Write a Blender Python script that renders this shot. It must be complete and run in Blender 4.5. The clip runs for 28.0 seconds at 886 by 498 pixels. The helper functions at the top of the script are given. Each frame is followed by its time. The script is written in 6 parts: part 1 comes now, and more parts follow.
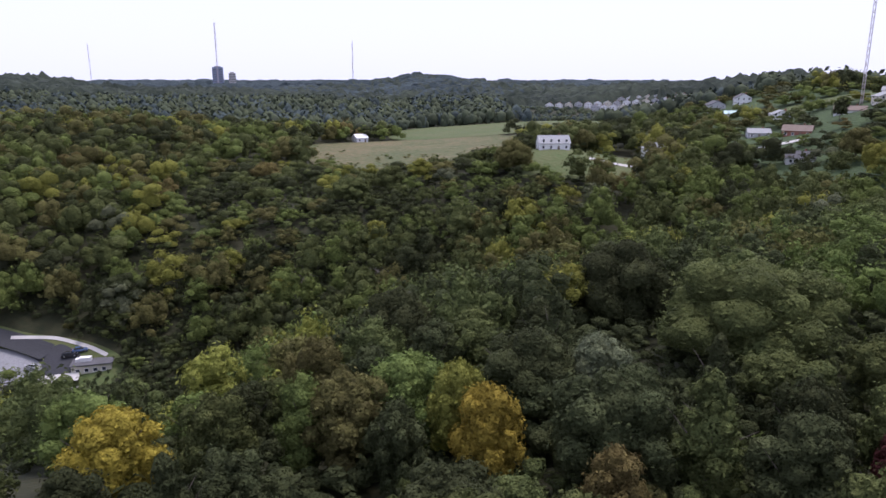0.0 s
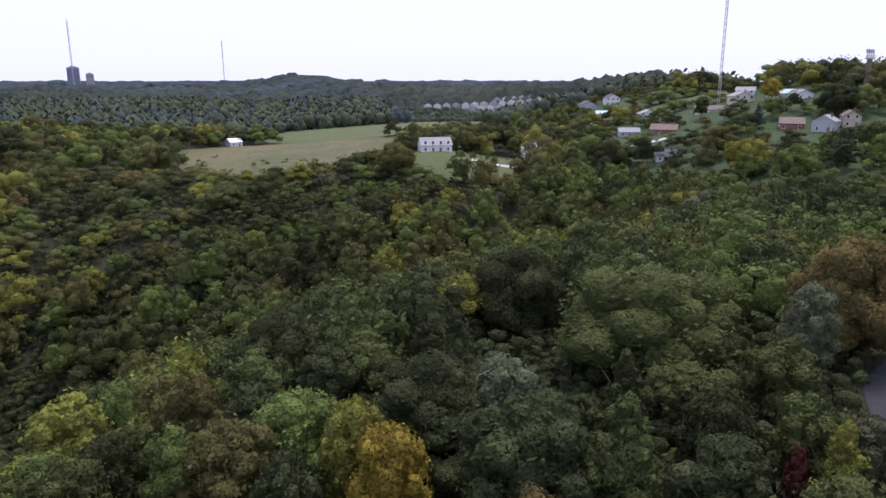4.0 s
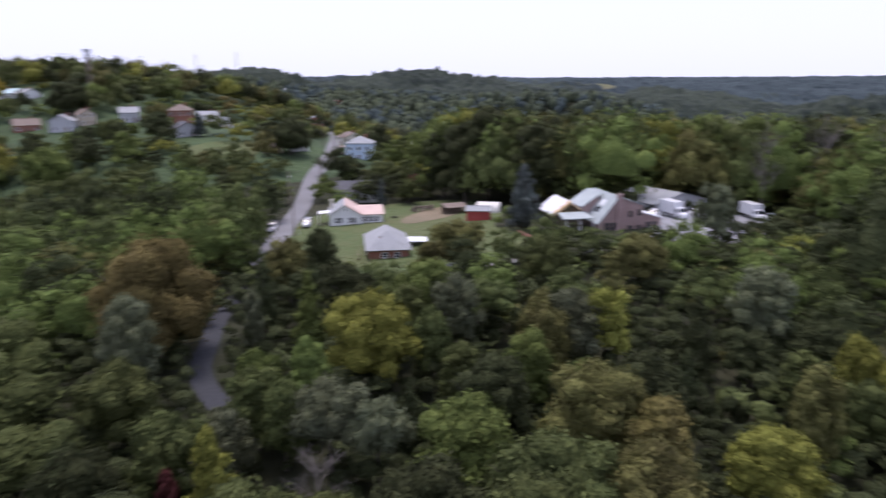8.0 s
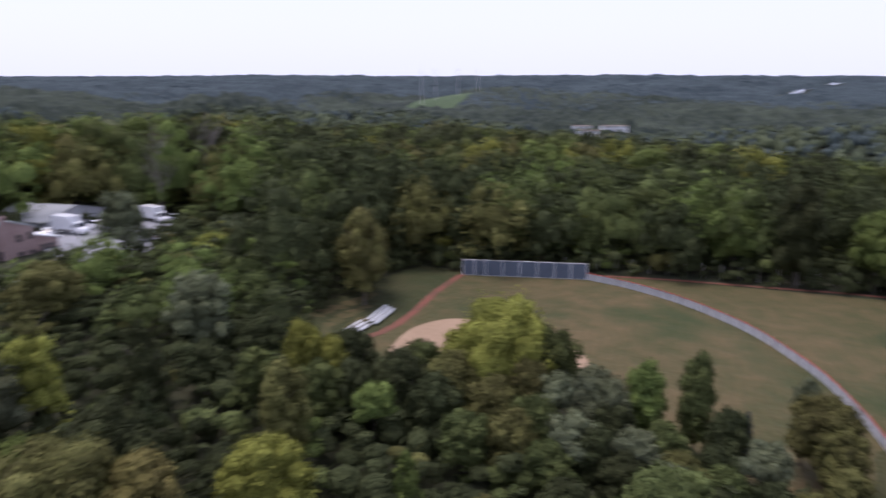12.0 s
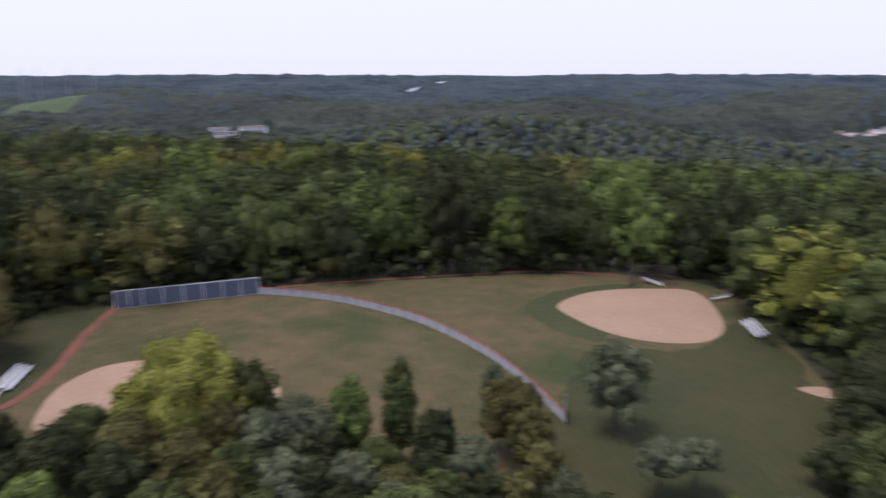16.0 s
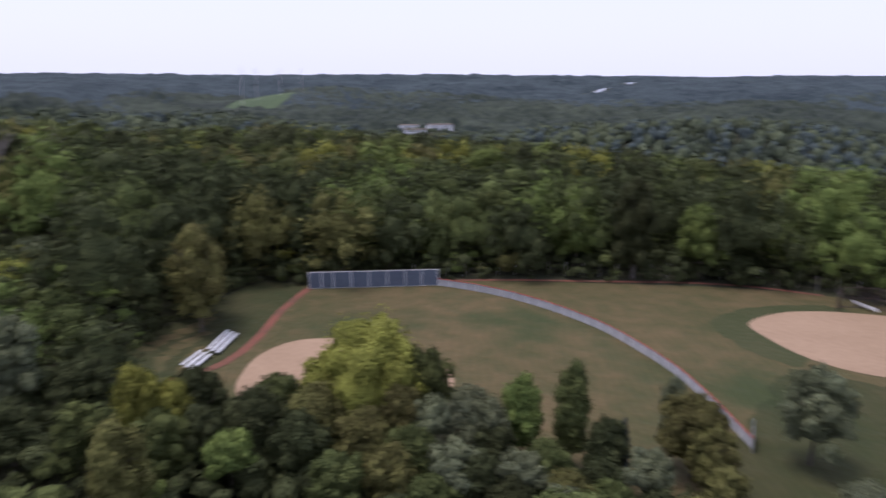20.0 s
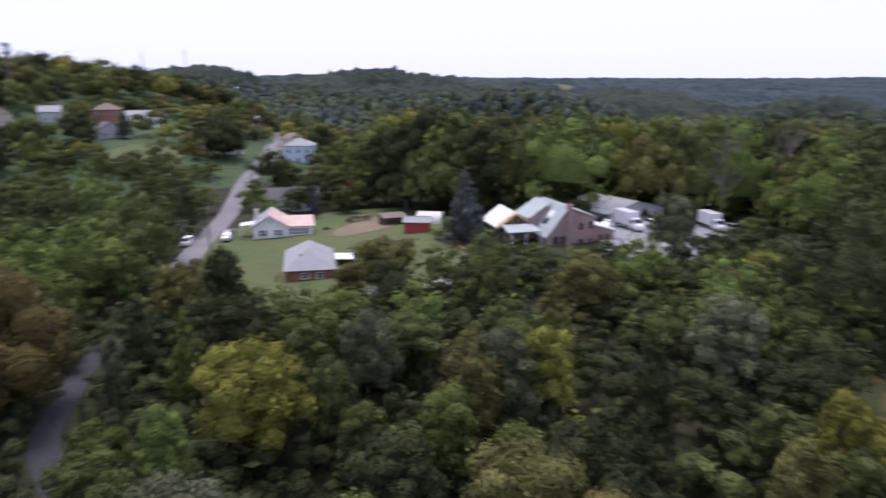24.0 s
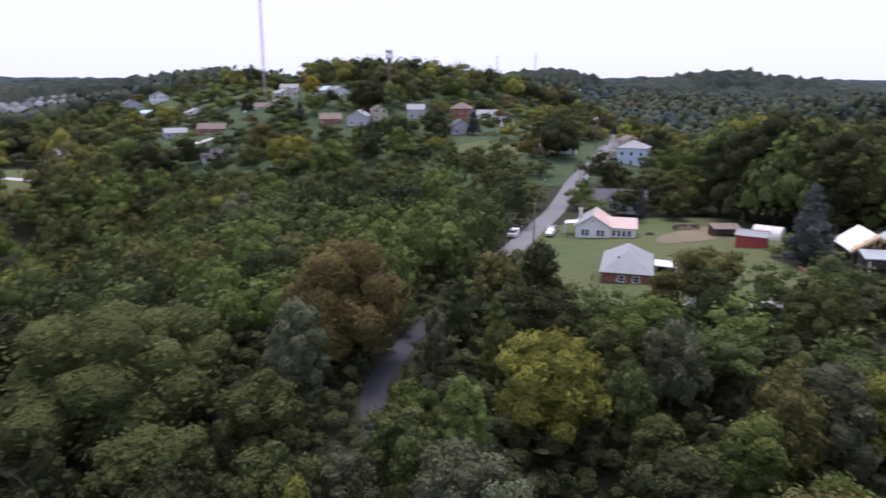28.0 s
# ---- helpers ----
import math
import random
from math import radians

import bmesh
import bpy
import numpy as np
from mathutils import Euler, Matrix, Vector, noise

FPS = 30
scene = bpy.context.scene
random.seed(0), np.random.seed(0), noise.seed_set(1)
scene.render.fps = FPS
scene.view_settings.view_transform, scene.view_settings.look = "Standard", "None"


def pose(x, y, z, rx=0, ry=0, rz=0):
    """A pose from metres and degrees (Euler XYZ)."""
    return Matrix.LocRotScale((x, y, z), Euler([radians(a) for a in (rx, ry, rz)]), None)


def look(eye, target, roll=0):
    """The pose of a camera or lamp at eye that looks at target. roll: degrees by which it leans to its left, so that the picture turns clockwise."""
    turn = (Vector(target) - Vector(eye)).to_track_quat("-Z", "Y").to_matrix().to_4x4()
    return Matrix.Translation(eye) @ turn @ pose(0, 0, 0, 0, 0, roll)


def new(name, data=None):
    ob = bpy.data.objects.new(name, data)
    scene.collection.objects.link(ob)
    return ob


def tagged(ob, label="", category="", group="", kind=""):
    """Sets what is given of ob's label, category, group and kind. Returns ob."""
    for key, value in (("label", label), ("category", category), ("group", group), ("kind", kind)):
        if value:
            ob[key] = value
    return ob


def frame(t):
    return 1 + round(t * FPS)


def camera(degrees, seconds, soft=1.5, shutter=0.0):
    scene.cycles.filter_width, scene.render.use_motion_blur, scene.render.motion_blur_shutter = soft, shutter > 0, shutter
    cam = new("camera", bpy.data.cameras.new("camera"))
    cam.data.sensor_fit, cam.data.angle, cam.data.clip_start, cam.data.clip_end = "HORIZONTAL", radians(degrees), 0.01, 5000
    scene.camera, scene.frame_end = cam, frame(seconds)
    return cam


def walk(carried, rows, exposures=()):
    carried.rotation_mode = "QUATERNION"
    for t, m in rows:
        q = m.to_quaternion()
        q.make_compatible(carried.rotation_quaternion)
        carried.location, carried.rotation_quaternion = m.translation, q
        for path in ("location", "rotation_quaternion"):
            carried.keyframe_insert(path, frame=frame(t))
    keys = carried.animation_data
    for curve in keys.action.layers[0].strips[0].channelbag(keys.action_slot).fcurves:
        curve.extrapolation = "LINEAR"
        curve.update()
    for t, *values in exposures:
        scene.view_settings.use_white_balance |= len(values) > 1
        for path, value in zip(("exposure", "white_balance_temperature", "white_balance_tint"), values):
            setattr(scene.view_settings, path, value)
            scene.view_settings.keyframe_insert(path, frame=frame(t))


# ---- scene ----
# The camera: metres, then tilt from straight down, lean and heading in degrees.
cam = camera(64.9, 28.0, soft=1.5, shutter=0.9)
PATH = [
    (0, -13.25, -14.06, 33.36, 76.43, 0.07, -2.71),
    (0.5, -13.18, -13.31, 33.35, 76.45, 0.08, -3.93),
    (1, -13.20, -12.55, 33.38, 76.47, 0.04, -7.37),
    (1.5, -13.21, -11.82, 33.43, 76.48, 0.01, -11.01),
    (2, -13.22, -11.09, 33.47, 76.50, 0.00, -12.42),
    (2.5, -13.21, -10.34, 33.50, 76.48, -0.00, -12.44),
    (4, -13.23, -7.95, 33.75, 76.49, -0.02, -12.50),
    (4.5, -13.23, -7.15, 33.83, 76.49, -0.03, -15.88),
    (5, -13.28, -6.35, 34.00, 76.48, -0.03, -26.51),
    (5.5, -13.39, -5.52, 34.16, 76.43, -0.12, -35.15),
    (6, -13.39, -4.80, 34.32, 76.37, -0.15, -40.99),
    (6.5, -13.24, -4.12, 34.46, 76.29, -0.21, -47.19),
    (7, -12.96, -3.37, 34.54, 76.24, -0.21, -53.74),
    (7.5, -12.52, -2.60, 34.51, 76.20, -0.22, -61.74),
    (8, -11.89, -1.79, 34.39, 76.19, -0.17, -69.78),
    (8.5, -11.16, -0.96, 34.23, 76.21, -0.15, -76.48),
    (9, -10.31, -0.16, 33.99, 76.25, -0.15, -81.80),
    (9.5, -9.51, 0.51, 33.83, 76.30, -0.05, -86.28),
    (10, -8.76, 0.97, 33.77, 76.31, 0.02, -86.83),
    (10.5, -8.02, 1.14, 33.85, 76.28, 0.02, -90.26),
    (11, -7.24, 1.18, 34.05, 76.20, 0.03, -101.26),
    (11.5, -6.36, 1.13, 34.24, 76.14, 0.03, -109.81),
    (12, -5.43, 1.07, 34.38, 76.06, -0.03, -118.12),
    (12.5, -4.49, 1.15, 34.44, 76.05, -0.13, -126.83),
    (13, -3.49, 1.22, 34.49, 76.01, -0.15, -134.22),
    (13.5, -2.55, 1.10, 34.56, 76.00, -0.19, -140.46),
    (14, -1.91, 0.83, 34.67, 76.01, -0.18, -142.10),
    (15.5, 0.00, -0.00, 35.00, 76.01, -0.13, -142.31),
    (16, 0.01, -0.13, 35.04, 75.99, -0.07, -147.01),
    (16.5, -0.08, -0.24, 35.00, 76.03, -0.08, -158.53),
    (17, -0.18, -0.31, 34.93, 76.02, -0.01, -169.82),
    (17.5, -0.06, -0.28, 34.91, 75.99, 0.02, -180.42),
    (18, 0.32, -0.14, 34.94, 75.94, 0.02, -178.06),
    (18.5, 0.44, 0.00, 34.94, 75.88, 0.13, -166.12),
    (19, 0.51, 0.14, 34.91, 75.88, 0.12, -154.03),
    (19.5, 0.61, 0.19, 34.84, 75.89, 0.05, -142.14),
    (20, 0.74, 0.07, 34.70, 76.01, 0.16, -132.27),
    (20.5, 0.77, 0.01, 34.60, 76.03, 0.18, -125.47),
    (21, 0.82, -0.04, 34.55, 76.06, 0.21, -118.33),
    (21.5, 0.88, -0.14, 34.47, 76.10, 0.23, -110.82),
    (22, 1.03, -0.25, 34.39, 76.12, 0.22, -103.31),
    (22.5, 1.33, -0.44, 34.26, 76.15, 0.18, -95.71),
    (23.5, 2.29, -1.37, 34.13, 76.16, 0.19, -80.60),
    (24.5, 3.24, -2.30, 34.00, 76.17, 0.20, -66.80),
    (25, 3.41, -2.61, 33.96, 76.18, 0.16, -63.54),
    (25.5, 3.36, -2.75, 33.92, 76.19, 0.12, -62.26),
    (26, 3.31, -2.79, 33.87, 76.21, 0.10, -58.58),
    (26.5, 3.33, -2.79, 33.83, 76.25, 0.14, -57.05),
    (27, 3.30, -2.76, 33.77, 76.25, 0.11, -56.14),
    (27.5, 3.27, -2.71, 33.72, 76.28, 0.07, -50.47),
    (28, 3.33, -2.75, 33.68, 76.31, 0.12, -45.96),
]

def glide(x, y, z, tilt, lean, heading):
    """A camera that looks along its heading, tilted and then leaned about its own axis."""
    return pose(x, y, z, tilt, 0, heading) @ pose(0, 0, 0, 0, 0, lean)


walk(cam, [(t, glide(x, y, z, tilt, lean, heading)) for t, x, y, z, tilt, lean, heading in PATH], [(0, 0.18, 5900, 26), (11, 0.16, 5900, 26), (13, 0.08, 5900, 26), (20.5, 0.06, 5900, 26), (22.5, 0.16, 5900, 26), (28, 0.18, 5900, 26)])

# ---- sky and light: a bright, thinly overcast day, the sun high behind the cloud ----
SUN_AZ, SUN_EL = 48.0, 74.0
world = bpy.data.worlds.new("veiled sky")
scene.world = world
world.use_nodes = True
wn, wl = world.node_tree.nodes, world.node_tree.links
wn.clear()
sky = wn.new("ShaderNodeTexSky")
sky.sky_type, sky.sun_disc = "NISHITA", False
sky.sun_elevation, sky.sun_rotation = radians(SUN_EL), radians(SUN_AZ)
sky.air_density, sky.dust_density, sky.ozone_density = 1.0, 2.5, 1.5
clear = wn.new("ShaderNodeBackground")
clear.inputs["Strength"].default_value = 0.02
veil = wn.new("ShaderNodeBackground")
veil.inputs["Color"].default_value = (0.835, 0.875, 1.0, 1)
veil.inputs["Strength"].default_value = 0.94
both, wout = wn.new("ShaderNodeAddShader"), wn.new("ShaderNodeOutputWorld")
wl.new(sky.outputs[0], clear.inputs["Color"])
wl.new(clear.outputs[0], both.inputs[0])
wl.new(veil.outputs[0], both.inputs[1])
wl.new(both.outputs[0], wout.inputs["Surface"])

sun = new("sun", bpy.data.lights.new("sun", "SUN"))
sun.data.energy, sun.data.angle, sun.data.color = 3.0, radians(25), (1.0, 0.92, 0.80)
sun.matrix_world = look((0, 0, 0), (-math.sin(radians(SUN_AZ)), -math.cos(radians(SUN_AZ)), -math.tan(radians(SUN_EL))))


# ---- materials ----
def material(name, base, rough=0.8, spots=None, scale=1.0, fine=8.0, mix=0.5, bump=0.0, metal=0.0, spec=0.3, vary=0.0, island=0.0):
    """A painted or natural surface: two scales of noise between base and spots, a fine relief,
    and a shift of brightness from object to object (vary) or piece to piece (island)."""
    m = bpy.data.materials.new(name)
    m.use_nodes = True
    n, l = m.node_tree.nodes, m.node_tree.links
    b = n["Principled BSDF"]
    b.inputs["Roughness"].default_value, b.inputs["Metallic"].default_value = rough, metal
    b.inputs["Specular IOR Level"].default_value = spec
    spots = spots or tuple(c * 0.75 for c in base)
    geo = n.new("ShaderNodeNewGeometry")
    big, small = n.new("ShaderNodeTexNoise"), n.new("ShaderNodeTexNoise")
    for tex, s in ((big, scale), (small, scale * fine)):
        tex.inputs["Scale"].default_value, tex.inputs["Detail"].default_value = s, 4
        l.new(geo.outputs["Position"], tex.inputs["Vector"])
    add = n.new("ShaderNodeMath")
    add.operation = "ADD"
    l.new(big.outputs["Fac"], add.inputs[0])
    l.new(small.outputs["Fac"], add.inputs[1])
    ramp = n.new("ShaderNodeMapRange")
    ramp.inputs["From Min"].default_value, ramp.inputs["From Max"].default_value = 0.75, 1.25
    ramp.inputs["To Max"].default_value = mix * 2
    ramp.clamp = True
    l.new(add.outputs[0], ramp.inputs["Value"])
    colour = n.new("ShaderNodeMix")
    colour.data_type = "RGBA"
    colour.inputs["A"].default_value, colour.inputs["B"].default_value = (*base, 1), (*spots, 1)
    l.new(ramp.outputs[0], colour.inputs["Factor"])
    last = colour.outputs["Result"]
    for amount, source in ((vary, "object"), (island, "island")):
        if amount:
            pick = n.new("ShaderNodeObjectInfo").outputs["Random"] if source == "object" else geo.outputs["Random Per Island"]
            to = n.new("ShaderNodeMapRange")
            to.inputs["To Min"].default_value, to.inputs["To Max"].default_value = 1 - amount, 1 + amount
            l.new(pick, to.inputs["Value"])
            hue = n.new("ShaderNodeHueSaturation")
            l.new(to.outputs[0], hue.inputs["Value"])
            l.new(last, hue.inputs["Color"])
            if source == "object":
                shift = n.new("ShaderNodeMapRange")
                shift.inputs["To Min"].default_value, shift.inputs["To Max"].default_value = 0.5 - amount * 0.05, 0.5 + amount * 0.05
                l.new(pick, shift.inputs["Value"])
                l.new(shift.outputs[0], hue.inputs["Hue"])
            last = hue.outputs[0]
    l.new(last, b.inputs["Base Color"])
    if bump:
        bp = n.new("ShaderNodeBump")
        bp.inputs["Strength"].default_value, bp.inputs["Distance"].default_value = bump, 0.05 / scale
        l.new(small.outputs["Fac"], bp.inputs["Height"])
        l.new(bp.outputs[0], b.inputs["Normal"])
    return m


def leaf(name, base, other, patchy=0.32):
    """Foliage: small dark and light leaves, some light through them, ragged gaps between the sprays."""
    m = material(name, base, 0.75, other, 0.35, 9, 0.5, 0, spec=0.04, vary=0.2, island=patchy)
    n, l = m.node_tree.nodes, m.node_tree.links
    b, out = n["Principled BSDF"], n["Material Output"]
    through_leaf, blend = n.new("ShaderNodeBsdfTranslucent"), n.new("ShaderNodeMixShader")
    blend.inputs[0].default_value = 0.1
    l.new(b.inputs["Base Color"].links[0].from_socket, through_leaf.inputs["Color"])
    l.new(b.outputs[0], blend.inputs[1])
    l.new(through_leaf.outputs[0], blend.inputs[2])
    place, ragged, cut = n.new("ShaderNodeNewGeometry"), n.new("ShaderNodeTexNoise"), n.new("ShaderNodeMath")
    ragged.inputs["Scale"].default_value, ragged.inputs["Detail"].default_value, ragged.inputs["Roughness"].default_value = 5.5, 3, 0.65
    l.new(place.outputs["Position"], ragged.inputs["Vector"])
    cut.operation = "GREATER_THAN"
    cut.inputs[1].default_value = 0.45
    l.new(ragged.outputs["Fac"], cut.inputs[0])
    gap, whole = n.new("ShaderNodeBsdfTransparent"), n.new("ShaderNodeMixShader")
    l.new(cut.outputs[0], whole.inputs[0])
    l.new(gap.outputs[0], whole.inputs[1])
    l.new(blend.outputs[0], whole.inputs[2])
    l.new(whole.outputs[0], out.inputs["Surface"])
    bump = n.new("ShaderNodeBump")
    bump.inputs["Strength"].default_value, bump.inputs["Distance"].default_value = 0.6, 0.25
    l.new(ragged.outputs["Fac"], bump.inputs["Height"])
    lumps, billow = n.new("ShaderNodeTexNoise"), n.new("ShaderNodeBump")
    lumps.inputs["Scale"].default_value, lumps.inputs["Detail"].default_value = 1.3, 3
    l.new(place.outputs["Position"], lumps.inputs["Vector"])
    billow.inputs["Strength"].default_value, billow.inputs["Distance"].default_value = 0.8, 1.2
    l.new(lumps.outputs["Fac"], billow.inputs["Height"])
    l.new(bump.outputs[0], billow.inputs["Normal"])
    l.new(billow.outputs[0], b.inputs["Normal"])
    return m


LEAF = {
    "dark": leaf("dark green leaves", (0.058, 0.067, 0.029), (0.029, 0.036, 0.016)),
    "mid": leaf("green leaves", (0.100, 0.117, 0.040), (0.052, 0.066, 0.024)),
    "bright": leaf("bright green leaves", (0.133, 0.166, 0.046), (0.073, 0.101, 0.029)),
    "lime": leaf("yellow-green leaves", (0.205, 0.214, 0.046), (0.127, 0.133, 0.029)),
    "olive": leaf("olive leaves", (0.128, 0.128, 0.043), (0.079, 0.074, 0.028)),
    "brown": leaf("browning leaves", (0.155, 0.132, 0.046), (0.102, 0.084, 0.032)),
    "pale": leaf("pale grey-green leaves", (0.112, 0.122, 0.064), (0.088, 0.103, 0.063)),
    "gold": leaf("golden leaves", (0.33, 0.262, 0.043), (0.198, 0.157, 0.026)),
    "rust": leaf("rust red leaves", (0.15, 0.055, 0.048), (0.093, 0.034, 0.03)),
    "blue": leaf("blue-green leaves and needles", (0.062, 0.074, 0.068), (0.045, 0.053, 0.049)),
    "spruce": leaf("blue-grey spruce needles", (0.115, 0.134, 0.120), (0.053, 0.062, 0.057)),
}
# colours carry the missing shade between crowns; the blue one also carries haze
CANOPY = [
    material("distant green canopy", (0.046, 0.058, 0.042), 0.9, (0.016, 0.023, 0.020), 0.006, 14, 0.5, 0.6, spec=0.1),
    material("distant haze-blue canopy", (0.046, 0.063, 0.068), 0.9, (0.019, 0.029, 0.034), 0.005, 14, 0.5, 0.6, spec=0.1),
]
# the blue-green treetops have distance haze mixed into their colour
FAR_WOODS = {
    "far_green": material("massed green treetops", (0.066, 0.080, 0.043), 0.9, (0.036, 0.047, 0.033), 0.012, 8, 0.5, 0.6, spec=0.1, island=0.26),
    "far_blue": material("massed haze-blue treetops", (0.052, 0.069, 0.066), 0.9, (0.036, 0.050, 0.050), 0.006, 9, 0.5, 0.6, spec=0.1, island=0.2),
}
BARK = material("grey bark", (0.13, 0.11, 0.095), 0.9, (0.07, 0.06, 0.05), 1.2, 8, bump=0.5)
DEADWOOD = material("bleached dead wood", (0.20, 0.182, 0.168), 0.9, (0.125, 0.112, 0.10), 1.0, 8, bump=0.4)
# leaf litter, with the deep shade under the trees in its base colour
FLOOR = material("shade-darkened leaf litter and undergrowth", (0.020, 0.025, 0.011), 0.95, (0.033, 0.033, 0.015), 0.05, 9, bump=0.4)
def mown(name, base, dry, green):
    """Mown grass: dry and green drifts, bands left by the mower, fine blades."""
    m = material(name, base, 0.95, dry, 0.05, 7, 0.5, 0.5)
    n, l = m.node_tree.nodes, m.node_tree.links
    b = n["Principled BSDF"]
    last = b.inputs["Base Color"].links[0].from_socket
    place, drift, band, soft_band = n.new("ShaderNodeNewGeometry"), n.new("ShaderNodeTexNoise"), n.new("ShaderNodeTexWave"), n.new("ShaderNodeMapRange")
    drift.inputs["Scale"].default_value, drift.inputs["Detail"].default_value, drift.inputs["Roughness"].default_value = 0.035, 5, 0.62
    l.new(place.outputs["Position"], drift.inputs["Vector"])
    pick = n.new("ShaderNodeMapRange")
    pick.inputs["From Min"].default_value, pick.inputs["From Max"].default_value = 0.53, 0.66
    l.new(drift.outputs["Fac"], pick.inputs["Value"])
    mix = n.new("ShaderNodeMix")
    mix.data_type = "RGBA"
    mix.inputs["B"].default_value = (*green, 1)
    l.new(pick.outputs[0], mix.inputs["Factor"])
    l.new(last, mix.inputs["A"])
    band.bands_direction = "DIAGONAL"
    band.inputs["Scale"].default_value, band.inputs["Distortion"].default_value, band.inputs["Detail"].default_value = 0.4, 9.0, 3
    band.inputs["Detail Scale"].default_value = 0.4
    l.new(place.outputs["Position"], band.inputs["Vector"])
    soft_band.inputs["To Min"].default_value, soft_band.inputs["To Max"].default_value = 0.94, 1.06
    l.new(band.outputs["Fac"], soft_band.inputs["Value"])
    hue = n.new("ShaderNodeHueSaturation")
    l.new(mix.outputs["Result"], hue.inputs["Color"])
    l.new(soft_band.outputs[0], hue.inputs["Value"])
    l.new(hue.outputs[0], b.inputs["Base Color"])
    return m


GRASS = mown("mown grass, worn dry in places", (0.050, 0.049, 0.016), (0.092, 0.069, 0.030), (0.031, 0.042, 0.012))
GREEN = material("green mown grass", (0.064, 0.092, 0.030), 0.95, (0.096, 0.100, 0.042), 0.05, 10, 0.4, 0.4)
ROUGH = material("rough meadow", (0.060, 0.080, 0.029), 0.95, (0.135, 0.112, 0.058), 0.03, 9, 0.5, 0.5)
BRUSH = material("low green brush", (0.050, 0.080, 0.030), 0.95, (0.034, 0.056, 0.024), 0.06, 6, 0.5, 0.8)
SAND = material("tan infield clay", (0.285, 0.200, 0.130), 0.95, (0.24, 0.166, 0.106), 0.12, 9, 0.5, 0.2)
REDDIRT = material("red clay strip", (0.175, 0.062, 0.042), 0.95, (0.10, 0.052, 0.034), 0.25, 9, 0.5, 0.3)
BAREDIRT = material("bare earth", (0.20, 0.155, 0.105), 0.95, (0.13, 0.115, 0.07), 0.2, 9, 0.5, 0.4)
ASPHALT = material("old asphalt", (0.185, 0.185, 0.192), 0.9, (0.145, 0.143, 0.147), 0.15, 12, 0.5, 0.3)
# dark park asphalt; the lane wears it in place of tree shade
DARKASPHALT = material("dark asphalt", (0.040, 0.042, 0.049), 0.85, (0.032, 0.034, 0.039), 0.12, 12, 0.5, 0.3)
CONCRETE = material("pale concrete", (0.46, 0.45, 0.44), 0.9, (0.36, 0.35, 0.34), 0.2, 10, 0.5, 0.2)
GRAVEL = material("grey gravel", (0.255, 0.26, 0.275), 0.95, (0.195, 0.20, 0.21), 0.15, 14, 0.5, 0.5)
WHITE = material("white siding", (0.74, 0.75, 0.76), 0.6, (0.66, 0.67, 0.68), 0.4, 8)
CREAM = material("cream siding", (0.62, 0.59, 0.50), 0.7, (0.54, 0.51, 0.43), 0.4, 8)
TANWALL = material("tan siding", (0.45, 0.39, 0.31), 0.7, (0.38, 0.33, 0.26), 0.4, 8)
GREYWALL = material("grey siding", (0.42, 0.43, 0.45), 0.7, (0.35, 0.36, 0.38), 0.4, 8)
BLUEWALL = material("pale blue siding", (0.50, 0.62, 0.74), 0.6, (0.43, 0.54, 0.66), 0.4, 8)
REDWALL = material("red painted boards", (0.36, 0.065, 0.055), 0.7, (0.26, 0.05, 0.045), 0.4, 8)
BRICKWALL = material("red brick", (0.30, 0.135, 0.095), 0.85, (0.22, 0.10, 0.075), 0.8, 8, bump=0.3)
PINKBRICK = material("weathered pink brick", (0.36, 0.265, 0.245), 0.85, (0.29, 0.205, 0.19), 0.5, 8, bump=0.3)
ROOFGREY = material("grey shingles", (0.30, 0.31, 0.32), 0.9, (0.24, 0.25, 0.255), 0.5, 10, bump=0.3)
ROOFDARK = material("dark shingles", (0.11, 0.11, 0.12), 0.9, (0.08, 0.08, 0.088), 0.5, 10, bump=0.3)
ROOFBROWN = material("brown shingles", (0.20, 0.16, 0.135), 0.9, (0.15, 0.12, 0.10), 0.5, 10, bump=0.3)
ROOFSALMON = material("pinkish tan metal roof", (0.52, 0.39, 0.34), 0.6, (0.44, 0.33, 0.29), 0.4, 6)
ROOFTEAL = material("pale teal roof", (0.42, 0.56, 0.58), 0.7, (0.36, 0.48, 0.50), 0.5, 8)
ROOFWHITE = material("white sheet roof", (0.72, 0.73, 0.75), 0.5, (0.62, 0.63, 0.65), 0.4, 6)
ROOFPALE = material("weathered grey-green shingles", (0.36, 0.40, 0.40), 0.9, (0.29, 0.33, 0.33), 0.5, 10, bump=0.3)
GLASS = material("window glass", (0.035, 0.042, 0.052), 0.08, (0.03, 0.035, 0.045), 0.5, 4, spec=0.6)
TRIM = material("white painted trim", (0.78, 0.78, 0.78), 0.6, (0.70, 0.70, 0.70), 1.0, 6)
STEEL = material("galvanised steel", (0.52, 0.54, 0.56), 0.45, (0.42, 0.44, 0.46), 1.0, 6, metal=0.6)
ALU = material("aluminium planks", (0.72, 0.74, 0.77), 0.4, (0.62, 0.64, 0.67), 1.0, 6, metal=0.3)
DARKSTEEL = material("dark weathered steel", (0.09, 0.09, 0.095), 0.6, (0.12, 0.08, 0.06), 1.0, 6, metal=0.4)
SCREEN = material("grey-blue windscreen mesh", (0.115, 0.140, 0.180), 0.8, (0.080, 0.100, 0.135), 0.3, 10)
WOODRAW = material("raw pine framing", (0.55, 0.40, 0.22), 0.8, (0.45, 0.31, 0.16), 0.8, 8)
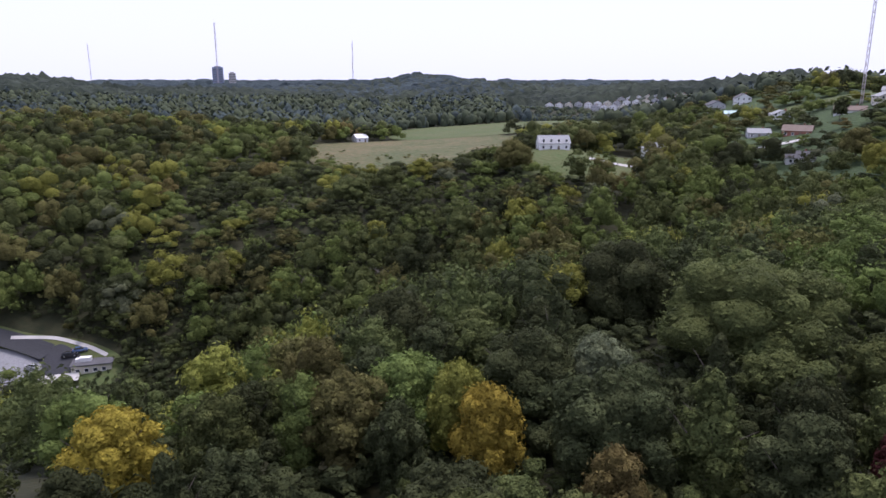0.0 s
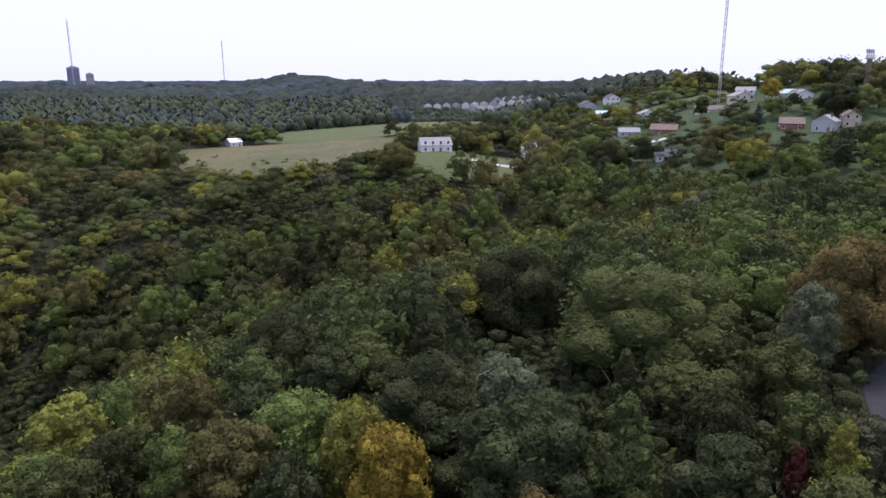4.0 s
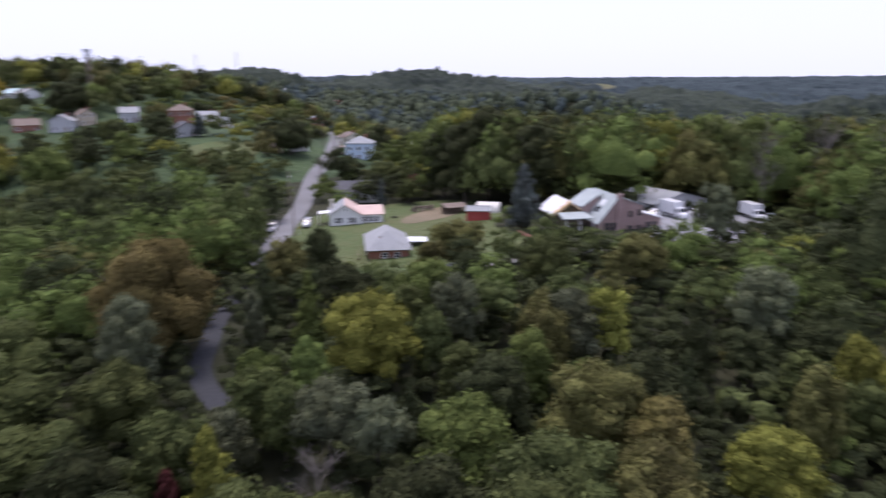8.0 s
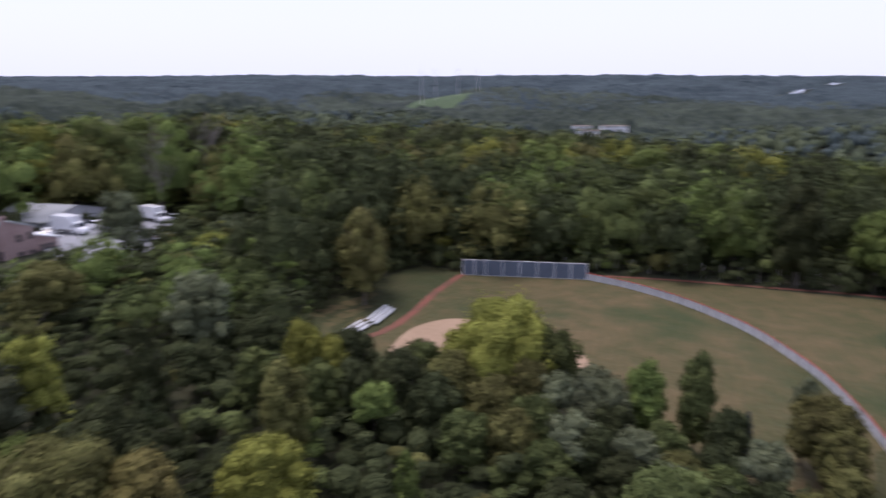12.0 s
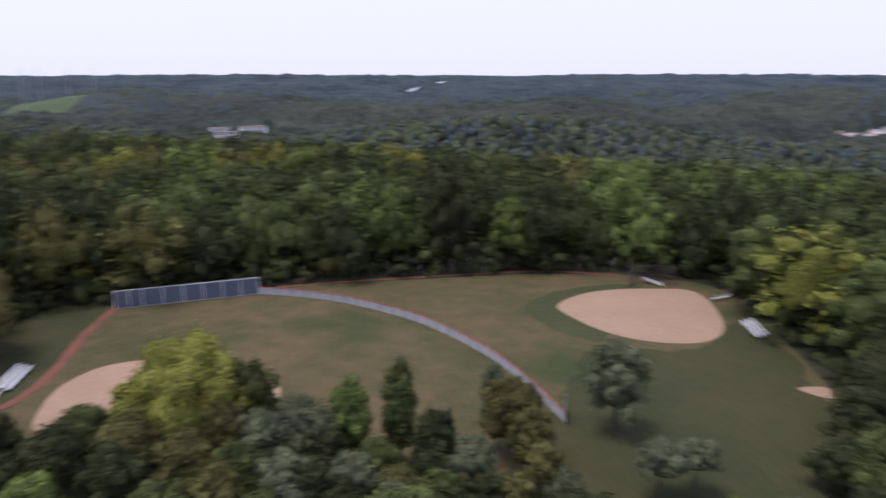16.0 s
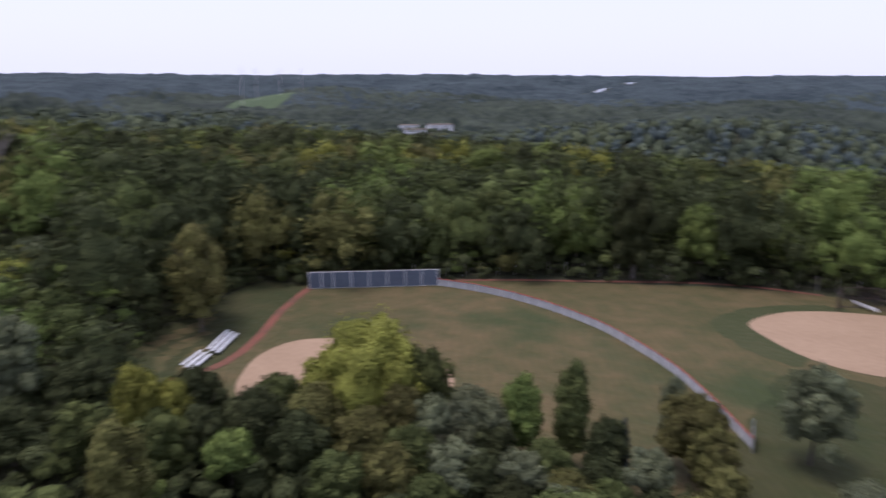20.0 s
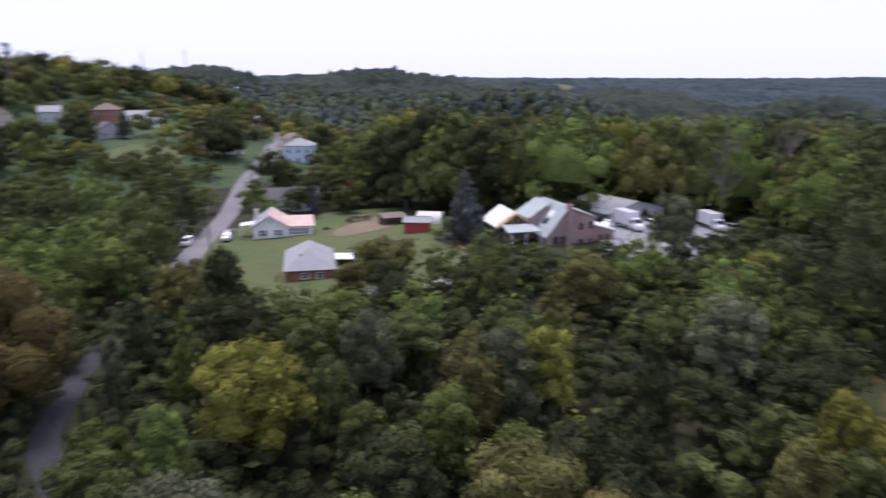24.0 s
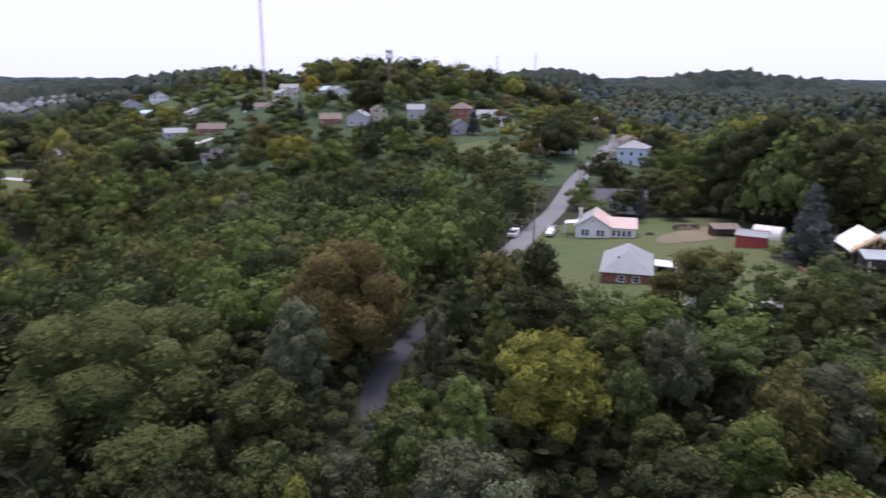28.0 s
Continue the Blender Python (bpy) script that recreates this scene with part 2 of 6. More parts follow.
WOODOLD = material("weathered timber", (0.22, 0.18, 0.14), 0.9, (0.15, 0.12, 0.10), 0.8, 8)
TARP = material("off-white tarpaulin", (0.70, 0.68, 0.62), 0.6, (0.60, 0.58, 0.53), 0.5, 6)
REDTRIM = material("red plastic fence cap", (0.36, 0.065, 0.05), 0.5, (0.27, 0.055, 0.042), 0.6, 6)
TYRE = material("black rubber", (0.02, 0.02, 0.02), 0.85)
DARKWIN = material("car glass", (0.02, 0.024, 0.03), 0.05, spec=0.6)


# ---- the lie of the land ----
def ramp(lo, hi, v):
    t = np.clip((v - lo) / (hi - lo), 0, 1)
    return t * t * (3 - 2 * t)


def mound(x, y, cx, cy, sx, sy, turn=0.0):
    c, s = math.cos(radians(turn)), math.sin(radians(turn))
    u, v = (x - cx) * c + (y - cy) * s, -(x - cx) * s + (y - cy) * c
    return np.exp(-((u / sx) ** 2) - (v / sy) ** 2)


def swell(x, y, size):
    """Rolling noise between about -1 and 1."""
    u, v = x / size, y / size
    return (np.sin(u * 1.7 + 2.1 * np.sin(v * 1.3 + 0.4)) + np.sin(v * 1.9 + 1.7 * np.sin(u * 1.1 + 1.2) + 2.0) + np.sin((u + v) * 1.2 + np.sin(u * 2.3))) / 2.4


HILLS = [
    # centre x, y, half widths, turn, height
    (128, 8, 52, 48, 0, 6.3), (-110, 170, 85, 95, 0, -30), (-58, 98, 36, 44, 0, -9), (90, 66, 62, 42, 0, 1.7), (44, 48, 30, 26, 0, 2.0),
    (202, 152, 62, 60, 0, 11), (44, 284, 34, 32, 0, 8), (95, 284, 30, 30, 0, -3), (220, 700, 170, 95, 0, -13),
    (246, 287, 92, 92, 0, 30.5), (238, 430, 78, 80, 0, 26.5), (330, 245, 60, 60, 0, 14),
    (770, 555, 105, 110, 0, 47), (1010, 440, 120, 170, 0, 36), (430, 1000, 330, 170, -20, 20),
    (-250, 760, 230, 160, 0, 14), (-230, 420, 120, 110, 0, 14), (60, 2000, 120, 200, 0, 24), (205, 1240, 130, 90, 0, 12), (330, 1230, 60, 90, 0, 12),
    (329, -618, 200, 105, 28, 40), (700, 118, 70, 130, 0, 46), (980, -60, 160, 60, 60, 26), (760, -930, 320, 90, 40, 30), (-40, -1350, 420, 120, 5, 26), (300, -1150, 260, 90, 20, 28),
    (-120, -1020, 190, 130, 0, 16), (655, -590, 80, 80, 0, 17), (1450, -760, 260, 200, 0, 38), (2400, -2700, 500, 400, 0, 30),
]


# places where the folds of the land flatten out: settlements in the valleys
QUIET = [(5, -1053, 130), (-140, -940, 120), (-165, -820, 120), (-275, -1085, 130), (-270, -1600, 200), (-650, -1500, 200), (650, -590, 110), (250, 880, 160), (1450, -760, 260), (1000, -1280, 260), (1500, -2050, 380), (1900, -2900, 450)]


def ground(x, y):
    x, y = np.asarray(x, float), np.asarray(y, float)
    r = np.hypot(x, y)
    z = -4.5 * ramp(0, 150, y) * ramp(60, -60, x)
    for cx, cy, sx, sy, turn, h in HILLS:
        z = z + h * mound(x, y, cx, cy, sx, sy, turn)
    z = z - 25 * np.exp(-(((y - 172 - 0.12 * x) / 52) ** 2)) * ramp(150, 40, x)
    z = z - 5 * ramp(230, 330, y) * ramp(120, 20, x) * ramp(900, 600, y)
    low = np.maximum(ramp(135, 430, -y + 0.1 * x), ramp(150, 420, -x - y))
    low = np.maximum(low, 0.62 * ramp(210, 560, x) * ramp(330, 120, y))
    z = z - 46 * low
    z = z + swell(x, y, 150) * 9 * ramp(450, 900, r) + swell(x, y + 70, 330) * 14 * ramp(350, 950, r) + swell(x + 900, y, 900) * 17 * ramp(900, 2200, r)
    crest = swell(x * 0.8 + 200, y * 1.1 - 300, 210) * 22 + swell(x - 500, y + 150, 95) * 9
    for sx_, sy_, wide in QUIET:
        crest = crest * (1 - 0.85 * np.exp(-(((x - sx_) / wide) ** 2) - ((y - sy_) / wide) ** 2))
    z = z + crest * ramp(520, 1000, r) * np.maximum(ramp(260, 60, y), 0.3)
    z = z + (19 + 7 * swell(x, y + 400, 700) - z) * ramp(2300, 4400, r)
    # the ball fields are levelled
    flat = ramp(1.22, 0.9, np.sqrt(((x - 55 - 0.1 * (y + 80)) / 62) ** 2 + ((y + 76) / 52) ** 2))
    flat = np.maximum(flat, ramp(1.3, 0.95, np.sqrt(((x - 12) / 30) ** 2 + ((y + 78) / 40) ** 2)))
    return z * (1 - flat)


def height(x, y):
    return float(ground(x, y))


# ---- mesh helpers ----
def mesh_of(name, verts, faces, mats, index=None, smooth=False):
    me = bpy.data.meshes.new(name)
    verts, faces = np.asarray(verts, np.float32), np.asarray(faces, np.int32)
    me.vertices.add(len(verts))
    me.vertices.foreach_set("co", verts.ravel())
    k = faces.shape[1]
    me.loops.add(faces.size)
    me.loops.foreach_set("vertex_index", faces.ravel())
    me.polygons.add(len(faces))
    me.polygons.foreach_set("loop_start", np.arange(0, faces.size, k, dtype=np.int32))
    for m in mats:
        me.materials.append(m)
    if index is not None:
        me.polygons.foreach_set("material_index", np.asarray(index, np.int32))
    me.polygons.foreach_set("use_smooth", np.ascontiguousarray(np.broadcast_to(np.asarray(smooth, bool), len(faces))))
    me.update(calc_edges=True)
    return me


def part(name, bm, mat, parent, label="", m=None):
    me = bpy.data.meshes.new(name)
    bm.to_mesh(me)
    bm.free()
    me.materials.append(mat)
    ob = new(name, me)
    ob.parent = parent
    if m is not None:
        ob.matrix_local = m
    if label:
        ob["label"] = label
    return ob


def piece(name, me, parent, m=None, label=""):
    ob = new(name, me)
    ob.parent = parent
    if m is not None:
        ob.matrix_local = m
    if label:
        ob["label"] = label
    return ob


def thing(name, m, label, category, group="", kind=""):
    ob = new(name)
    ob.empty_display_size = 0.3
    ob.matrix_world = m
    return tagged(ob, label, category, group, kind)


def box(bm, x, y, z, sx, sy, sz, turn=0.0, bevel=0.0):
    """A box that stands on z with its centre at x, y."""
    m = pose(x, y, z + sz / 2, 0, 0, turn) @ Matrix.Diagonal((sx, sy, sz, 1))
    got = bmesh.ops.create_cube(bm, size=1, matrix=m)
    if bevel:
        edges = list({e for v in got["verts"] for e in v.link_edges})
        bmesh.ops.bevel(bm, geom=edges, offset=bevel, segments=2, affect="EDGES", profile=0.6)
    return bm


def tube(bm, a, b, ra, rb=None, n=6):
    """A tapered rod from a to b."""
    a, b = Vector(a), Vector(b)
    d = b - a
    m = Matrix.Translation((a + b) / 2) @ d.to_track_quat("Z", "Y").to_matrix().to_4x4()
    bmesh.ops.create_cone(bm, cap_ends=True, segments=n, radius1=ra, radius2=ra if rb is None else rb, depth=d.length, matrix=m)
    return bm


def slab(bm, corners, thick):
    """A sheet of the given thickness under four (or three) corners."""
    n = (Vector(corners[1]) - Vector(corners[0])).cross(Vector(corners[2]) - Vector(corners[0])).normalized()
    if n.z < 0:
        n = -n
    up = [bm.verts.new(c) for c in corners]
    low = [bm.verts.new(Vector(c) - n * thick) for c in corners]
    k = len(corners)
    bm.faces.new(up)
    bm.faces.new(low[::-1])
    for i in range(k):
        bm.faces.new((low[i], low[(i + 1) % k], up[(i + 1) % k], up[i]))
    bmesh.ops.recalc_face_normals(bm, faces=bm.faces[:])
    return bm


def rounded(points, steps=6):
    """A closed smooth line through the points."""
    p, out = np.array(points, float), []
    n = len(p)
    for i in range(n):
        a, b, c, d = p[i - 1], p[i], p[(i + 1) % n], p[(i + 2) % n]
        for t in np.arange(steps) / steps:
            out.append(0.5 * (2 * b + (c - a) * t + (2 * a - 5 * b + 4 * c - d) * t**2 + (3 * b - a - 3 * c + d) * t**3))
    return np.array(out)


def smooth_line(points, step=3.0):
    """An open smooth line through the points, resampled about every step metres."""
    p = np.array(points, float)
    p = np.vstack([2 * p[0] - p[1], p, 2 * p[-1] - p[-2]])
    out = []
    for i in range(1, len(p) - 2):
        a, b, c, d = p[i - 1], p[i], p[i + 1], p[i + 2]
        k = max(2, int(np.linalg.norm(c - b) / step))
        for t in np.arange(k) / k:
            out.append(0.5 * (2 * b + (c - a) * t + (2 * a - 5 * b + 4 * c - d) * t**2 + (3 * b - a - 3 * c + d) * t**3))
    out.append(p[-2])
    return np.array(out)


OPEN = []  # patches without trees: outlines and lines with a width


def patch(name, points, mat, lift, label, category, rings=10, steps=6, ragged=0.0, keep_open=True, margin=0.0, kind="structure"):
    """A piece of ground of another kind, laid on the land."""
    line = rounded(points, steps)
    mid = line.mean(0)
    if ragged:
        a = np.arange(len(line))
        line = line + (line - mid) * (ragged * (np.sin(a * 1.7) + np.sin(a * 2.9 + 1) + np.sin(a * 0.63)))[:, None] / 3
    n, verts = len(line), [mid]
    for k in range(1, rings + 1):
        verts.extend(mid + (line - mid) * k / rings)
    verts = np.array(verts)
    z = ground(verts[:, 0], verts[:, 1]) + lift
    faces = [(0, 1 + i, 1 + (i + 1) % n, 1 + (i + 1) % n) for i in range(n)]
    tris = [f[:3] for f in faces]
    quads = [(1 + (k - 1) * n + i, 1 + k * n + i, 1 + k * n + (i + 1) % n, 1 + (k - 1) * n + (i + 1) % n) for k in range(1, rings) for i in range(n)]
    for q in quads:
        tris += [q[:3], (q[0], q[2], q[3])]
    ob = new(name, mesh_of(name, np.c_[verts, z], tris, [mat], smooth=True))
    if keep_open:
        OPEN.append((mid + (line - mid) * (1 + margin / max(1.0, np.linalg.norm(line - mid, axis=1).mean())), 0))
    return tagged(ob, label, category, "", kind)


def strip(name, points, width, mat, lift, label, category, step=3.0, clear=1.0, cross=4):
    """A road or path laid on the land along a line."""
    line = smooth_line(points, step)
    way = np.gradient(line, axis=0)
    way /= np.linalg.norm(way, axis=1)[:, None]
    side = np.c_[-way[:, 1], way[:, 0]]
    rows = [line + side * width * (k / cross - 0.5) for k in range(cross + 1)]
    mid = ground(line[:, 0], line[:, 1])
    verts = np.concatenate([np.c_[r, np.maximum(ground(r[:, 0], r[:, 1]), mid - 0.3) + lift] for r in rows])
    n = len(line)
    faces = [(k * n + i, k * n + i + 1, (k + 1) * n + i + 1, (k + 1) * n + i) for k in range(cross) for i in range(n - 1)]
    ob = new(name, mesh_of(name, verts, faces, [mat], smooth=True))
    OPEN.append((line, width / 2 + clear))
    return tagged(ob, label, category, "", "structure")


def is_open(x, y, margin=0.0):
    """Which of the points lie on open ground."""
    x, y = np.asarray(x, float), np.asarray(y, float)
    out = np.zeros(x.shape, bool)
    for line, wide in OPEN:
        lo, hi = line.min(0) - wide - margin - 1, line.max(0) + wide + margin + 1
        near = np.where((x > lo[0]) & (x < hi[0]) & (y > lo[1]) & (y < hi[1]))[0]
        if not len(near):
            continue
        px, py = x[near], y[near]
        if wide:
            d = np.min(np.hypot(px[:, None] - line[None, :, 0], py[:, None] - line[None, :, 1]), 1)
            out[near] |= d < wide + margin
        else:
            a, b = line, np.roll(line, -1, 0)
            up = (a[None, :, 1] > py[:, None]) != (b[None, :, 1] > py[:, None])
            cut = (b[:, 0] - a[:, 0])[None] * (py[:, None] - a[None, :, 1]) / np.where(b[:, 1] == a[:, 1], 1e-9, b[:, 1] - a[:, 1])[None] + a[None, :, 0]
            inside = (np.sum(up & (px[:, None] < cut), 1) % 2) == 1
            if margin:
                inside |= np.min(np.hypot(px[:, None] - line[None, :, 0], py[:, None] - line[None, :, 1]), 1) < margin
            out[near] |= inside
    return out


# the ground: one sheet, fine near the middle and coarse far out
ringr = np.concatenate([np.arange(2, 160, 2.5), 160 * (4950 / 160) ** (np.arange(0, 111) / 110)])
SPOKES = 288
ang = np.arange(SPOKES) / SPOKES * 2 * np.pi
gx = np.concatenate([[0], (ringr[:, None] * np.cos(ang)).ravel()]) + 20
gy = np.concatenate([[0], (ringr[:, None] * np.sin(ang)).ravel()])
gf = [(0, 1 + i, 1 + (i + 1) % SPOKES) for i in range(SPOKES)]
for k in range(len(ringr) - 1):
    a0, b0 = 1 + k * SPOKES, 1 + (k + 1) * SPOKES
    for i in range(SPOKES):
        j = (i + 1) % SPOKES
        gf += [(a0 + i, b0 + i, b0 + j), (a0 + i, b0 + j, a0 + j)]
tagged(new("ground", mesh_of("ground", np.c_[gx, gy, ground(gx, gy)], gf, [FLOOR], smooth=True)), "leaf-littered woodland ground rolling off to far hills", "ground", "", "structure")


# ---- open ground: ball fields, lawns, roads, lots ----
patch("field_grass", [(98, -62), (106, -52), (97, -40), (88, -26), (76, -22), (58, -29), (41, -38), (25, -46), (6, -46), (-6, -52), (-1, -76), (8, -97), (20, -118), (32, -121), (48, -114), (66, -99), (84, -81)],
      GRASS, 0.03, "mown ball field grass, dry and worn in patches", "grass", 18, 6, 0.0)
patch("infield_clay", [(41.5, -97), (40.4, -104.5), (36.5, -110), (31, -114), (26, -116), (21.5, -111), (17.5, -101), (18, -94), (23, -90), (30, -89.5), (37.5, -93)],
      SAND, 0.06, "smooth tan clay infield of a ball field", "infield", 6, 6)
patch("infield_clay", [(75, -35), (78.5, -40), (78.5, -46), (72, -52), (63, -54), (56, -52), (51, -44), (52, -37), (60, -32), (69, -31)],
      SAND, 0.06, "pale tan clay infield behind trees", "infield", 6, 6)
patch("green_fringe", [(45.5, -94), (44, -105), (38, -112.5), (33, -113), (34, -100), (30, -86.5), (40, -88)],
      material("darker green grass", (0.028, 0.038, 0.010), 0.95, (0.044, 0.047, 0.017), 0.12, 8, 0.5, 0.5), 0.05, "greener grass fringe round the clay", "grass", 5, 6, 0.07)
# greener grass, coloured darker still for the shade along the trees
patch("green_outfield", [(24, -86.5), (31, -83), (28, -70), (25, -57), (12, -48.5), (-3, -56), (0, -74), (8, -94), (16, -104), (18, -92)],
      mown("lush green grass with tree shade painted in", (0.027, 0.034, 0.009), (0.042, 0.041, 0.014), (0.020, 0.030, 0.007)), 0.045, "greener moist grass towards the wood", "grass", 10, 6, 0.09, keep_open=False)
patch("green_outfield", [(107, -53), (99, -40), (89, -25.5), (77, -21.5), (76.4, -28), (78, -34.5), (83, -41.5), (91.5, -50.2), (99, -58)],
      bpy.data.materials["lush green grass with tree shade painted in"], 0.045, "greener grass strip behind the seats", "grass", 6, 6, 0.0, keep_open=False)
patch("sand_patch", [(6, -84.2), (3.5, -86.3), (1.8, -85), (3, -83.2)], SAND, 0.06, "small bare sandy patch in grass", "bare ground", 3, 5)
strip("red_clay_strip", [(98.6, -58.6), (91.7, -49.7), (83, -40.6), (78.4, -34), (77, -27)], 1.3, REDDIRT, 0.07, "strip of red clay along the foul line", "dirt strip")
strip("wood_edge_strip", [(85.5, -80), (78.5, -88), (67.8, -98.7), (56.8, -109.6), (48.4, -115.2), (39.3, -118.6)], 1.0, REDDIRT, 0.07, "thin reddish dirt edge below the wood", "dirt strip", clear=0.3)
# old asphalt; its dark colour replaces the shade of the trees beside it
strip("lane", [(37, 36), (40, 40.4), (42.6, 44.4), (46.4, 48.6), (52.5, 52.2), (60.6, 57), (72, 62), (88, 68), (100, 72), (105, 76)], 2.5, DARKASPHALT, 0.10, "narrow old asphalt lane between trees", "lane", clear=-1.2)
strip("road", [(88, 69), (106.7, 77.9), (122.4, 85.2), (138.9, 92.1), (157.7, 101), (172, 107.5), (195.3, 115.5), (212, 123), (250, 143), (325, 185), (400, 226)], 4.7, ASPHALT, 0.16, "grey asphalt village road running uphill", "road", clear=1.5)
patch("lawn", [(100, 75), (90, 60), (80, 48), (80, 39), (92, 30), (105, 23), (113, 27), (121, 36), (140, 40), (163, 57), (151, 72), (136, 82), (120, 84), (110, 80)],
      GREEN, 0.10, "green mown lawn between houses", "lawn", 12, 6)
patch("bare_yard", [(124, 56), (133, 50), (147, 51), (150, 57), (139, 60), (129, 60)], BAREDIRT, 0.16, "bare brown earth in a yard", "bare ground", 5, 5)
patch("gravel_lot", [(111, 3), (114, -5), (130, -14), (149, -20), (156, -12), (150, -3), (141, 6), (132, 9), (122, 6), (115, 8)],
      GRAVEL, 0.14, "pale grey gravel parking lot", "parking lot", 8, 6)
strip("drive", [(88, 38), (95.3, 29.7), (98.8, 24.3), (104, 15), (111, 5)], 2.6, CONCRETE, 0.20, "pale concrete drive", "drive", clear=-0.8)
patch("park_grass", [(-145.3, 195.2), (-131.3, 197.2), (-116.0, 197.1), (-104.1, 192.7), (-101.3, 186.7), (-107.8, 175.8), (-120.0, 171.5), (-127.2, 167.8), (-134.6, 170.5)], GREEN, 0.10, "mown grass round the park lot", "lawn", 8, 5)
patch("parking_asphalt", [(-140.7, 185.7), (-131.0, 188.7), (-126.5, 191.6), (-124.1, 193.9), (-122.3, 195.0), (-119.3, 194.3), (-115.4, 192.2), (-115.4, 189.2), (-115.4, 185.4), (-118.5, 184.1), (-124.2, 181.4), (-126.1, 177.3), (-127.2, 173.6), (-132.4, 172.0)],
      DARKASPHALT, 0.20, "dark asphalt park road and car park", "car park", 8, 6)
patch("lot_gravel", [(-141.6, 189.0), (-138.2, 190.4), (-132.5, 190.2), (-127.1, 188.8), (-124.8, 187.2), (-124.5, 185.0), (-127.1, 181.8), (-129.6, 178.8), (-134.6, 176.4)], GRAVEL, 0.32, "pale gravel part of the park lot", "parking lot", 5, 5)
patch("meadow", [(-75, 430), (-60, 340), (-20, 300), (25, 305), (40, 350), (60, 430), (40, 470), (-20, 465)], ROUGH, 0.5, "rough dry meadow on a slope", "meadow", 14, 6)
patch("playing_lawn", [(-25, 470), (40, 465), (130, 480), (150, 540), (80, 590), (-10, 560)], GREEN, 0.6, "green level sports lawn", "lawn", 10, 6)
patch("house_lawn", [(25, 268), (30, 252), (60, 245), (85, 255), (120, 262), (118, 284), (70, 292), (40, 288)], GREEN, 0.35, "mown lawn round suburban houses", "lawn", 10, 6)
OPEN.append((smooth_line([(30, 27), (34, 32), (37, 36), (40, 40.4), (42.6, 44.4), (46.4, 48.6), (52.5, 52.2), (60.6, 57)], 1.0), 2.0))
patch("village_grass", [(120, 250), (112, 200), (150, 120), (200, 98), (290, 110), (330, 170), (310, 240), (250, 330), (230, 430), (150, 430)], BRUSH, 0.12, "rough green grass and scrub on the village hill", "grass", 24, 6, keep_open=False)


# ---- houses ----
MESH = {}


def shared(key, make, mat):
    """One mesh for all alike pieces."""
    if key not in MESH:
        bm = bmesh.new()
        make(bm)
        me = bpy.data.meshes.new(str(key[0]))
        bm.to_mesh(me)
        bm.free()
        me.materials.append(mat)
        MESH[key] = me
    return MESH[key]


def window_frame(bm, w, h):
    """A frame in one piece, its bottom rail drawn out into a sill."""
    t, d = 0.09, 0.05
    rings = []
    for y, k in ((-d, 0), (-d, t), (d, t), (d, 0)):
        lip = 0.09 if k == 0 and y < 0 else 0
        rings.append([bm.verts.new(c) for c in ((-w / 2 + k - lip, y - lip, k), (w / 2 - k + lip, y - lip, k), (w / 2 - k, y, h - k), (-w / 2 + k, y, h - k))])
    for q in range(4):
        for i in range(4):
            bm.faces.new((rings[q][i], rings[q][(i + 1) % 4], rings[(q + 1) % 4][(i + 1) % 4], rings[(q + 1) % 4][i]))
    bmesh.ops.recalc_face_normals(bm, faces=bm.faces[:])


def window(parent, x, y, z, w, h, turn=0.0, bars=1, frame_mat=None):
    """A window in a wall that faces -y when turn is 0."""
    fm = frame_mat or TRIM
    f = piece("window", shared(("window", w, h, fm.name), lambda bm: window_frame(bm, w, h), fm), parent, pose(x, y, z, 0, 0, turn))
    piece("pane", shared(("pane", w, h), lambda bm: box(bm, 0, 0.01, 0.06, w - 0.14, 0.05, h - 0.12), GLASS), f)
    at = parent.matrix_world.translation
    if math.hypot(at.x, at.y) < 175:
        piece("glazing_bar", shared(("bar", w, fm.name), lambda bm: box(bm, 0, -0.005, -0.03, w - 0.18, 0.085, 0.06), fm), f, pose(0, 0, h / 2))
        for k in range(1, bars):
            piece("mullion", shared(("mullion", h, fm.name), lambda bm: box(bm, 0, -0.005, 0.09, 0.07, 0.09, h - 0.18), fm), f, pose(-w / 2 + w * k / bars, 0, 0))
    return f


def door(parent, x, y, z, w, h, turn, mat):
    d = piece("door", shared(("door", w, h, mat.name), lambda bm: (box(bm, 0, 0, 0, w, 0.08, h), box(bm, 0, -0.04, h * 0.55, w * 0.7, 0.04, h * 0.36), box(bm, 0, -0.04, h * 0.1, w * 0.7, 0.04, h * 0.34)), mat), parent, pose(x, y, z, 0, 0, turn))
    piece("handle", shared(("handle",), lambda bm: box(bm, 0.36, -0.08, 1.0, 0.05, 0.09, 0.14), STEEL), d)
    return d


def gable_walls(bm, w, d, h, rise, along):
    """A solid with its ridge along y ('y'), along x ('x'), or flat under a hip roof ('hip')."""
    if along == "hip":
        box(bm, w / 2, d / 2, -1.2, w, d, h + 1.2)
        return
    if along == "y":
        ring = [(0, -1.2), (w, -1.2), (w, h), (w / 2, h + rise), (0, h)]
        a, b = [bm.verts.new((x, 0, z)) for x, z in ring], [bm.verts.new((x, d, z)) for x, z in ring]
    else:
        ring = [(0, -1.2), (d, -1.2), (d, h), (d / 2, h + rise), (0, h)]
        a, b = [bm.verts.new((0, y, z)) for y, z in ring], [bm.verts.new((w, y, z)) for y, z in ring]
    for i in range(5):
        bm.faces.new((a[i], a[(i + 1) % 5], b[(i + 1) % 5], b[i]))
    bm.faces.new(a)
